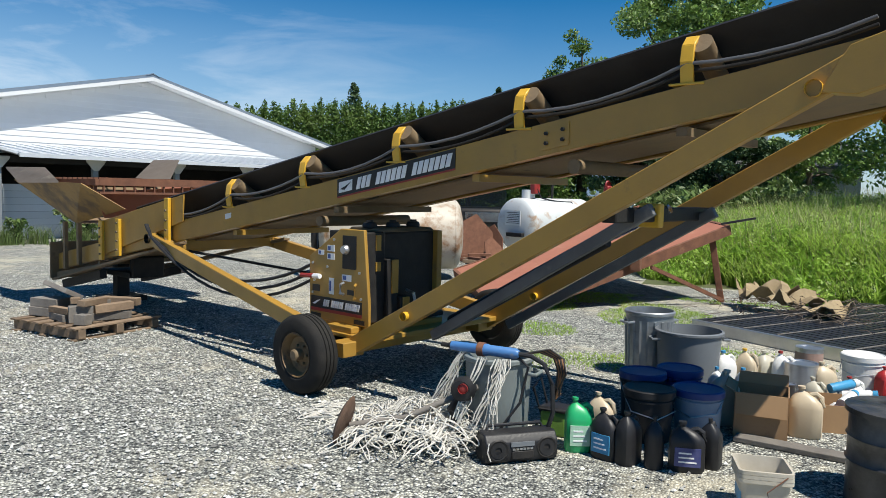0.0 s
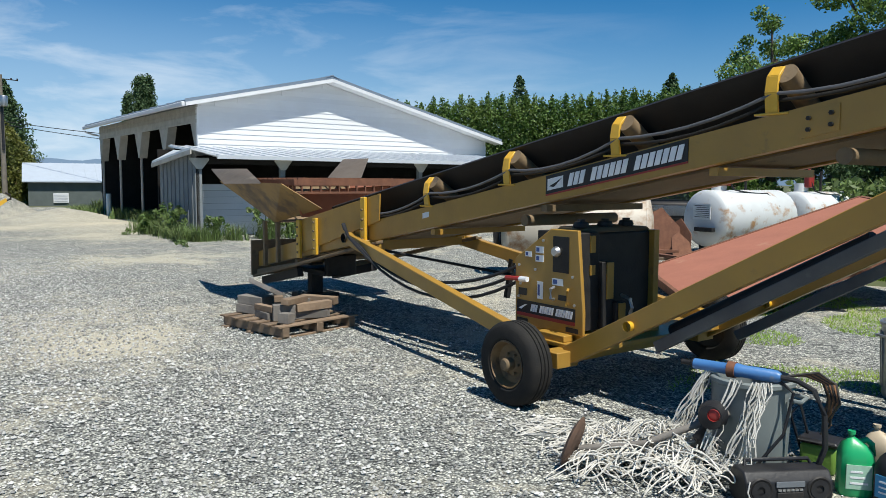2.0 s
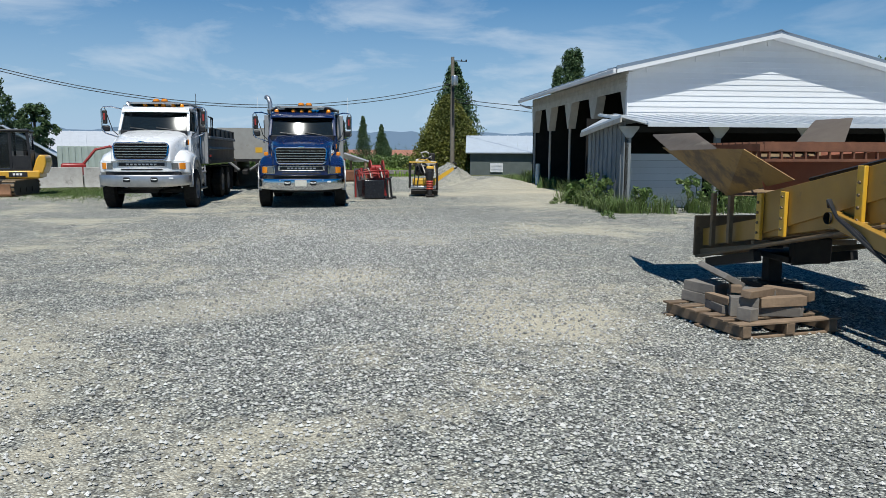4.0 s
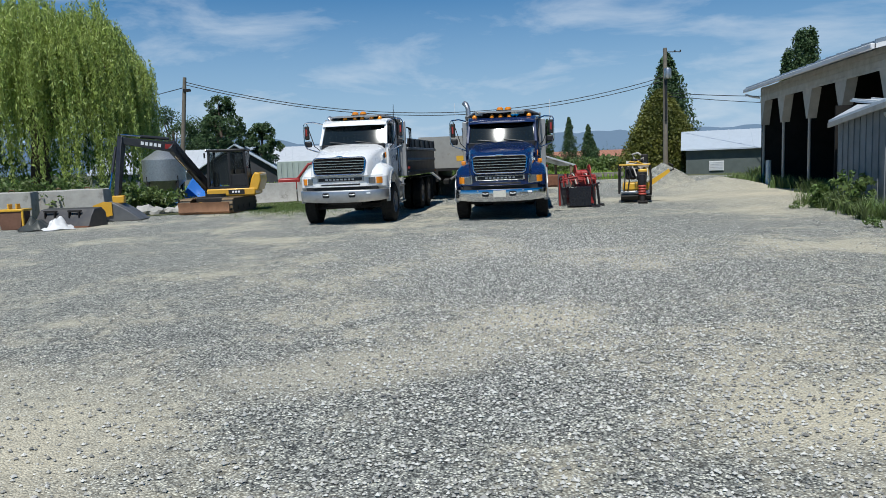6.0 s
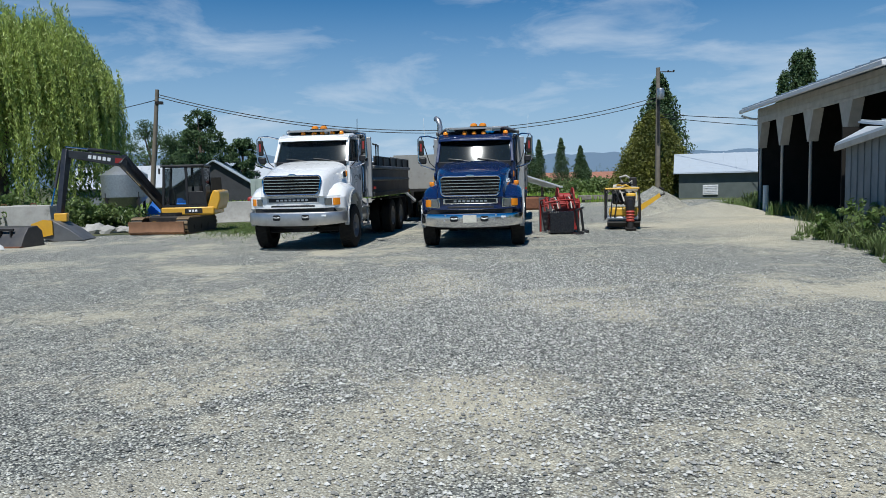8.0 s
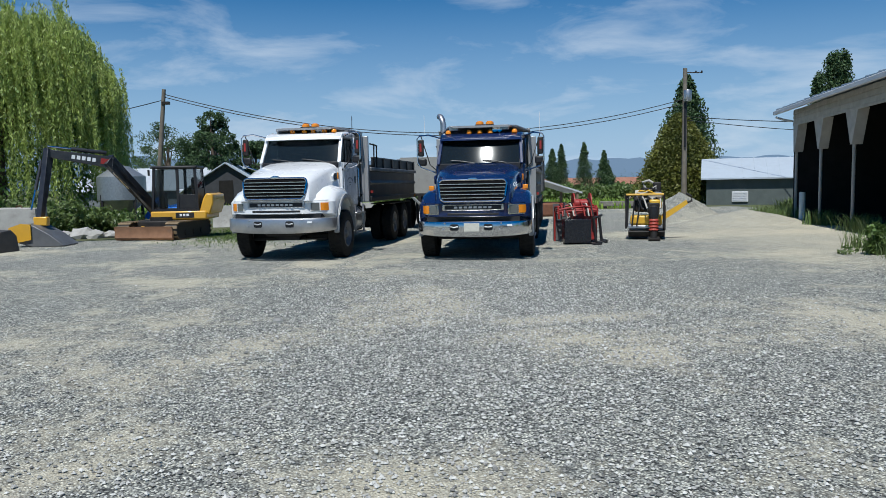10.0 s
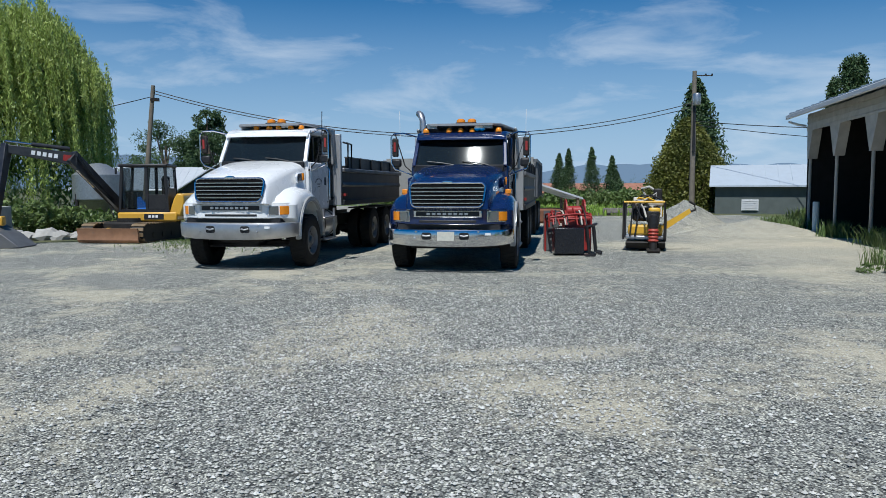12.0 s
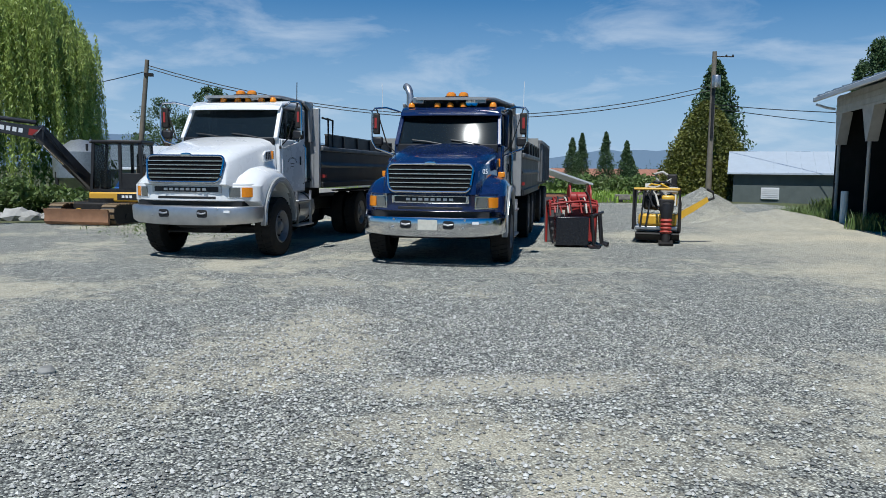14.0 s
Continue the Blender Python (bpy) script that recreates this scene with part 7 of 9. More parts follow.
def rammer(m):
    t = thing("tamping_rammer", "black tamping rammer with red rubber bellows", "rammer", m)
    part("shoe", loft(B(), [[(-0.12, y, 0.06), (0.18, y, 0.0), (0.22, y, 0.05), (-0.1, y, 0.1)] for y in (-0.14, 0.14)], closed=True), DARK, t)
    part("foot_post", tube(B(), [(0, 0, 0.06), (-0.03, 0, 0.28)], 0.085, 16), DARK, t)
    prof = []
    for i in range(9):
        prof.append((0.125 if i % 2 else 0.095, 0.24 + i * 0.038))
    part("bellows", lathe(B(), [(0, 0.26)] + prof + [(0, 0.56)], 20, (-0.04, 0, 0)), mat("red_rubber", (0.38, 0.05, 0.03), 0.6, scale=10), t, "red rubber bellows")
    part("crankcase", lathe(B(), [(0, 0.55), (0.11, 0.55), (0.13, 0.7), (0.1, 0.85), (0, 0.9)], 16, (-0.07, 0, 0)), BLACK, t)
    part("motor", box(B(), (-0.3, -0.14, 0.68), (-0.05, 0.14, 0.95)), DARK, t, bevel=0.03)
    part("handle_frame", tube(B(), [(-0.05, -0.16, 0.8), (-0.45, -0.2, 1.02), (-0.55, 0.0, 1.05), (-0.45, 0.2, 1.02), (-0.05, 0.16, 0.8)], 0.022, 8), CREAM, t)
    part("tank", box(B(), (-0.28, -0.10, 0.90), (-0.06, 0.16, 1.02)), BRIGHT, t, "yellow fuel tank", bevel=0.04)


rammer(pose(-23.85, 12.2, 0, 0, 0, -20))
tb = tagged(part("timber_beam", box(B(), (-0.15, -1.0, 0.12), (0.15, 1.0, 0.38)), GREYWOOD, None, bevel=0.02), "pale squared timber lying on two bearers", "timber")
tb.matrix_basis = pose(-45.1, 20.05, 0, 0, 0, -21)
for y in (-0.7, 0.7):
    q = tagged(part("bearer", box(B(), (-0.25, y - 0.1, 0), (0.25, y + 0.1, 0.12)), DARK, tb, bevel=0.01))


def gravel_heap(name, cx, cy, rx, ry, h, mt, label):
    bm = B()
    bmesh.ops.create_grid(bm, x_segments=60, y_segments=60, size=1.0)
    for v in bm.verts:
        r = math.hypot(v.co.x, v.co.y)
        n = noise.noise(v.co * 2.5) * 0.10 + noise.noise(v.co * 9) * 0.035
        z = max(0.0, 1 - r + n * min(1, 2.5 * (1 - min(r, 1))))
        v.co = Vector((v.co.x * rx, v.co.y * ry, z ** 0.9 * h - 0.01))
    ob = part(name, bm, mt, None)
    ob.matrix_basis = pose(cx, cy, 0, 0, 0, 20)
    tagged(ob, label, "gravel heap")


gravel_heap("gravel_mound", -31.7, 16.8, 1.5, 2.0, 1.06, GRAVEL, "cone-shaped heap of grey gravel below the pole")
gravel_heap("gravel_mound", -30.0, 18.3, 2.0, 2.5, 0.46, GRAVEL, "low spread heap of grey gravel beside the barn")

# white bollard pipe by the far bay
bo = tagged(part("bollard", lathe(B(), [(0, 0), (0.10, 0), (0.10, 0.98), (0.09, 1.0), (0, 1.0)], 20), mat("white_pipe_paint", (0.66, 0.74, 0.72), 0.5, scale=5, stain=(0.45, 0.45, 0.4), stain_scale=4), None), "upright pale painted pipe bollard beside the barn", "bollard")
bo.matrix_basis = pose(-29.6, 20.25, 0)


def utility_shed(m):
    t = long_shed(m, 5.0, 5.2, 1.55, 1.05, "small grey-green shed with a pale ribbed metal roof", mat("grey_green_boards", (0.10, 0.12, 0.115), 0.8, color2=(0.07, 0.085, 0.08), scale=2, amount=0.6, bump=0.1), BLUEROOF, "utility_shed")
    vt = part("louvre_vent", box(B(), (-2.55, -2.2, 0.18), (-2.51, -1.35, 0.78)), SIDING, t)
    for i in range(6):
        part("louvre_slat", box(B(), (-2.58, -2.16, 0.21 + i * 0.095), (-2.552, -1.39, 0.265 + i * 0.095)), SIDING, vt)
    return t


utility_shed(pose(-48.2, 26.9, 0, 0, 0, 151))


# ---- poles and wires ----
POLE = mat("weathered_pole", (0.20, 0.175, 0.14), 0.85, color2=(0.12, 0.105, 0.085), scale=5, amount=0.7, bump=0.3)
pr_ = thing("utility_pole", "grey wooden utility pole with transformer can and wires", "pole", pose(-48.3, 25.5, 0))
part("shaft", tube(B(), [(0, 0, -0.1), (0, 0, 8.0)], 0.17, 14, 0.12), POLE, pr_)
part("transformer", lathe(B(), [(0, 6.05), (0.2, 6.05), (0.22, 6.1), (0.22, 6.65), (0.2, 6.7), (0, 6.75)], 18, (0.34, 0.0, 0)), ALU, pr_, "pale grey transformer can")
part("crossarm", tube(B(), [(0, 0, 7.75), (0.25, 0.95, 7.72)], 0.03, 8), DARK, pr_)
for k in range(2):
    part("insulator", lathe(B(), [(0.05, 0), (0.06, 0.05), (0.03, 0.12), (0, 0.12)], 10, (0.15 + 0.1 * k, 0.6 + 0.32 * k, 7.72)), DARK, pr_)
part("riser_conduit", tube(B(), [(0.16, -0.05, 6.0), (0.17, -0.05, 3.4)], 0.08, 8), BLACK, pr_)
pl = thing("utility_pole", "leaning dark wooden utility pole beyond the willow", "pole", pose(-48.6, -4.6, 0, 0, 0, 0))
part("shaft", tube(B(), [(0, 0, -0.1), (0, 0.68, 6.75)], 0.15, 14, 0.10), POLE, pl)
part("bracket", box(B(), (-0.1, 0.55, 5.95), (0.15, 0.95, 6.1)), DARK, pl)
WIRE = BLACK


def wire(p, q, drop, r=0.022):
    tagged(part("overhead_wire", tube(B(), sag(p, q, drop, 24), r, 5), WIRE, None), "thin black overhead cable", "cable", "overhead cables")


wire((-48.6, -3.95, 6.5), (-48.3, 25.4, 6.2), 2.0)
wire((-48.6, -3.95, 6.35), (-48.3, 25.4, 5.95), 1.95)
wire((-48.6, -3.95, 6.2), (-60, -24, 5.0), 0.6)
wire((-48.3, 25.5, 5.2), (-31.0, 34.0, 3.9), 0.4)
wire((-48.3, 25.5, 5.0), (-60, 60.0, 5.2), 0.6)


# ---- pallet of timber offcuts ----
def build_pallet():
    p = thing("pallet", "weathered wooden pallet on the gravel", "pallet", pose(-5.81, 6.70, 0, 0, 0, -9))
    for y in (-0.42, 0.0, 0.42):
        part("bearer", box(B(), (-0.52, y - 0.04, 0.02), (0.52, y + 0.04, 0.11)), WOOD, p, bevel=0.004)
    for i in range(6):
        x = -0.47 + i * 0.188
        part("deck_board", box(B(), (x - 0.05, -0.5, 0.112), (x + 0.05, 0.5, 0.13)), WOOD, p, bevel=0.003)
    for x in (-0.45, 0.0, 0.45):
        part("bottom_board", box(B(), (x - 0.05, -0.5, 0.0), (x + 0.05, 0.5, 0.018)), WOOD, p, bevel=0.003)
    r = random.Random(11)
    spec = [(-0.36, -0.18, 0.13, 0.34, 0.2, 0.09, 15), (-0.35, -0.17, 0.222, 0.34, 0.2, 0.09, 12), (0.0, -0.3, 0.13, 0.3, 0.09, 0.07, -10), (0.02, -0.3, 0.202, 0.34, 0.08, 0.06, -4),
            (0.25, -0.25, 0.13, 0.22, 0.1, 0.16, 60), (0.3, 0.0, 0.13, 0.42, 0.1, 0.08, 75), (0.34, 0.05, 0.212, 0.4, 0.09, 0.08, 80), (0.05, 0.05, 0.13, 0.5, 0.12, 0.1, 30),
            (-0.05, 0.1, 0.232, 0.36, 0.26, 0.05, 25), (0.15, 0.25, 0.13, 0.5, 0.12, 0.1, -20), (0.15, 0.28, 0.232, 0.42, 0.1, 0.08, 20), (-0.25, 0.3, 0.13, 0.4, 0.1, 0.1, 70),
            (0.28, -0.14, 0.292, 0.36, 0.09, 0.06, 110), (-0.02, -0.12, 0.285, 0.3, 0.09, 0.06, -35), (0.4, -0.33, 0.13, 0.12, 0.12, 0.1, 20)]
    for x, y, z, l, w, h, a in spec:
        o = tagged(part("timber_offcut", beam(B(), (-l / 2, 0, h / 2), (l / 2, 0, h / 2), w, h), GREYWOOD if r.random() < 0.5 else WOOD, None, bevel=0.004), "short sawn timber offcut on the pallet", "timber", "timber offcuts")
        o.matrix_basis = pose(-5.81, 6.70, 0, 0, 0, -9) @ pose(x, y, z + 0.003, r.uniform(-3, 3), r.uniform(-2, 2), a)
    o = tagged(part("timber_offcut", beam(B(), (-0.24, 0, 0), (0.24, 0, 0), 0.05, 0.2), GREYWOOD, None, bevel=0.004), "wide grey plank offcut leaning on the pile", "timber", "timber offcuts")
    o.matrix_basis = pose(-5.81, 6.70, 0, 0, 0, -9) @ pose(-0.22, -0.12, 0.40, 62, 6, -8)


build_pallet()

# ---- bins, jugs and clutter beside the conveyor ----
GREYBIN = mat("grey_plastic_bin", (0.16, 0.175, 0.19), 0.5, color2=(0.12, 0.13, 0.14), scale=4, amount=0.5, bump=0.05, stain=(0.24, 0.24, 0.23), stain_scale=4, stain_at=0.64)
DULLBIN = mat("dull_grey_green_bin", (0.19, 0.22, 0.215), 0.5, color2=(0.14, 0.15, 0.15), scale=5, amount=0.5, bump=0.06, stain=(0.3, 0.31, 0.3), stain_scale=5, stain_at=0.62)


def ribbed_can(m, r, h, mt, label, ribs=0, lid=False, handles=True, name="dustbin", wall=0.008, fill=None):
    t = thing(name, label, "bin", m)
    prof = [(0, 0.0), (r * 0.86, 0.0), (r * 0.88, 0.02), (r * 0.97, h * 0.93), (r * 1.0, h * 0.935), (r * 1.04, h * 0.95), (r * 1.04, h * 0.985), (r * 0.99, h), (r * 0.965, h), (r * 0.95, h * 0.92), (r * 0.84, 0.03), (0, 0.03)]
    part("shell", lathe(B(), prof, 40), mt, t)
    for i in range(ribs):
        a = 2 * math.pi * i / ribs
        part("rib", beam(B(), (math.cos(a) * r * 0.885, math.sin(a) * r * 0.885, h * 0.12), (math.cos(a) * r * 0.972, math.sin(a) * r * 0.972, h * 0.86), 0.018, 0.014), mt, t)
    if handles:
        for a in (0.4, 0.4 + math.pi):
            c, s = math.cos(a), math.sin(a)
            part("handle", tube(B(), [(c * r * 0.98 - s * 0.06, s * r * 0.98 + c * 0.06, h * 0.84), (c * (r + 0.05) - s * 0.05, s * (r + 0.05) + c * 0.05, h * 0.83), (c * (r + 0.05) + s * 0.05, s * (r + 0.05) - c * 0.05, h * 0.83), (c * r * 0.98 + s * 0.06, s * r * 0.98 - c * 0.06, h * 0.84)], 0.011, 8), mt, t)
    if fill:
        part("contents", lathe(B(), [(0, h * 0.75), (r * 0.6, h * 0.74), (r * 0.9, h * 0.70)], 24), fill, t, "dark rubbish inside")
    return t


ribbed_can(pose(-0.25, 7.25, 0, 0, 0, 20), 0.2, 0.55, GALV, "ribbed galvanised steel dustbin standing on the gravel", 20, fill=DARK)
ribbed_can(pose(0.08, 7.02, 0), 0.255, 0.45, GREYBIN, "open grey plastic bin beside the dustbin", 0, fill=GREYBIN)
ribbed_can(pose(-0.93, 5.10, 0, 0, 0, -30), 0.205, 0.53, DULLBIN, "scuffed grey plastic bin draped with white cord", 0, fill=DARK)

# tool lying on the rim
tl = thing("power_tool", "blue pneumatic tool lying across the bin rim", "tool", pose(-0.97, 5.0, 0.53, 0, 0, -8))
BLUETOOL = mat("blue_tool_paint", (0.07, 0.20, 0.45), 0.4, scale=9, stain=(0.2, 0.2, 0.2), stain_scale=9, stain_at=0.62)
part("barrel", lathe(B(), [(0, -0.24), (0.028, -0.24), (0.03, -0.05), (0.036, -0.04), (0.036, 0.0), (0.032, 0.01), (0.032, 0.18), (0.02, 0.2), (0, 0.2)], 20, (0, 0, 0.035), "x"), BLUETOOL, tl)
part("collar", lathe(B(), [(0.042, -0.06), (0.042, -0.02), (0.03, -0.02)], 20, (0, 0, 0.035), "x"), RUST, tl)
part("chuck", lathe(B(), [(0, -0.31), (0.014, -0.31), (0.014, -0.26), (0.024, -0.25), (0.024, -0.24)], 14, (0, 0, 0.035), "x"), DARK, tl)
part("hose", tube(B(), [(0.19, 0, 0.035), (0.27, 0.01, 0.03), (0.35, 0.02, -0.01), (0.40, 0.02, -0.12), (0.41, 0.02, -0.28), (0.38, 0.02, -0.38)], 0.014, 8), BLACK, tl)
for k in range(7):
    c = (0.26, 0.13, 0.06) if k % 2 else (0.04, 0.035, 0.03)
    cm = mat("cable_sheath_%d" % k, c, 0.5, scale=12)
    o = tagged(part("cable", tube(B(), [(-0.76, 5.08, 0.55), (-0.68 + 0.01 * k, 5.1, 0.56 + 0.004 * k), (-0.60 + 0.01 * k, 5.12, 0.53), (-0.575 + 0.01 * k, 5.13 - 0.01 * k, 0.45), (-0.585 + 0.012 * (k % 3), 5.14, 0.37 - 0.03 * (k % 4)), (-0.60 + 0.015 * (k % 4), 5.14, 0.26 + 0.02 * k)], 0.006, 6), cm, None), "frayed brown cable hanging over the bin rim", "cable", "cables over the bin")
o = tagged(part("cable", tube(B(), [(-0.78, 4.98, 0.545), (-0.71, 4.95, 0.5), (-0.74, 4.90, 0.3), (-0.86, 4.86, 0.12), (-0.9, 4.85, 0.02)], 0.008, 6), BLACK, None), "black cable hanging down the bin side", "cable")

# heap of white cord
CORD = mat("white_cord", (0.66, 0.64, 0.58), 0.75, color2=(0.42, 0.39, 0.33), scale=14, amount=0.6, bump=0.3, bump_scale=300, rand=0.15)
rc = random.Random(5)


def cord_height(x, y):
    d = math.hypot((x + 1.3) * 0.8, (y - 4.86) * 1.3)
    return max(0.012, 0.26 * (1 - d / 0.75))


heap = thing("cord_heap", "tangled heap of white cord loops on the gravel", "cord", pose(-1.2, 4.85, 0))
for i in range(170):
    s = rc.random() ** 0.7
    a = rc.uniform(0, 6.28)
    cx, cy = -1.42 + math.cos(a) * 0.46 * s, 4.84 + math.sin(a) * 0.34 * s
    if i < 22:
        cx, cy = -1.95 + rc.uniform(-0.25, 0.35), 5.15 + rc.uniform(-0.15, 0.2)
    l, w, rz = rc.uniform(0.07, 0.22), rc.uniform(0.025, 0.09), rc.uniform(0, 6.28)
    ph, k1, k2, lift = rc.uniform(0, 6.28), rc.uniform(0.1, 0.35), rc.uniform(-0.3, 0.3), rc.uniform(0.45, 1.05)
    pts, n = [], 34
    for k in range(n):
        u = k / (n - 1) * 2 * math.pi * 1.35
        x, y = l * math.cos(u) * (1 + k2 * math.sin(1.7 * u + ph)), w * math.sin(u * 1.1 + ph) + l * k1 * math.sin(0.5 * u)
        X, Y = cx + x * math.cos(rz) - y * math.sin(rz), cy + x * math.sin(rz) + y * math.cos(rz)
        pts.append((X + 1.2, Y - 4.85, max(0.006, cord_height(X, Y) * lift * (1 + 0.15 * math.sin(3 * u + ph)))))
    part("cord_loop", tube(B(), pts, rc.uniform(0.0028, 0.0045), 5), CORD, heap)
for i in range(20):
    a0 = rc.choice((-2.75, -1.75, -1.25)) + rc.uniform(-0.16, 0.16)
    c, s_ = math.cos(a0), math.sin(a0)
    R = 0.222
    pts = [(-0.93 + c * R * 0.75, 5.10 + s_ * R * 0.75, 0.49), (-0.93 + c * R * 1.03, 5.10 + s_ * R * 1.03, 0.542)]
    n, fall, side = 9, rc.uniform(0.3, 0.6), rc.uniform(-0.22, -0.04)
    for k in range(1, n):
        f = k / n
        pts.append((-0.93 + c * (R + 0.015 + 0.05 * f) + side * f + 0.012 * math.sin(f * 9 + i), 5.10 + s_ * (R + 0.015 + 0.06 * f) - 0.06 * f, 0.53 - f * fall * 0.88))
    back = [(x + rc.uniform(0.012, 0.03), y, z + 0.004) for x, y, z in pts[::-1]]
    part("hanging_cord", tube(B(), [(x + 1.2, y - 4.85, max(z, 0.01)) for x, y, z in pts + back], rc.uniform(0.003, 0.0042), 5), CORD, heap)

# rusty grubbing tool leaning on the bin
hoe = thing("grubbing_hoe", "rusty broad-bladed hoe leaning against the bin", "tool", pose(-1.72, 4.62, 0))
bm = lathe(B(), [(0, -0.02), (0.12, -0.018), (0.15, 0.0), (0.12, 0.018), (0, 0.02)], 28, (0, 0, 0.15), "x")
for v in bm.verts:
    v.co.y *= 0.6
    v.co.x += v.co.z * 0.35 - 0.05
part("blade", bm, mat("rusty_hoe_blade", (0.15, 0.09, 0.06), 0.8, scale=10, amount=0.6, bump=0.3), hoe, "rust-brown rounded blade")
part("shaft", tube(B(), [(0.03, 0.02, 0.12), (0.35, 0.12, 0.18), (0.72, 0.3, 0.36)], 0.018, 10), GREYWOOD, hoe, "grey wooden shaft")
part("motor_head", lathe(B(), [(0, -0.07), (0.06, -0.06), (0.075, 0), (0.06, 0.06), (0, 0.07)], 16, (0.66, 0.22, 0.36), "y"), BLACK, hoe)
part("trigger_guard", tube(B(), [(0.66, 0.2, 0.38), (0.6, 0.18, 0.24), (0.62, 0.16, 0.17)], 0.03, 8), BLACK, hoe)
part("red_trim", lathe(B(), [(0.03, -0.082), (0.03, -0.072), (0, -0.082)], 12, (0.68, 0.22, 0.38), "y"), REDP, hoe)

# portable radio
rd = thing("portable_radio", "dusty black portable stereo radio on the gravel", "radio", pose(-0.735, 4.83, 0, 0, 0, 38))
part("case", loft(B(), [[(x, y, z) for y, z in ((-0.075, 0.012), (-0.09, 0.05), (-0.085, 0.12), (-0.05, 0.165), (0.05, 0.165), (0.085, 0.12), (0.085, 0.02), (0.05, 0.0), (-0.05, 0.0))] for x in (-0.215, -0.2, 0.2, 0.215)], closed=True), BLACK, rd, bevel=0.008)
for x in (-0.145, 0.145):
    sp = part("speaker", lathe(B(), [(0, -0.088), (0.04, -0.088), (0.055, -0.094), (0.062, -0.088)], 28, (x, 0, 0.085), "y"), DARK, rd, "round speaker grille")
    part("speaker_cone", lathe(B(), [(0.02, -0.0945), (0.045, -0.0945), (0.045, -0.093)], 24, (x, 0, 0.085), "y"), BLACK, sp)
part("cassette_door", box(B(), (-0.065, -0.096, 0.03), (0.065, -0.088, 0.075)), DARK, rd, bevel=0.004)
part("dial_strip", box(B(), (-0.07, -0.094, 0.10), (0.07, -0.087, 0.125)), GREYBIN, rd)
for i in range(6):
    part("button", box(B(), (-0.062 + i * 0.021, -0.098, 0.082), (-0.046 + i * 0.021, -0.09, 0.092)), ALU, rd)
part("handle", tube(B(), [(-0.17, 0.03, 0.16), (-0.16, 0.045, 0.185), (0.16, 0.045, 0.185), (0.17, 0.03, 0.16)], 0.01, 8), BLACK, rd)
part("cord_on_side", tube(B(), [(-0.2, -0.09, 0.13), (-0.21, -0.095, 0.08), (-0.19, -0.095, 0.03)], 0.004, 6), CORD, rd)

# small case with green front behind the radio
gc = thing("tool_case", "small black and green tool case with strap", "case", pose(-0.63, 5.36, 0, 0, 0, -10))
part("body", box(B(), (-0.08, -0.06, 0), (0.1, 0.08, 0.15)), mat("lime_green_plastic", (0.16, 0.30, 0.05), 0.5, scale=8), gc, bevel=0.02)
part("flap", box(B(), (-0.09, -0.07, 0.15), (0.11, 0.09, 0.18)), BLACK, gc, bevel=0.015)
part("strap", tube(B(), [(-0.09, 0, 0.1), (-0.14, -0.03, 0.28), (-0.1, 0.0, 0.34), (-0.06, 0.02, 0.17)], 0.008, 6), BLACK, gc)


def jug(x, y, mt, w, d, h, label, rz=0.0, cap=None, panel=None, group="jugs and bottles by the bins", round_=False, lying=False):
    """A handled jug: shouldered body, neck, cap, grip and a label."""
    t = thing("jug", label, "jug", pose(x, y, 0, 0, 0, rz) if not lying else pose(x, y, w / 2 + 0.01, 90, 0, rz), group)
    hw, hd = w / 2, d / 2
    secs = []
    for z, k in ((0.0, 0.9), (0.015, 1.0), (h * 0.58, 1.0), (h * 0.68, 0.93), (h * 0.80, 0.66), (h * 0.88, 0.30), (h * 0.90, 0.17), (h * 0.95, 0.17)):
        n = 20
        e = 2.0 if round_ or k < 0.5 else 4.0
        ring = []
        for i in range(n):
            a = 2 * math.pi * i / n
            c, s = math.cos(a), math.sin(a)
            f = (abs(c) ** e + abs(s) ** e) ** (-1 / e)
            shift = 0.0 if round_ else (1 - k) * hw * 0.35
            ring.append((c * f * hw * k - shift, s * f * hd * max(k, 0.17), z))
        secs.append(ring)
    body = part("body", loft(B(), secs, closed=True), mt, t)
    r = hw * 0.2
    part("cap", lathe(B(), [(r, h * 0.945), (r * 1.15, h * 0.95), (r * 1.15, h), (0, h)], 14, (0 if round_ else -hw * 0.29, 0, 0)), cap or mt, t)
    if not round_:
        part("grip", tube(B(), [(hw * 0.2, 0, h * 0.83), (hw * 0.55, 0, h * 0.87), (hw * 0.86, 0, h * 0.80), (hw * 0.95, 0, h * 0.62)], hd * 0.24, 8), mt, t)
    if panel:
        part("label", box(B(), (-hw * 0.72, -hd - 0.003, h * 0.14), (hw * 0.72, -hd + 0.004, h * 0.52)), panel, t)
        for i in range(3):
            part("print_bar", box(B(), (-hw * 0.5, -hd - 0.005, h * (0.22 + i * 0.09)), (hw * (0.5 - 0.15 * i), -hd - 0.0025, h * (0.25 + i * 0.09))), WHITEP, t)
    return t


GREENP = mat("green_plastic", (0.02, 0.36, 0.13), 0.35, color2=(0.02, 0.3, 0.1), scale=8, bump=0.02)
MILKY = mat("milky_plastic", (0.60, 0.57, 0.47), 0.45, color2=(0.5, 0.46, 0.34), scale=5, amount=0.6, bump=0.03, trans=0.2)
BEIGE = mat("beige_plastic", (0.52, 0.43, 0.30), 0.45, color2=(0.42, 0.34, 0.24), scale=6, amount=0.4, bump=0.03)
WHITEPL = mat("white_plastic", (0.72, 0.72, 0.70), 0.4, color2=(0.6, 0.59, 0.55), scale=6, amount=0.4, bump=0.02)
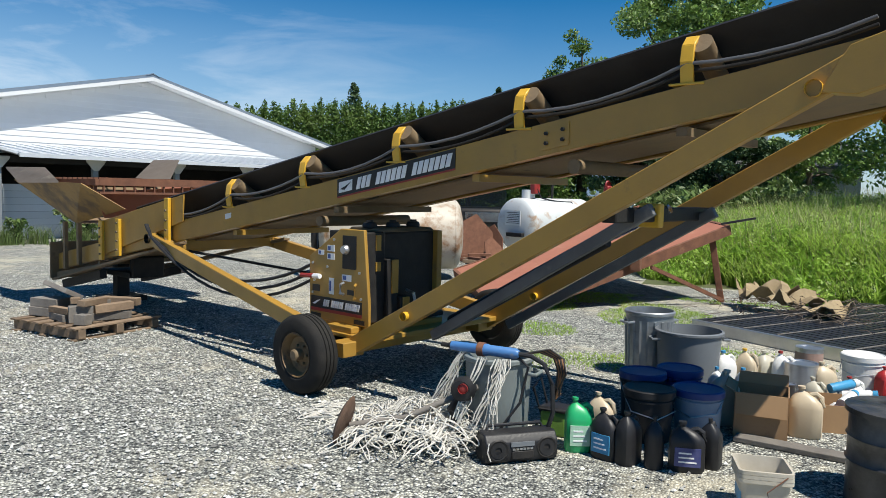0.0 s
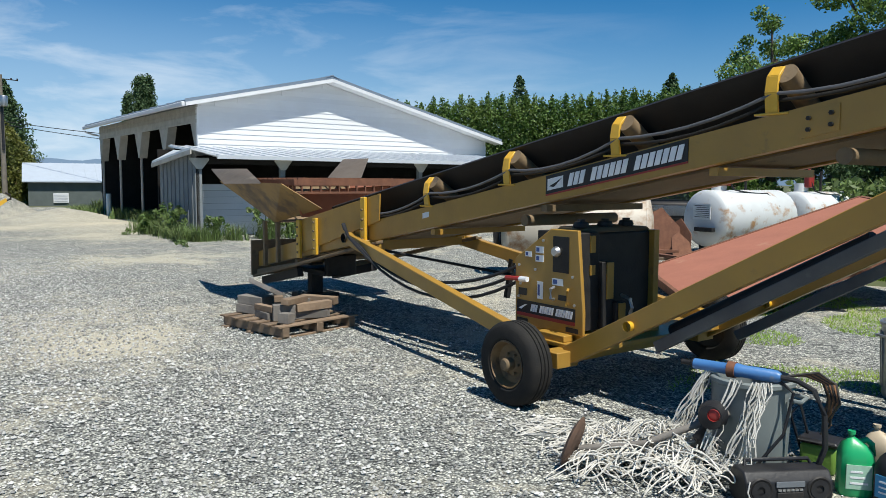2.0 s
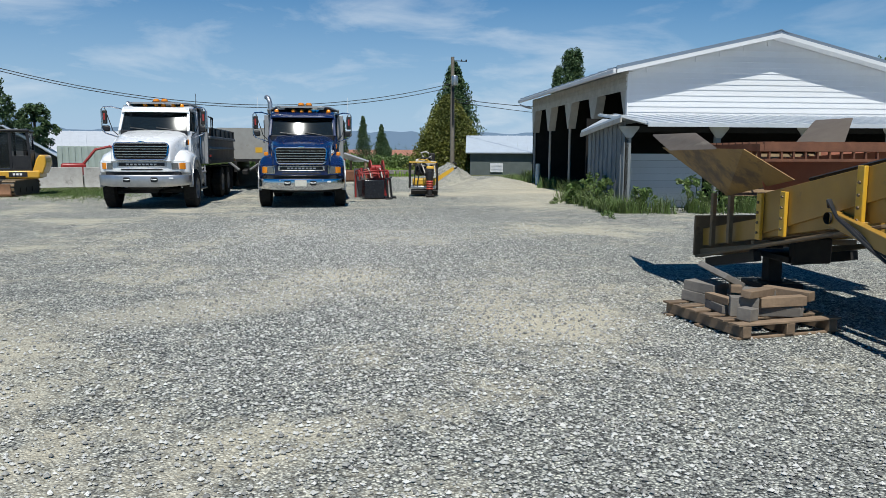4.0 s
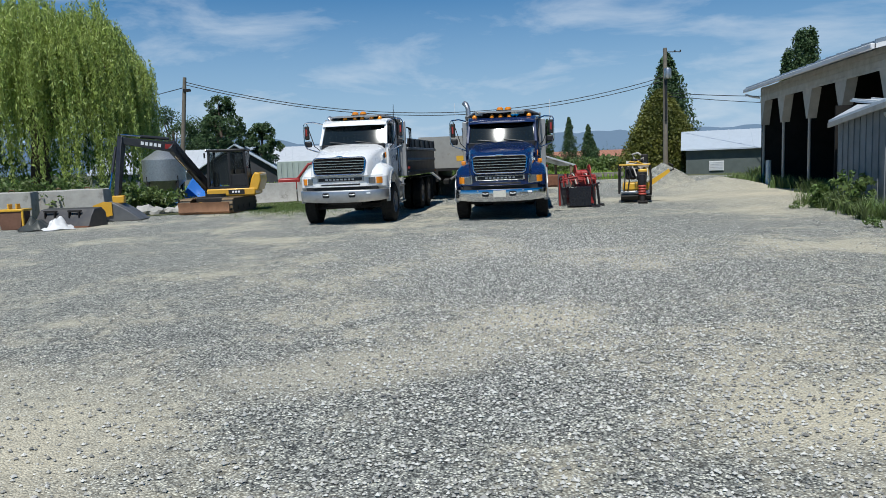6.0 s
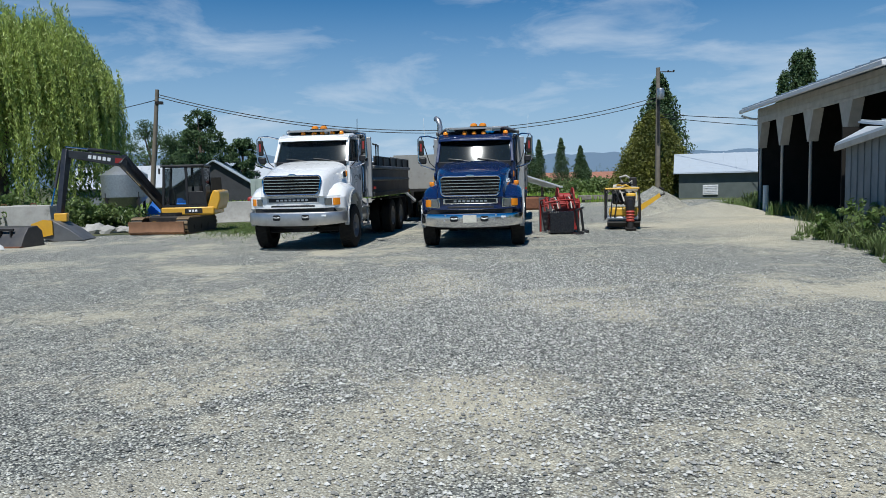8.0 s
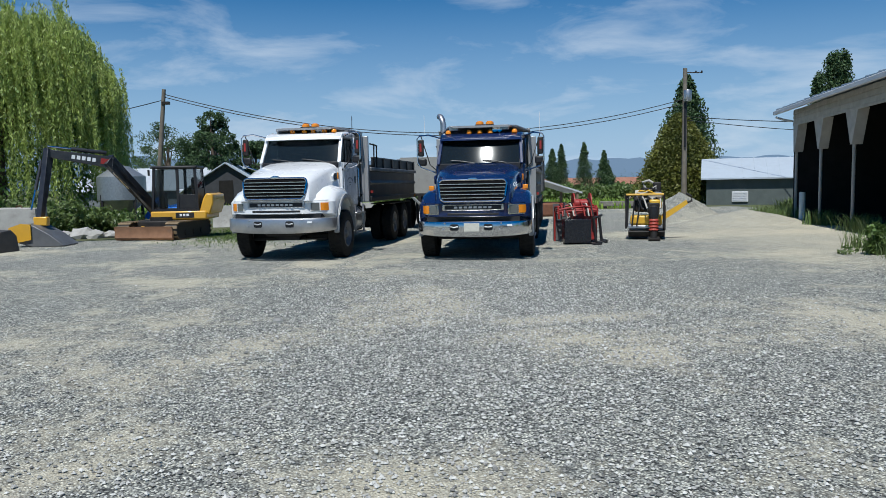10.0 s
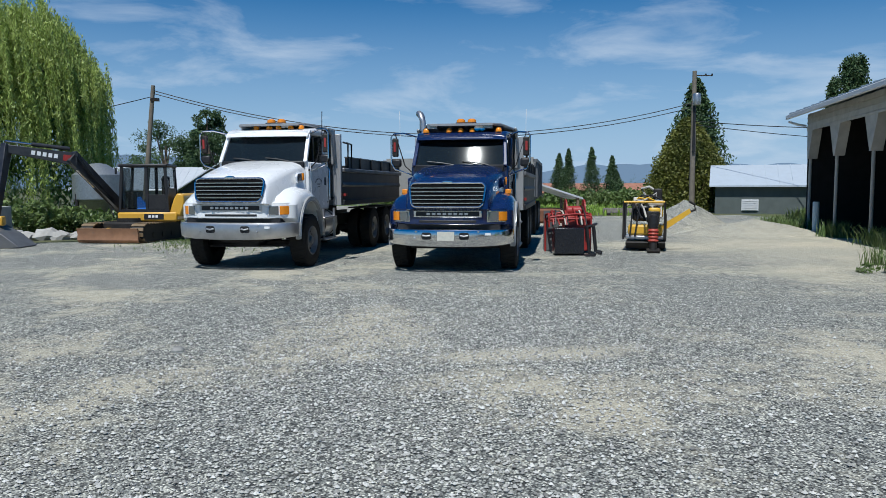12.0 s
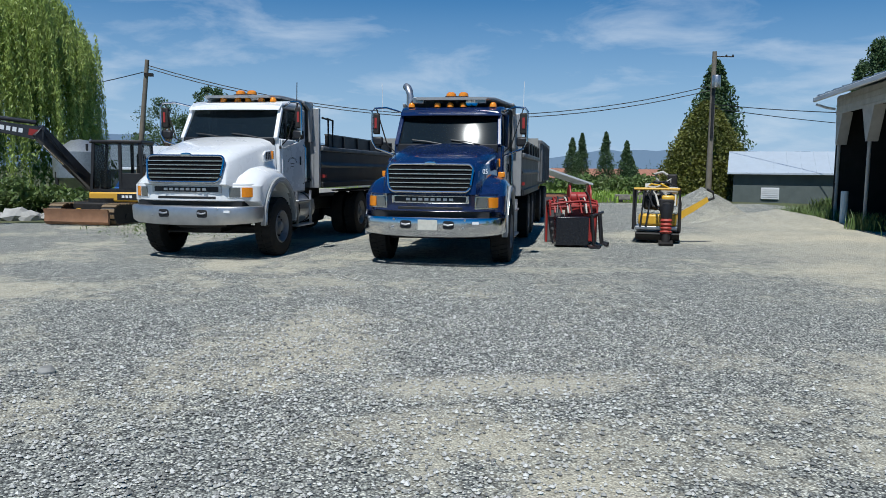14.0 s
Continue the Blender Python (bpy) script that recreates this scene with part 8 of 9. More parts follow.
BLUEPL = mat("blue_plastic", (0.02, 0.05, 0.20), 0.4, color2=(0.03, 0.05, 0.14), scale=5, bump=0.04, stain=(0.12, 0.13, 0.16), stain_scale=5, stain_at=0.62)
PALEBLUE = mat("pale_blue_tint_plastic", (0.22, 0.28, 0.36), 0.4, scale=5, bump=0.03)
BLUELAB = mat("blue_label", (0.05, 0.28, 0.5), 0.5, scale=20)
NAVYLAB = mat("navy_label", (0.035, 0.045, 0.17), 0.5, scale=20, color2=(0.2, 0.2, 0.3), amount=0.3)
jug(-0.44, 5.12, GREENP, 0.16, 0.13, 0.315, "bright green plastic jug with pale label", 20, GREENP, mat("pale_green_label", (0.35, 0.55, 0.42), 0.5))
jug(-0.34, 5.34, BEIGE, 0.17, 0.12, 0.30, "beige plastic oil jug", -15)
jug(-0.27, 5.05, BLACK, 0.165, 0.11, 0.285, "black oil jug with a blue label", -25, BLACK, BLUELAB)
jug(-0.14, 5.02, BLACK, 0.15, 0.11, 0.30, "black oil jug with a moulded grip", 60)
jug(0.0, 5.0, BLACK, 0.105, 0.10, 0.29, "black ribbed plastic bottle", 0, BLACK, None, round_=True)
jug(0.17, 5.04, BLACK, 0.19, 0.12, 0.27, "dark oil jug with a navy label", 8, BLACK, NAVYLAB)
jug(0.29, 5.14, BLACK, 0.10, 0.12, 0.28, "slim black oil jug", 70)
jug(0.36, 6.08, MILKY, 0.2, 0.18, 0.36, "cloudy white drum jug with stained sides", 100)
jug(0.30, 6.40, WHITEPL, 0.12, 0.12, 0.30, "white bottle with a blue cap", 0, BLUELAB, None, round_=True)
jug(0.36, 7.05, WHITEPL, 0.16, 0.12, 0.30, "white plastic jug with handle", 30, BLUELAB)
jug(0.52, 7.1, BEIGE, 0.16, 0.12, 0.32, "cream plastic jug with yellow cap", -20, BRIGHT)
jug(0.50, 6.6, WHITEPL, 0.15, 0.12, 0.27, "white jug with blue cap", 10, BLUELAB)
jug(0.66, 7.2, MILKY, 0.18, 0.14, 0.30, "cloudy jug of pale liquid", 40)
jug(0.78, 7.12, WHITEPL, 0.16, 0.12, 0.32, "white plastic jug with red cap", -10, REDP)
jug(0.84, 5.98, BEIGE, 0.2, 0.14, 0.32, "beige square jug beside the cardboard box", -6, BEIGE)
jug(1.06, 7.05, BEIGE, 0.17, 0.13, 0.28, "tan plastic jug among the containers", 25)
jug(0.95, 6.55, MILKY, 0.14, 0.12, 0.26, "small cloudy plastic jug", -30)
jug(1.2, 6.7, WHITEPL, 0.15, 0.12, 0.26, "white jug with red label", 10, REDP, REDP)
jug(1.5, 7.2, mat("red_plastic", (0.45, 0.03, 0.03), 0.4, scale=9), 0.16, 0.12, 0.26, "red plastic jug among the containers", 40)
jug(1.62, 7.0, WHITEPL, 0.15, 0.12, 0.28, "white jug with blue spout", 0, BLUELAB)


def pail(x, y, r, h, mt, lid_mat, label, lid=True, bail=True):
    t = thing("pail", label, "bucket", pose(x, y, 0, 0, 0, (x * 91) % 60 - 30), "pails by the bins")
    part("shell", lathe(B(), [(0, 0), (r * 0.88, 0), (r * 0.9, 0.015), (r * 0.965, h * 0.80), (r * 1.02, h * 0.81), (r * 1.02, h * 0.84), (r * 0.97, h * 0.85), (r * 1.0, h), (r * 0.95, h), (r * 0.86, 0.02), (0, 0.02)], 32), mt, t)
    if lid:
        part("lid", lathe(B(), [(r * 1.06, h - 0.03), (r * 1.06, h + 0.005), (r * 1.0, h + 0.012), (r * 0.94, h + 0.004), (r * 0.3, h + 0.0), (0, h + 0.0)], 32), lid_mat, t)
    if bail:
        part("bail", tube(B(), [(r * 1.0, 0, h * 0.82), (r * 0.9, -r * 0.55, h * 0.62), (0, -r * 1.08, h * 0.52), (-r * 0.9, -r * 0.55, h * 0.62), (-r * 1.0, 0, h * 0.82)], 0.004, 6), ALU, t)
    return t


pail(-0.17, 6.0, 0.15, 0.30, BLACK, BLUEPL, "black pail with a dark blue lid")
pail(0.06, 6.22, 0.15, 0.30, BLUEPL, BLUEPL, "dark blue lidded pail")
pail(-0.08, 5.52, 0.15, 0.31, BLACK, BLACK, "glossy black lidded pail")
pail(0.2, 5.68, 0.15, 0.30, PALEBLUE, BLUEPL, "blue-lidded pail with a tinted body")
pail(1.36, 7.35, 0.15, 0.30, WHITEPL, WHITEPL, "white lidded tub with a stained label")


def tin(x, y, r, h, label, lab):
    t = thing("paint_tin", label, "tin", pose(x, y, 0), "tins among the jugs")
    part("shell", lathe(B(), [(0, 0), (r, 0), (r * 1.02, 0.008), (r, 0.016), (r, h * 0.95), (r * 1.03, h * 0.96), (r * 1.03, h), (r * 0.9, h), (r * 0.88, h * 0.97), (0, h * 0.97)], 28), ALU, t)
    if lab:
        part("paper_label", lathe(B(), [(r * 1.008, h * 0.15), (r * 1.008, h * 0.85)], 28), lab, t)


TINLAB = mat("faded_tin_label", (0.36, 0.24, 0.20), 0.6, scale=14, amount=0.6)
tin(1.02, 7.75, 0.11, 0.26, "paint tin with a faded brown label", TINLAB)
tin(0.9, 7.05, 0.12, 0.26, "dull metal paint tin", None)
tin(0.78, 6.55, 0.05, 0.2, "small metal spray can standing", None)
for i, (x, y, z, a) in enumerate(((1.12, 6.55, 0.22, 30), (1.2, 6.4, 0.2, -10), (1.12, 6.3, 0.19, 60))):
    o = thing("spray_can", "blue and white spray can lying on the heap", "spray can", pose(x, y, z, 0, 80, a), "spray cans")
    part("can", lathe(B(), [(0, -0.1), (0.033, -0.1), (0.033, 0.07), (0.022, 0.085), (0, 0.085)], 18), WHITEPL if i else BLUELAB, o)
    part("cap", lathe(B(), [(0.03, 0.082), (0.03, 0.11), (0, 0.112)], 16), BLUELAB if i else WHITEPL, o)

CARD = mat("cardboard", (0.36, 0.22, 0.11), 0.85, color2=(0.28, 0.17, 0.09), scale=5, amount=0.5, bump=0.05, stain=(0.22, 0.13, 0.07), stain_scale=4, stain_at=0.62)


def open_carton(m, w, d, h, label, flaps=True):
    t = thing("cardboard_box", label, "box", m)
    k = 0.006
    part("front_panel", box(B(), (-w / 2, -d / 2, 0), (w / 2, -d / 2 + k, h)), CARD, t)
    part("back_panel", box(B(), (-w / 2, d / 2 - k, 0), (w / 2, d / 2, h)), CARD, t)
    part("side_panel", box(B(), (-w / 2, -d / 2 + k, 0), (-w / 2 + k, d / 2 - k, h)), CARD, t)
    part("side_panel", box(B(), (w / 2 - k, -d / 2 + k, 0), (w / 2, d / 2 - k, h)), CARD, t)
    part("bottom_panel", box(B(), (-w / 2 + k, -d / 2 + k, 0), (w / 2 - k, d / 2 - k, k)), CARD, t)
    if flaps:
        part("flap", beam(B(), (0, d / 2 - k, h), (0, d / 2 + 0.02, h + 0.07), w * 0.96, k), CARD, t)
        part("flap", beam(B(), (0, -d / 2, h), (0, -d / 2 - 0.03, h - 0.13), w * 0.96, k), CARD, t)
        part("flap", beam(B(), (-w / 2, 0, h), (-w / 2 - 0.06, 0, h + 0.03), d * 0.9, k), CARD, t)
    return t


open_carton(pose(0.58, 5.9, 0, 0, 0, -4), 0.31, 0.30, 0.29, "open brown cardboard box with bent flaps")
open_carton(pose(1.06, 6.3, 0, 0, 0, 10), 0.40, 0.34, 0.18, "low brown cardboard tray full of cans", False)
for i in range(3):
    o = tagged(part("bottle_cap_heap", lathe(B(), [(0, 0), (0.05, 0), (0.05, 0.12), (0.02, 0.15), (0, 0.15)], 14), AMBER if i == 0 else WHITEPL, None), "small bottle in the cardboard tray", "bottle", "bottles in the tray")
    o.matrix_basis = pose(0.95 + 0.1 * i, 6.28, 0.01)
pk = tagged(part("plank", box(B(), (-0.9, -0.06, 0), (0.9, 0.06, 0.03)), GREYWOOD, None, bevel=0.004), "grey weathered plank lying on the gravel", "plank")
pk.matrix_basis = pose(1.3, 5.5, 0.004, 0, 0, -14)

# square pail in front
sq = thing("square_pail", "stained white square pail stack with a blue label", "bucket", pose(0.53, 4.62, 0, 0, 0, 8) @ Matrix.Scale(0.9, 4))
STAINED = mat("stained_white_plastic", (0.50, 0.46, 0.38), 0.5, color2=(0.34, 0.3, 0.23), scale=7, amount=0.7, bump=0.06, stain=(0.2, 0.16, 0.11), stain_scale=6, stain_at=0.6)
for i, z in enumerate((0.0, 0.022, 0.044)):
    secs = []
    for w, zz in ((0.105, z), (0.125, z + 0.19), (0.138, z + 0.192), (0.138, z + 0.212), (0.126, z + 0.213), (0.12, z + 0.17), (0.10, z + 0.02)):
        secs.append([(a, b, zz) for a, b in rounded(w, -w, w, 0.03, 3)])
    part("nested_pail", loft(B(), secs, closed=True), STAINED, sq)
part("blue_label", box(B(), (-0.118, -0.1, 0.06), (-0.1155, 0.08, 0.19)), BLUELAB, sq)
part("bail", tube(B(), [(0.10, -0.14, 0.24), (0.0, -0.16, 0.16), (0.02, -0.15, 0.06), (0.08, -0.14, 0.1)], 0.003, 6), RUST, sq)

# tarred drum at the edge
dr = thing("steel_drum", "black tar-coated steel drum with pale scuffs", "drum", pose(1.16, 4.98, 0))
TAR = mat("tar_coated_steel", (0.012, 0.012, 0.013), 0.35, color2=(0.18, 0.17, 0.155), scale=5, amount=0.55, bump=0.4, bump_scale=20, rough_var=0.25)
part("shell", lathe(B(), [(0, 0), (0.225, 0), (0.23, 0.015), (0.225, 0.03), (0.225, 0.2), (0.235, 0.215), (0.225, 0.23), (0.225, 0.32), (0.235, 0.335), (0.225, 0.35), (0.225, 0.45), (0.245, 0.455), (0.245, 0.48), (0.225, 0.485), (0, 0.465)], 40), TAR, dr)


# ---- slatted black deck panel ----
def deck_panel():
    t = thing("slatted_panel", "black ribbed floor panel with a pale edge, lying on the grass", "panel", pose(0.05, 9.66, 0, 0, 0, -38.6))
    part("edge_rail", box(B(), (-0.02, -0.05, 0.0), (3.2, 0.0, 0.13)), ALU, t, "pale metal edge rail", bevel=0.006)
    part("edge_rail", box(B(), (-0.05, 0.0, 0.0), (-0.002, 3.4, 0.12)), DARK, t, bevel=0.006)
    part("base_sheet", box(B(), (0.0, 0.004, 0.02), (3.2, 3.4, 0.085)), BLACK, t)
    for i in range(27):
        y = 0.03 + i * 0.125
        part("slat", box(B(), (0.0, y, 0.087), (3.2, y + 0.10, 0.125)), BLACK, t)
    for i in range(8):
        x = 0.2 + i * 0.4
        part("cross_strip", box(B(), (x, 0.02, 0.127), (x + 0.018, 3.38, 0.133)), GREYWOOD, t)


deck_panel()
CARDS = mat("dry_brown_litter", (0.33, 0.25, 0.14), 0.9, scale=6, amount=0.6)
for i, (x, y, w, d, h) in enumerate(((0.95, 11.6, 0.7, 0.5, 0.25), (1.2, 11.2, 0.6, 0.4, 0.2), (1.5, 10.7, 0.8, 0.35, 0.14), (0.7, 11.9, 0.5, 0.4, 0.2))):
    bm = B()
    bmesh.ops.create_grid(bm, x_segments=8, y_segments=8, size=0.5)
    for v in bm.verts:
        v.co = Vector((v.co.x * w, v.co.y * d, 0.15 + h * (0.5 + noise.noise(v.co * 3 + Vector((i * 5, 0, 0))))))
    bmesh.ops.solidify(bm, geom=bm.faces, thickness=0.012)
    o = part("bark_slab", bm, CARDS, None)
    o.matrix_basis = pose(x, y, 0, 0, 0, i * 33)
    tagged(o, "curled dry brown bark slab on the panel", "bark", "litter on the panel")
bm = B()
for i in range(150):
    x, y = 1.35 + rc.gauss(0, 0.55), 10.6 + rc.gauss(0, 0.6)
    a, l = rc.uniform(0, 6.28), rc.uniform(0.1, 0.35)
    z = 0.15 + rc.random() * 0.1
    tube(bm, [(x, y, z), (x + math.cos(a) * l * 0.5, y + math.sin(a) * l * 0.5, z + rc.uniform(0, 0.05)), (x + math.cos(a) * l, y + math.sin(a) * l, z)], 0.004, 4)
tagged(part("twigs", bm, BARK, None, kind="stuff"), "dry twigs scattered over the panel", "twigs")


# ---- tilted steel tray, tanks and scrap ----
def steel_tray():
    t = thing("steel_tray", "large red-oxide steel tray propped on a slope", "tray", None)
    a, b, c = Vector((-2.25, 9.75, 0.02)), Vector((0.35, 12.35, 1.10)), Vector((-1.13, 14.7, 1.34))
    d = a + (c - b)
    n = (b - a).cross(c - b).normalized()
    part("floor_plate", loft(B(), [[p, q, q - n * 0.02, p - n * 0.02] for p, q in ((a, d), (b, c))], closed=True), PRIMER, t, "faded red steel plate")
    for p, q in ((a, b), (b, c), (c, d), (d, a)):
        part("lip", beam(B(), p - n * 0.06, q - n * 0.06, 0.05, 0.14, n), RUST, t)
    for f in (0.25, 0.5, 0.75):
        part("stiffener", beam(B(), a.lerp(b, f) - n * 0.09, d.lerp(c, f) - n * 0.09, 0.05, 0.1, n), RUST, t)
    part("edge_bar", beam(B(), b + Vector((-0.1, -0.1, 0.03)), b + Vector((0.35, 0.1, 0.12)), 0.04, 0.03), DARK, t)
    part("prop_leg", beam(B(), (0.12, 12.3, 0.98), (0.30, 12.3, 0.0), 0.09, 0.09), RUST, t, bevel=0.008)
    part("prop_leg", beam(B(), (-1.0, 14.4, 1.2), (-0.9, 14.4, 0.3), 0.09, 0.09), RUST, t, bevel=0.008)
    part("prop_stay", beam(B(), (-0.6, 11.2, 0.55), (0.3, 12.1, 0.06), 0.05, 0.05), RUST, t)
    part("side_hinge", box(B(), (-0.86, 10.98, 0.50), (-0.72, 11.12, 0.72)), RUST, t, bevel=0.015)
    part("hinge_knob", lathe(B(), [(0, 0), (0.05, 0.0), (0.055, 0.04), (0, 0.07)], 14, (-0.78, 11.02, 0.70)), WHITEPL, t)
    part("pull_rod", tube(B(), [(-0.8, 11.05, 0.72), (-1.0, 10.9, 0.62), (-1.5, 10.9, 0.48)], 0.02, 8), PRIMER, t)


steel_tray()


def tank(name, m, r, l, mt, label, sign=False, pump=False):
    """A horizontal cylinder with dished ends on saddles; axis along x, near end at x = 0."""
    t = thing(name, label, "tank", m)
    prof = [(0, -0.12), (r * 0.5, -0.10), (r * 0.85, -0.05), (r * 0.97, 0.0), (r, 0.03), (r, l - 0.03), (r * 0.97, l), (r * 0.85, l + 0.05), (r * 0.5, l + 0.10), (0, l + 0.12)]
    zc = r + 0.16
    part("shell", lathe(B(), prof, 48, (0, 0, zc), "x"), mt, t)
    for x in (0.04, l * 0.5, l - 0.04):
        part("weld_seam", lathe(B(), [(r * 1.0, x - 0.012), (r * 1.006, x), (r * 1.0, x + 0.012)], 48, (0, 0, zc), "x"), mt, t)
    for x in (l * 0.18, l * 0.82):
        part("saddle", prism(B(), [(-r * 0.75, 0.0), (r * 0.75, 0.0), (r * 0.8, zc - r * 0.55), (r * 0.4, zc - r * 0.88), (-r * 0.4, zc - r * 0.88), (-r * 0.8, zc - r * 0.55)], x - 0.05, x + 0.05, "x"), DARK, t)
    if sign:
        sg = part("notice", box(B(), (-0.135, -r * 0.42, zc - 0.02), (-0.125, r * 0.36, zc + r * 0.52)), WHITEPL, t, "white printed notice")
        for i in range(7):
            part("print_bar", box(B(), (-0.138, -r * 0.36, zc + 0.03 + i * r * 0.065), (-0.1355, r * (0.28 - 0.05 * (i % 3)), zc + 0.042 + i * r * 0.065)), DARK, sg)
        part("lower_bracket", box(B(), (-0.2, -r * 0.6, zc - r * 0.45), (-0.1, r * 0.2, zc - r * 0.3)), DARK, t, bevel=0.01)
    if pump:
        pb = part("pump_base", lathe(B(), [(0.16, 0), (0.16, 0.2), (0, 0.2)], 18, (l * 0.2, 0.05, zc + r)), WHITEPL, t)
        part("pump_body", box(B(), (l * 0.2 - 0.08, -0.22, zc + r + 0.1), (l * 0.2 + 0.12, -0.06, zc + r + 0.4)), REDP, t, "red fuel pump", bevel=0.03)
        part("pump_wheel", lathe(B(), [(0.1, -0.03), (0.12, 0), (0.1, 0.03), (0, 0.03)], 16, (l * 0.2, -0.15, zc + r + 0.42), "y"), REDP, t)
        part("vent_pipe", tube(B(), [(l * 0.55, 0, zc + r * 0.98), (l * 0.55, 0, zc + r + 0.5)], 0.03, 8), DARK, t)
        part("hose", tube(B(), [(l * 0.2, -0.2, zc + r + 0.25)] + sag((l * 0.25, -0.25, zc + r * 1.02), (l * 0.7, -r * 0.5, zc + r * 0.88), 0.03, 6) + [(l * 0.75, -r * 0.9, zc + r * 0.4)], 0.018, 6), BLACK, t)
    return t


TANKW = mat("white_tank_paint", (0.58, 0.60, 0.60), 0.5, color2=(0.48, 0.49, 0.48), scale=2, amount=0.5, bump=0.05, stain=(0.36, 0.21, 0.10), stain_scale=2.2, stain_at=0.53)
TANKC = mat("cream_tank_paint", (0.50, 0.46, 0.38), 0.55, color2=(0.42, 0.37, 0.29), scale=2, amount=0.5, bump=0.05, stain=(0.26, 0.15, 0.075), stain_scale=2.0, stain_at=0.50)
bt = tank("storage_tank", pose(-6.15, 12.25, 0, 0, 0, 23), 0.60, 2.25, TANKC, "large cream steel tank with rust streaks")
part("hose_coil", lathe(B(), [(0.38, -0.22), (0.44, -0.17), (0.38, -0.12), (0.32, -0.17), (0.38, -0.22)], 28, (0, 0, 0.76), "x"), BLACK, bt, "coiled black hose on the tank end")
part("top_hose", tube(B(), [(0.5, 0, 1.37), (0.7, -0.3, 1.27), (1.0, -0.38, 1.2), (1.3, -0.25, 1.28), (1.6, -0.1, 1.36), (1.75, -0.35, 1.24), (1.4, -0.4, 1.2)], 0.014, 6), BLACK, bt)
part("filler_pipe", tube(B(), [(0.6, 0.1, 1.33), (0.6, 0.1, 1.52)], 0.05, 12), DARK, bt)
tank("fuel_tank", pose(-4.3, 17.9, 0, 0, 0, 62), 0.62, 2.3, TANKW, "white fuel tank with printed notice and red pump", True, True)
tank("fuel_tank", pose(-2.95, 20.6, 0, 0, 0, 62), 0.60, 1.9, TANKW, "white fuel tank with a red pump behind the first", False, True)
for i, (x, y, w, h, rz, tilt) in enumerate(((-4.95, 16.9, 0.9, 1.05, 18, 14), (-4.7, 17.2, 0.7, 0.8, -20, 10), (-4.45, 16.8, 0.5, 0.55, 50, 20))):
    o = part("rusty_plate", prism(B(), [(-w / 2, 0), (w / 2, 0), (w * 0.42, h * 0.6), (0.0, h), (-w * 0.4, h * 0.8)], -0.012, 0.012), RUST, None)
    o.matrix_basis = pose(x, y, 0, -tilt, 0, rz)
    tagged(o, "bent rusty steel plate leaning among scrap", "scrap", "scrap steel")
for i in range(9):
    l = rc.uniform(0.4, 0.9)
    o = part("scrap_timber", beam(B(), (-l / 2, 0, 0.04), (l / 2, 0, 0.04), 0.12, 0.06), WOOD if i % 2 else RUST, None, bevel=0.004)
    o.matrix_basis = pose(-4.75 + rc.uniform(-0.5, 0.6), 15.6 + rc.uniform(-0.5, 0.7), 0.02 + 0.05 * (i // 3), 0, 0, rc.uniform(0, 180))
    tagged(o, "loose scrap timber on the gravel", "timber", "scrap timber")


def pickup(m):
    t = thing("pickup_truck", "dark pickup truck parked in shade under trees", "truck", m)
    part("lower_body", box(B(), (-2.4, -0.9, 0.45), (2.4, 0.9, 1.0)), DARK, t, bevel=0.08)
    part("cab", loft(B(), [[(x, y, z) for x, y in ((a, -0.8), (b, -0.8), (b, 0.8), (a, 0.8))] for a, b, z in ((-0.5, 1.3, 1.0), (-0.3, 0.7, 1.65))], closed=True), GLASS, t)
    part("roof", box(B(), (-0.35, -0.78, 1.62), (0.75, 0.78, 1.70)), DARK, t, bevel=0.04)
    for x in (-1.5, 1.5):
        for y in (-0.85, 0.85):
            part("wheel", lathe(B(), [(0.2, -0.1), (0.34, -0.11), (0.37, 0), (0.34, 0.11), (0.2, 0.1), (0, 0.08)], 24, (x, y, 0.37), "y"), TYRE, t)
    part("grille", box(B(), (2.4, -0.6, 0.6), (2.43, 0.6, 0.9)), CHROME, t)


pickup(pose(-7.6, 25.5, 0, 0, 0, -70))


def small_house(m):
    t = thing("house", "low house with dark shingle roof behind the grass", "house", m)
    part("wall", box(B(), (-4, -3, 0), (4, 3, 2.6)), CREAM, t)
    for o in (-1, 1):
        part("roof", loft(B(), [[(x, o * 3.5, 2.5), (x, 0, 3.7), (x, 0, 3.82), (x, o * 3.5, 2.62)] for x in (-4.5, 4.5)], closed=True), mat("dark_shingles_%d" % (o + 1), (0.10, 0.10, 0.105), 0.9, scale=3, amount=0.6, bump=0.4), t)
    part("chimney_pipe", tube(B(), [(0.6, -1.0, 3.2), (0.6, -1.0, 4.6)], 0.14, 14), GALV, t)
    part("window", box(B(), (-1.5, -3.03, 1.0), (-0.2, -3.0, 2.0)), GLASS, t)


small_house(pose(1.0, 38.0, 0.3, 0, 0, 8))


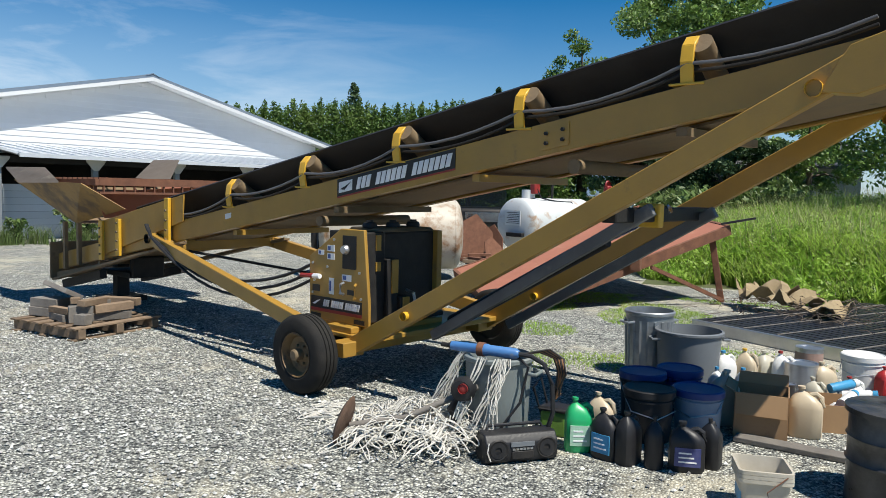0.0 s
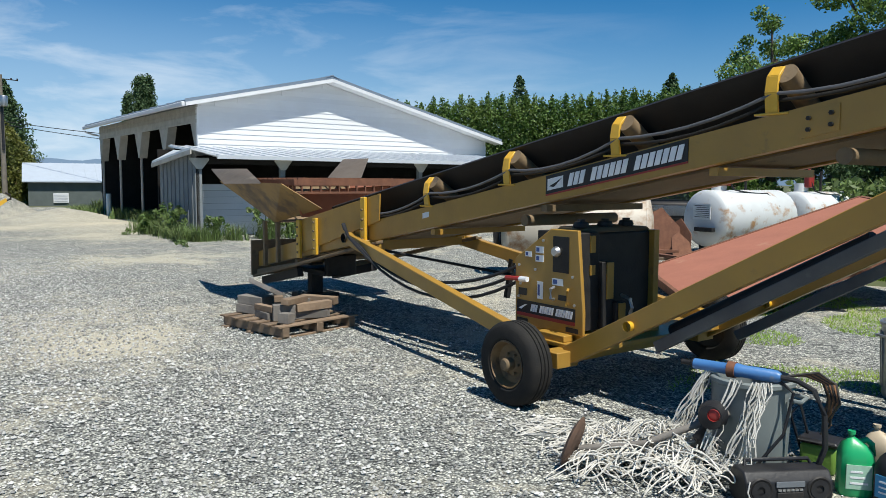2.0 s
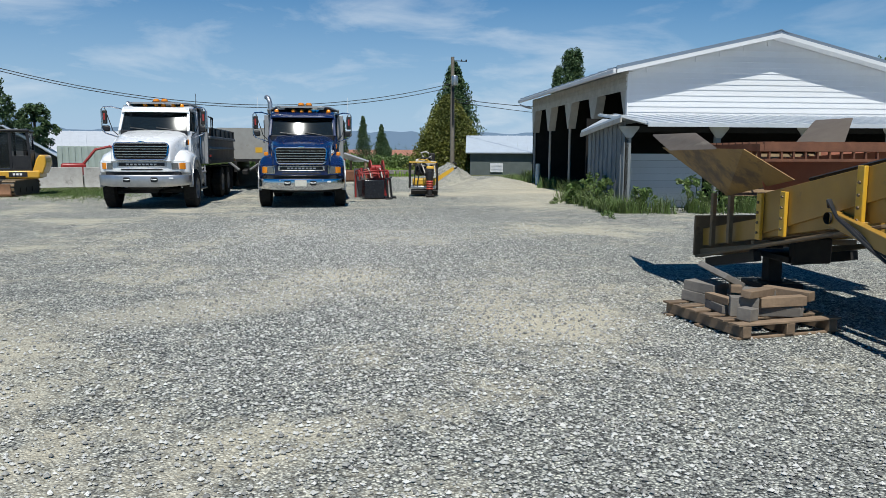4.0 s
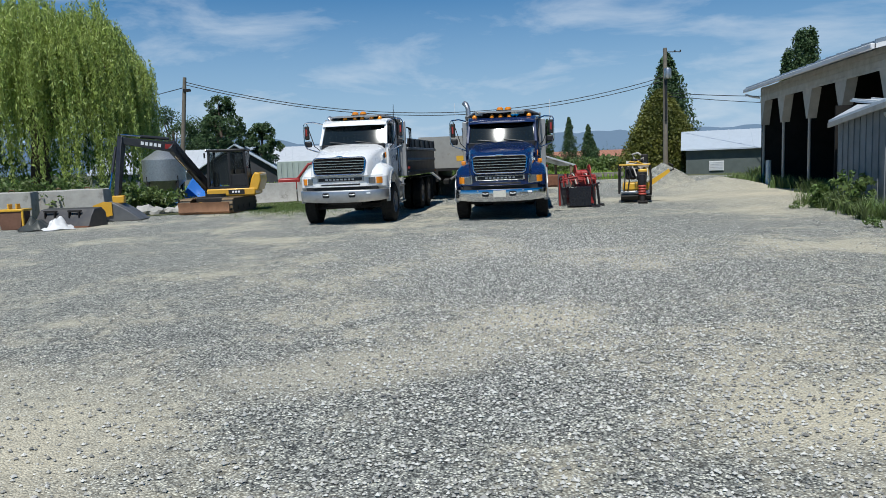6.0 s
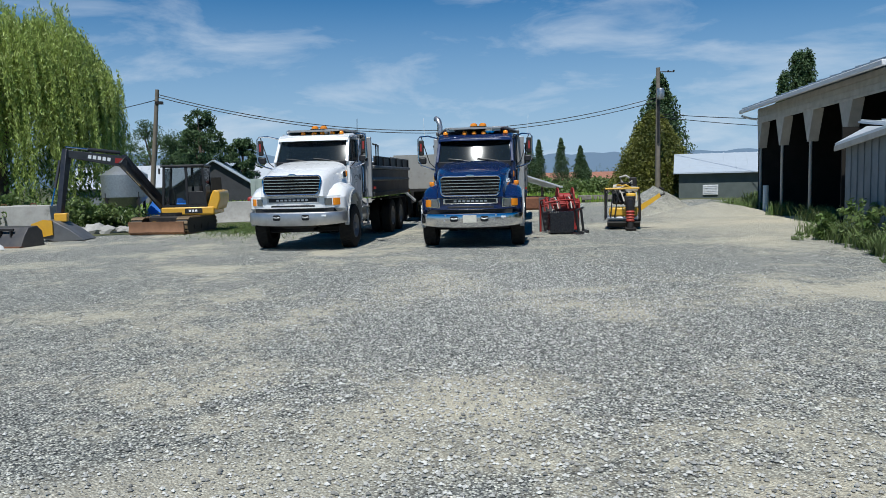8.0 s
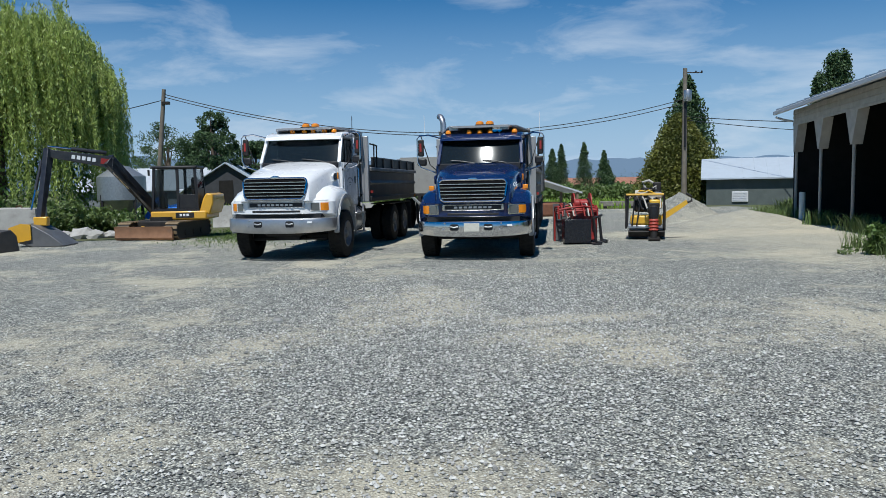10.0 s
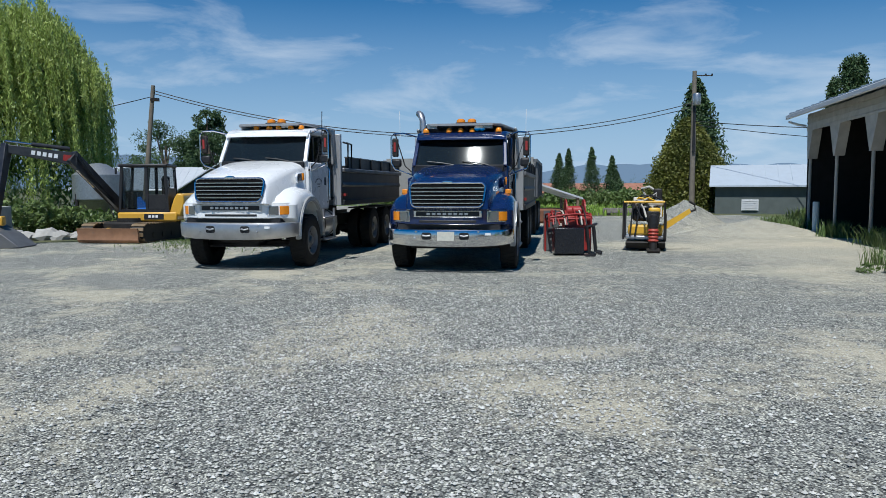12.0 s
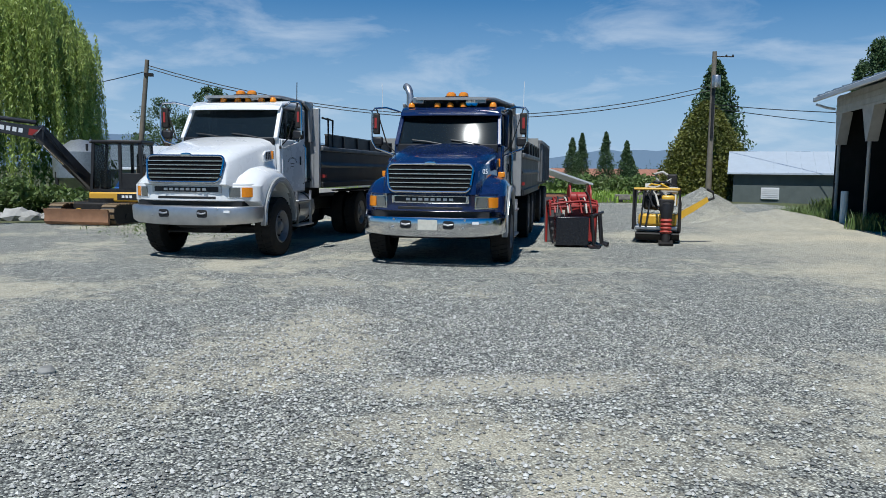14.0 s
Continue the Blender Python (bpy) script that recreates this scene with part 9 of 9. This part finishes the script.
# ---- vegetation ----
def far_backdrop():
    """Distant blue hills, one ridge beyond the fields, with haze painted as glow."""
    n = 260
    v, f = [], []
    for i in range(n):
        a = radians(95 + 200 * i / (n - 1))
        h = 42 + 30 * noise.noise(Vector((i * 0.045, 0.3, 0))) + 18 * noise.noise(Vector((i * 0.16, 5, 0))) + 7 * noise.noise(Vector((i * 0.5, 9, 0)))
        d = 2600
        v += [(math.cos(a) * d, math.sin(a) * d, -5), (math.cos(a) * d, math.sin(a) * d, max(20, h * 1.75))]
    for i in range(n - 1):
        f.append((2 * i, 2 * i + 2, 2 * i + 3, 2 * i + 1))
    m = bpy.data.materials.new("hills_painted_haze")
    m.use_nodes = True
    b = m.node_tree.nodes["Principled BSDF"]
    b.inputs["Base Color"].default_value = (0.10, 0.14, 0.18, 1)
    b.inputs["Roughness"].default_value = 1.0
    # faint blue emission imitates the haze of the air
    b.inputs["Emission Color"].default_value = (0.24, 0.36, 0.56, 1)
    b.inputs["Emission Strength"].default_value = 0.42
    mesh_from("backdrop", v, f, m, None, "blue hills on the horizon, haze painted in", "hills", "structure")


far_backdrop()


def tree(name, label, m, trunk_h, trunk_r, limbs, clumps, leaf, leaf_size, per, spread, seed, group="", category="tree", droop=0.0):
    t = thing(name, label, category, m, group)
    part("trunk", tube(B(), [(0, 0, -0.1), (0.05, 0.02, trunk_h * 0.5), (0.0, 0.05, trunk_h)], trunk_r, 12, trunk_r * 0.45), BARK, t)
    for p, q in limbs:
        part("limb", tube(B(), [p, Vector(p).lerp(Vector(q), 0.5) + Vector((0, 0, 0.15)), q], trunk_r * 0.4, 7, trunk_r * 0.12), BARK, t)
    add_leaves("crown", clumps, leaf_size, per, spread, leaf, t, seed, droop)
    return t


def broad_tree(x, y, h, r, leaf, seed, label, per=60, size=0.16, base=0.3):
    per, size = int(per * 2.7), size * 0.48
    q = np.random.default_rng(seed)
    cl = []
    while len(cl) < 70:
        p = q.uniform(-1, 1, 3)
        e = np.linalg.norm(p)
        if 0.35 < e < 1:
            k = 1 - 0.35 * max(0, p[2])
            cl.append((p[0] * r * k, p[1] * r * k, h * (base + (1 - base) / 2) + p[2] * h * (1 - base) / 2))
    limbs = [((0, 0, h * 0.35), (c[0] * 0.8, c[1] * 0.8, c[2])) for c in cl[:9]]
    sp = q.uniform(0.14, 0.3, (len(cl), 1)) * r * np.array([[1, 1, 0.75]])
    tree("tree", label, pose(x, y, float(ground_height(np.array(x), np.array(y)))), h * 0.75, 0.05 * h / 1.6, limbs, cl, leaf, size, per, sp, seed)


def cone_tree(x, y, h, r, leaf, seed, label, n=90, per=45, size=0.14, name="conifer_tree", power=0.8, base=0.04, ragged=0.25):
    per, size = int(per * 2.0), size * 0.6
    q = np.random.default_rng(seed)
    cl, sp = [], []
    for i in range(n):
        f = (i + 0.5) / n
        z = h * (base + (1 - base) * f)
        rr = r * (1 - f) ** power * (1 - ragged * q.random())
        a = i * 2.399 + q.random()
        k = 0.75 + 0.15 * q.random()
        cl.append((math.cos(a) * rr * k, math.sin(a) * rr * k, z))
        s = 0.10 * h * (1 - f) ** 0.5 * 0.6 + 0.12 + rr * 0.18
        sp.append((s, s, s * 0.9))
    tree(name, label, pose(x, y, 0), h * 0.95, 0.02 * h, [], cl, leaf, size, per, np.array(sp), seed)


# columnar cedar hedge behind the barn
def hedge_cedar(x, y, h, r, seed):
    q = np.random.default_rng(seed)
    cl, sp = [], []
    for i in range(60):
        f = (i + 0.5) / 60
        w = r * min(1, 0.8 + f) * (1 - max(0, f - 0.84) / 0.16) ** 0.5
        a = i * 2.399
        cl.append((math.cos(a) * w * 0.7, math.sin(a) * w * 0.7, h * f))
        sp.append((w * 0.34 + 0.05, w * 0.34 + 0.05, 0.62))
    tree("cedar_hedge_tree", "tall columnar green cedar in the hedge row", pose(x, y, 0), h * 0.9, 0.12, [], cl, HEDGE, 0.085, 110, np.array(sp), seed, "cedar hedge", "cedar")


for i in range(30):
    f = i / 29
    hedge_cedar(-28.5 + 19.5 * f + rng.uniform(-0.15, 0.15), 36.0 + 10.0 * f, 5.75 + rng.uniform(-0.25, 0.25) + 0.95 * f, 1.2, 100 + i)
cone_tree(-27.4, 54.0, 9.8, 2.0, FIR, 41, "dark fir rising behind the hedge", 50, 40, 0.2)
cone_tree(-15.0, 52.0, 8.8, 2.4, FIR, 42, "dark fir rising behind the hedge", 50, 40, 0.2)

# trees and shrubs behind the tanks
broad_tree(-5.2, 31.0, 8.1, 1.9, LEAF, 51, "slender leafy tree behind the fuel tanks", 60, 0.14)
broad_tree(-1.2, 33.0, 11.6, 3.2, LEAF, 52, "tall dense leafy tree behind the fuel tanks", 170, 0.17)
broad_tree(-3.0, 30.0, 5.4, 2.3, FIR, 53, "dark dense evergreen tree behind the tanks", 120, 0.16, 0.1)
broad_tree(-6.2, 29.5, 4.3, 1.8, LEAF, 54, "bushy green tree beside the parked pickup", 90, 0.14, 0.1)
broad_tree(-9.3, 29.0, 4.0, 1.7, HEDGE, 55, "bushy green shrub behind the tanks", 90, 0.14, 0.05)
broad_tree(0.3, 29.8, 5.0, 2.0, FIR, 56, "dark dense evergreen tree behind the grass", 110, 0.16, 0.1)
broad_tree(4.9, 21.6, 5.6, 2.5, LEAF, 57, "leafy tree overhanging the tall grass", 90, 0.13, 0.2)
broad_tree(3.0, 31.0, 4.5, 1.6, LEAF, 58, "small leafy tree beside the house", 60, 0.14, 0.1)
broad_tree(7.5, 33.0, 9.0, 3.5, LEAF, 59, "large leafy tree beyond the house", 80, 0.17)
for i, (x, y) in enumerate(((-1.4, 22.0), (-0.6, 23.2), (0.4, 24.0), (-2.2, 23.5), (1.6, 24.4))):
    q = np.random.default_rng(70 + i)
    cl = np.stack([q.normal(0, 0.5, 30), q.normal(0, 0.5, 30), q.uniform(0.1, 1.5, 30)], 1)
    g0 = float(ground_height(np.array(x), np.array(y)))
    sh = thing("bramble_bush", "sprawling green bramble bush on the bank", "bush", pose(x, y, g0), "brambles on the bank")
    part("stem", tube(B(), [(0, 0, -0.05), (0.05, 0, 1.0)], 0.04, 6), BARK, sh)
    add_leaves("foliage", cl, 0.09, 60, (0.35, 0.35, 0.3), WEED, sh, 70 + i)

# golden cedar, poplars, far conifers
q = np.random.default_rng(81)
cl, sp = [], []
for i in range(150):
    f = (i + 0.5) / 150
    w = 3.2 * (1 - f) ** 0.68 * (1 - 0.12 * q.random())
    a = i * 2.399
    cl.append((math.cos(a) * w * 0.85, math.sin(a) * w * 0.85, 0.2 + 5.2 * f))
    sp.append((0.35 + w * 0.16, 0.35 + w * 0.16, 0.4))
tree("cedar_tree", "broad golden-green cedar behind the utility pole", pose(-51.5, 26.8, 0), 5.0, 0.2, [], cl, CEDAR, 0.09, 200, np.array(sp), 81, category="cedar")
cone_tree(-53.5, 28.3, 8.3, 2.9, FIR, 82, "tall dark conifer behind the golden cedar", 110, 60, 0.18, ragged=0.3)
for x, y, h, s in ((-50.4, 35.7, 8.2, 90), (-51.0, 37.1, 9.7, 91), (-51.4, 38.2, 9.9, 92)):
    q = np.random.default_rng(s)
    cl = [(q.normal(0, 0.30) * (1.15 - k / 70), q.normal(0, 0.30) * (1.15 - k / 70), h * (0.12 + 0.84 * k / 70)) for k in range(70)]
    tree("poplar_tree", "slim upright dark poplar beyond the barn", pose(x, y, 0), h * 0.9, 0.12, [], cl, FIR, 0.085, 170, np.array([((1.0 if s > 90 else 0.7) * (1 - 0.6 * (k / 70) ** 2), (1.0 if s > 90 else 0.7) * (1 - 0.6 * (k / 70) ** 2), 0.5) for k in range(70)]), s, "poplars", "poplar")
broad_tree(-64.0, -3.6, 7.4, 1.7, FIR, 95, "tall airy tree beyond the sheds", 45, 0.2, 0.3)
broad_tree(-64.5, -0.6, 5.0, 1.5, FIR, 96, "small airy tree beyond the sheds", 45, 0.2, 0.3)
broad_tree(-76.0, -9.0, 7.0, 3.6, FIR, 97, "broad leafy tree beyond the willow", 60, 0.2, 0.1)
broad_tree(-76.0, -5.0, 6.6, 3.0, FIR, 98, "broad leafy tree beyond the pole", 60, 0.2, 0.1)
for i, (x, y, h) in enumerate(((-96, 32.5, 5.4), (-97, 34.0, 6.0), (-96, 36.6, 6.2), (-97, 39.6, 5.2), (-99, 41.0, 3.4))):
    cone_tree(x, y, h, 1.6, FIR, 120 + i, "dark spruce on the far field edge", 70, 40, 0.17, power=1.0, ragged=0.6)


def far_woods():
    r = np.random.default_rng(9)
    V, F = [], []
    k = 0
    for i in range(420):
        a = radians(118 + 110 * i / 420)
        d = 190 + 60 * r.random()
        x, y = math.cos(a) * d, math.sin(a) * d
        h = 2.2 + 2.8 * r.random()
        w = h * 0.28
        for j in range(30):
            f = r.random() ** 0.8
            t = r.random() * 6.28
            rr = w * (1 - f) * (0.5 + 0.6 * r.random())
            c = np.array([x + math.cos(t) * rr, y + math.sin(t) * rr, h * f])
            s = 0.3 * (1.2 - f)
            o = r.normal(size=(3, 3)) * s
            V += [tuple(c + o[0]), tuple(c + o[1]), tuple(c + o[2])]
            F.append((k, k + 1, k + 2))
            k += 3
    mesh_from("far_woods", V, F, FIR, None, "distant line of dark conifers", "woods", "stuff")


far_woods()

# field hedge and long terracotta-roofed barn far off
fx = np.random.default_rng(15)
cl = np.stack([fx.uniform(-64, -58, 260), fx.uniform(8, 32, 260), fx.uniform(0.2, 1.0, 260)], 1)
add_leaves("field_hedge", cl, 0.16, 55, (0.8, 0.8, 0.45), WEED, None, 15, label="low green field hedge beyond the yard", category="hedge", kind="stuff")
long_shed(pose(-110, 58, 0, 0, 0, 2), 7.0, 34, 0.7, 1.15, "long low far barn with a terracotta roof", CREAM, mat("terracotta_sheet", (0.36, 0.17, 0.11), 0.7, scale=1.0, amount=0.5), "field_barn")

# small lean roof by the blue truck
lr = thing("open_shelter", "low open shelter with a white metal roof", "shelter", pose(-38.5, 14.3, 0, 0, 0, 0))
part("roof_sheet", loft(B(), [[(x, -1.9, 1.88), (x, 0.9, 0.98), (x, 0.9, 1.05), (x, -1.9, 1.95)] for x in (-1.2, 1.2)], closed=True), METALROOF, lr)
for x in (-1.1, 1.1):
    for y, z in ((-1.7, 1.8), (0.7, 1.03)):
        part("post", box(B(), (x - 0.05, y - 0.05, 0), (x + 0.05, y + 0.05, z)), WOOD, lr)
part("stacked_scrap", box(B(), (-0.9, -1.5, 0), (0.9, 0.4, 0.6)), RUST, lr, bevel=0.1)


# weeping willow
def willow():
    t = thing("willow_tree", "large weeping willow with hanging yellow-green strands", "willow", pose(-42.6, -10.2, 0))
    part("trunk", tube(B(), [(0, 0, -0.1), (0.15, 0.1, 1.8), (0.0, 0.2, 4.5)], 0.55, 14, 0.3), BARK, t)
    r = np.random.default_rng(31)
    for i in range(10):
        a = i * 0.63
        part("limb", tube(B(), [(0, 0.1, 2.5 + 0.2 * i), (math.cos(a) * 1.6, math.sin(a) * 1.8, 5.5 + 0.15 * i), (math.cos(a) * 3.6, math.sin(a) * 4.2, 6.6)], 0.2, 8, 0.05), BARK, t)
    C, S = [], []
    for i in range(1900):
        a = r.random() * 6.28
        u = r.random() ** 0.55
        rx, ry = 4.6 * u * math.cos(a), 5.6 * u * math.sin(a)
        lump = noise.noise(Vector((rx * 0.7, ry * 0.7, 3)))
        top = 9.1 - 2.6 * u ** 3.5 + 1.3 * lump + 0.3 * r.normal()
        ln = (1.2 + 4.2 * r.random()) * (0.55 + 0.85 * u)
        n = int(8 + ln * 5)
        sw = r.normal(0, 0.12, 2)
        for k in range(n):
            f = k / n
            out = (0.9 + 1.2 * lump) * f * (1 - f * 0.5)
            z = top - ln * f
            if z < 0.35:
                break
            C.append((rx * (1 + 0.05 * out) + math.cos(a) * out * 0.5 + sw[0] * f, ry * (1 + 0.05 * out) + math.sin(a) * out * 0.5 + sw[1] * f, z))
    add_leaves("crown", np.array(C), 0.092, 6, (0.12, 0.12, 0.16), WILLOW, t, 31, droop=2.0, aspect=0.22)
    # core clumps in a darker leaf colour, painting the crown's inner shade
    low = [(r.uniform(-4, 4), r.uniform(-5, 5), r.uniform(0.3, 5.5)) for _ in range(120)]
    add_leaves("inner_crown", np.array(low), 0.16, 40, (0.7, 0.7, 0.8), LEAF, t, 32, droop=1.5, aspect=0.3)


willow()

# brambles and weeds under the willow and by the sheds
for i, (x, y, s) in enumerate(((-34.0, -5.6, 0.8), (-34.4, -8.2, 1.0), (-35.5, -3.9, 0.6))):
    q = np.random.default_rng(140 + i)
    cl = np.stack([q.normal(0, 0.7 * s, 40), q.normal(0, 0.9 * s, 40), q.uniform(0.05, 1.3 * s, 40)], 1)
    sh = thing("bramble_bush", "dark green bramble growing round the blocks", "bush", pose(x, y, 0), "brambles under the willow")
    part("stem", tube(B(), [(0, 0, -0.05), (0.05, 0, 0.8 * s)], 0.04, 6), BARK, sh)
    add_leaves("foliage", cl, 0.09, 55, (0.35, 0.35, 0.25), WEED, sh, 140 + i)


def scatter(n, seed, polyfun):
    r = np.random.default_rng(seed)
    return polyfun(r, n)


def barn_xy(w, v):
    """Barn-local metres to the ground plan."""
    return np.stack([-19.6 + 0.343 * w - 0.939 * v, 16.85 + 0.939 * w + 0.343 * v], 1)


def strip(w0, w1, v0, v1):
    """Patchy stand of weeds in a barn-local rectangle, thinning towards its edges."""
    def pick(r, n):
        w = np.clip(r.normal((w0 + w1) / 2, (w1 - w0) * 0.36, n), w0 - 0.3, w1 + 0.3)
        v = np.clip(r.normal((v0 + v1) / 2, (v1 - v0) * 0.36, n), v0 - 0.3, v1 + 0.3)
        p = barn_xy(w, v)
        d = np.array([noise.noise(Vector((a * 1.7, b * 1.7, 4))) for a, b in p])
        return p[d > -0.12]
    return pick


blades("weeds", np.concatenate([scatter(2600, 21, strip(-2.0, -1.5, -4.4, 0.0)), scatter(3400, 22, strip(-1.9, 3.2, -4.9, -4.3))]), 0.46, WEED, 21, 0.007, 0.7, "rank green weeds along the lean-to shed")
blades("weeds", np.concatenate([scatter(2200, 23, strip(-1.2, -0.1, 11.2, 14.5)), scatter(700, 24, strip(-0.5, 0.1, 4.2, 5.6)), scatter(500, 24, strip(-0.4, 0.1, 8.2, 9.2))]), 0.5, WEED, 23, 0.009, 0.55, "rank green weeds at the barn bays")
blades("weeds", np.stack([npr.uniform(-37.0, -34.5, 1500), npr.uniform(24.0, 25.8, 1500)], 1), 0.6, WEED, 27, 0.03, 0.35, "tall green weeds before the utility shed")


def dock(x, y, s, seed):
    q = np.random.default_rng(seed)
    sh = thing("dock_weed", "leafy dock weed beside the lean-to", "weed", pose(x, y, 0), "dock weeds by the lean-to")
    part("stem", tube(B(), [(0, 0, -0.03), (0.02, 0.02, 0.8 * s)], 0.012, 5), WEED, sh)
    cl = np.stack([q.normal(0, 0.16 * s, 22), q.normal(0, 0.16 * s, 22), q.uniform(0.05, 0.9 * s, 22)], 1)
    add_leaves("foliage", cl, 0.055, 22, (0.1, 0.1, 0.1), WEED, sh, seed)


for i, (w, v) in enumerate(((-1.9, -3.4), (-1.8, -2.4), (-2.0, -1.2), (-1.2, -4.5), (0.2, -4.5), (1.4, -4.4), (2.4, -4.5), (0.8, -4.6))):
    p = barn_xy(np.array([w]), np.array([v]))[0]
    dock(p[0], p[1], 0.8 + 0.25 * math.sin(i * 2), 160 + i)

# tall grass on the bank
r_ = np.random.default_rng(33)
gx, gy = r_.uniform(-2.2, 9.5, 150000), r_.uniform(11.8, 25.0, 150000)
edge = gx * 0.62 + gy * 0.78
ok = (edge > 11.2 + 0.35 * np.sin(gx * 3.1) + 0.2 * np.sin(gx * 7.7)) & (gx > -1.8 + 0.1 * (gy - 14)) & ~((gx < 0.5) & (gy < 14.3) & (gx < 0.5 - (14.3 - gy) * 0.0)) & (r_.random(len(gx)) < np.clip(1.35 - (gy - 12) / 14, 0.25, 1))
gx, gy, edge = gx[ok], gy[ok], edge[ok]
hh = np.clip(0.25 + (edge - 11.2) * 0.55, 0.2, 1.0)
blades("tall_grass", np.stack([gx, gy], 1), hh, GRASS, 33, 0.017, 0.65, "tall bright green grass on the bank", ground_height(gx, gy))
STALK = mat("grass_seed_stalk", (0.34, 0.38, 0.14), 0.6, color2=(0.42, 0.40, 0.2), scale=2, amount=0.6, bump=0, rand=0.3, use_world=True, trans=0.3)
r_ = np.random.default_rng(38)
pick = r_.random(len(gx)) < 0.16
blades("grass_stalks", np.stack([gx[pick] + 0.03, gy[pick]], 1), hh[pick] * 1.3, STALK, 38, 0.008, 0.3, "pale seeding stalks above the tall grass", ground_height(gx[pick], gy[pick]))
pick = (r_.random(len(gx)) < 0.05)
cl = np.stack([gx[pick], gy[pick], ground_height(gx[pick], gy[pick]) + hh[pick] * r_.uniform(0.3, 0.95, pick.sum())], 1)
add_leaves("broad_weeds", cl, 0.04, 24, (0.16, 0.16, 0.16), GRASS, None, 39, label="broad-leaved weeds among the tall grass", category="weeds", kind="stuff")
r_ = np.random.default_rng(34)
px_, py_ = r_.uniform(-1.8, 2.4, 60000), r_.uniform(4.6, 12.4, 60000)
den = np.array([noise.noise(Vector((a * 0.9, b * 0.9, 2))) for a, b in zip(px_, py_)])
keep = ((den > 0.05) & (py_ > 7.3)) | ((py_ <= 7.3) & (den > 0.34) & (r_.random(60000) < 0.4)) | ((py_ > 11.3) & (den > -0.2))
keep &= ~((px_ > 0.3) & (py_ > 8.6 - px_ * 0.8 + 0.6) & (py_ < 12.5 - px_ * 0.5))
blades("short_grass", np.stack([px_[keep], py_[keep]], 1), 0.055, GRASS, 34, 0.0045, 0.8, "thin short grass growing through the gravel")
r_ = np.random.default_rng(35)
blades("verge_grass", np.stack([r_.normal(-31.0, 2.0, 7000), r_.normal(1.8, 0.9, 7000)], 1), 0.07, WEED, 35, 0.014, 0.5, "short grass strip beside the excavator")
blades("field_grass", np.concatenate([np.stack([r_.uniform(-62, -44, 9000), r_.uniform(-12, 24, 9000)], 1)]), 0.4, GRASS, 36, 0.04, 0.4, "rough field grass beyond the yard")
for i, (x, y) in enumerate(((-19.4, 14.1), (-14.8, 12.4))):
    sh = thing("grass_tuft", "small dry grass tuft on the gravel", "grass", pose(x, y, 0), "grass tufts")
    q = np.random.default_rng(180 + i)
    add_leaves("foliage", np.stack([q.normal(0, 0.08, 12), q.normal(0, 0.08, 12), q.uniform(0.02, 0.16, 12)], 1), 0.03, 14, (0.06, 0.06, 0.05), WEED, sh, 180 + i)
fs = tagged(part("field_stone", lathe(B(), [(0, 0), (0.05, 0.005), (0.06, 0.03), (0.04, 0.06), (0, 0.07)], 10), STONE, None), "single rounded stone on the gravel", "stone")
fs.matrix_basis = pose(-14.81, 3.5, -0.01)
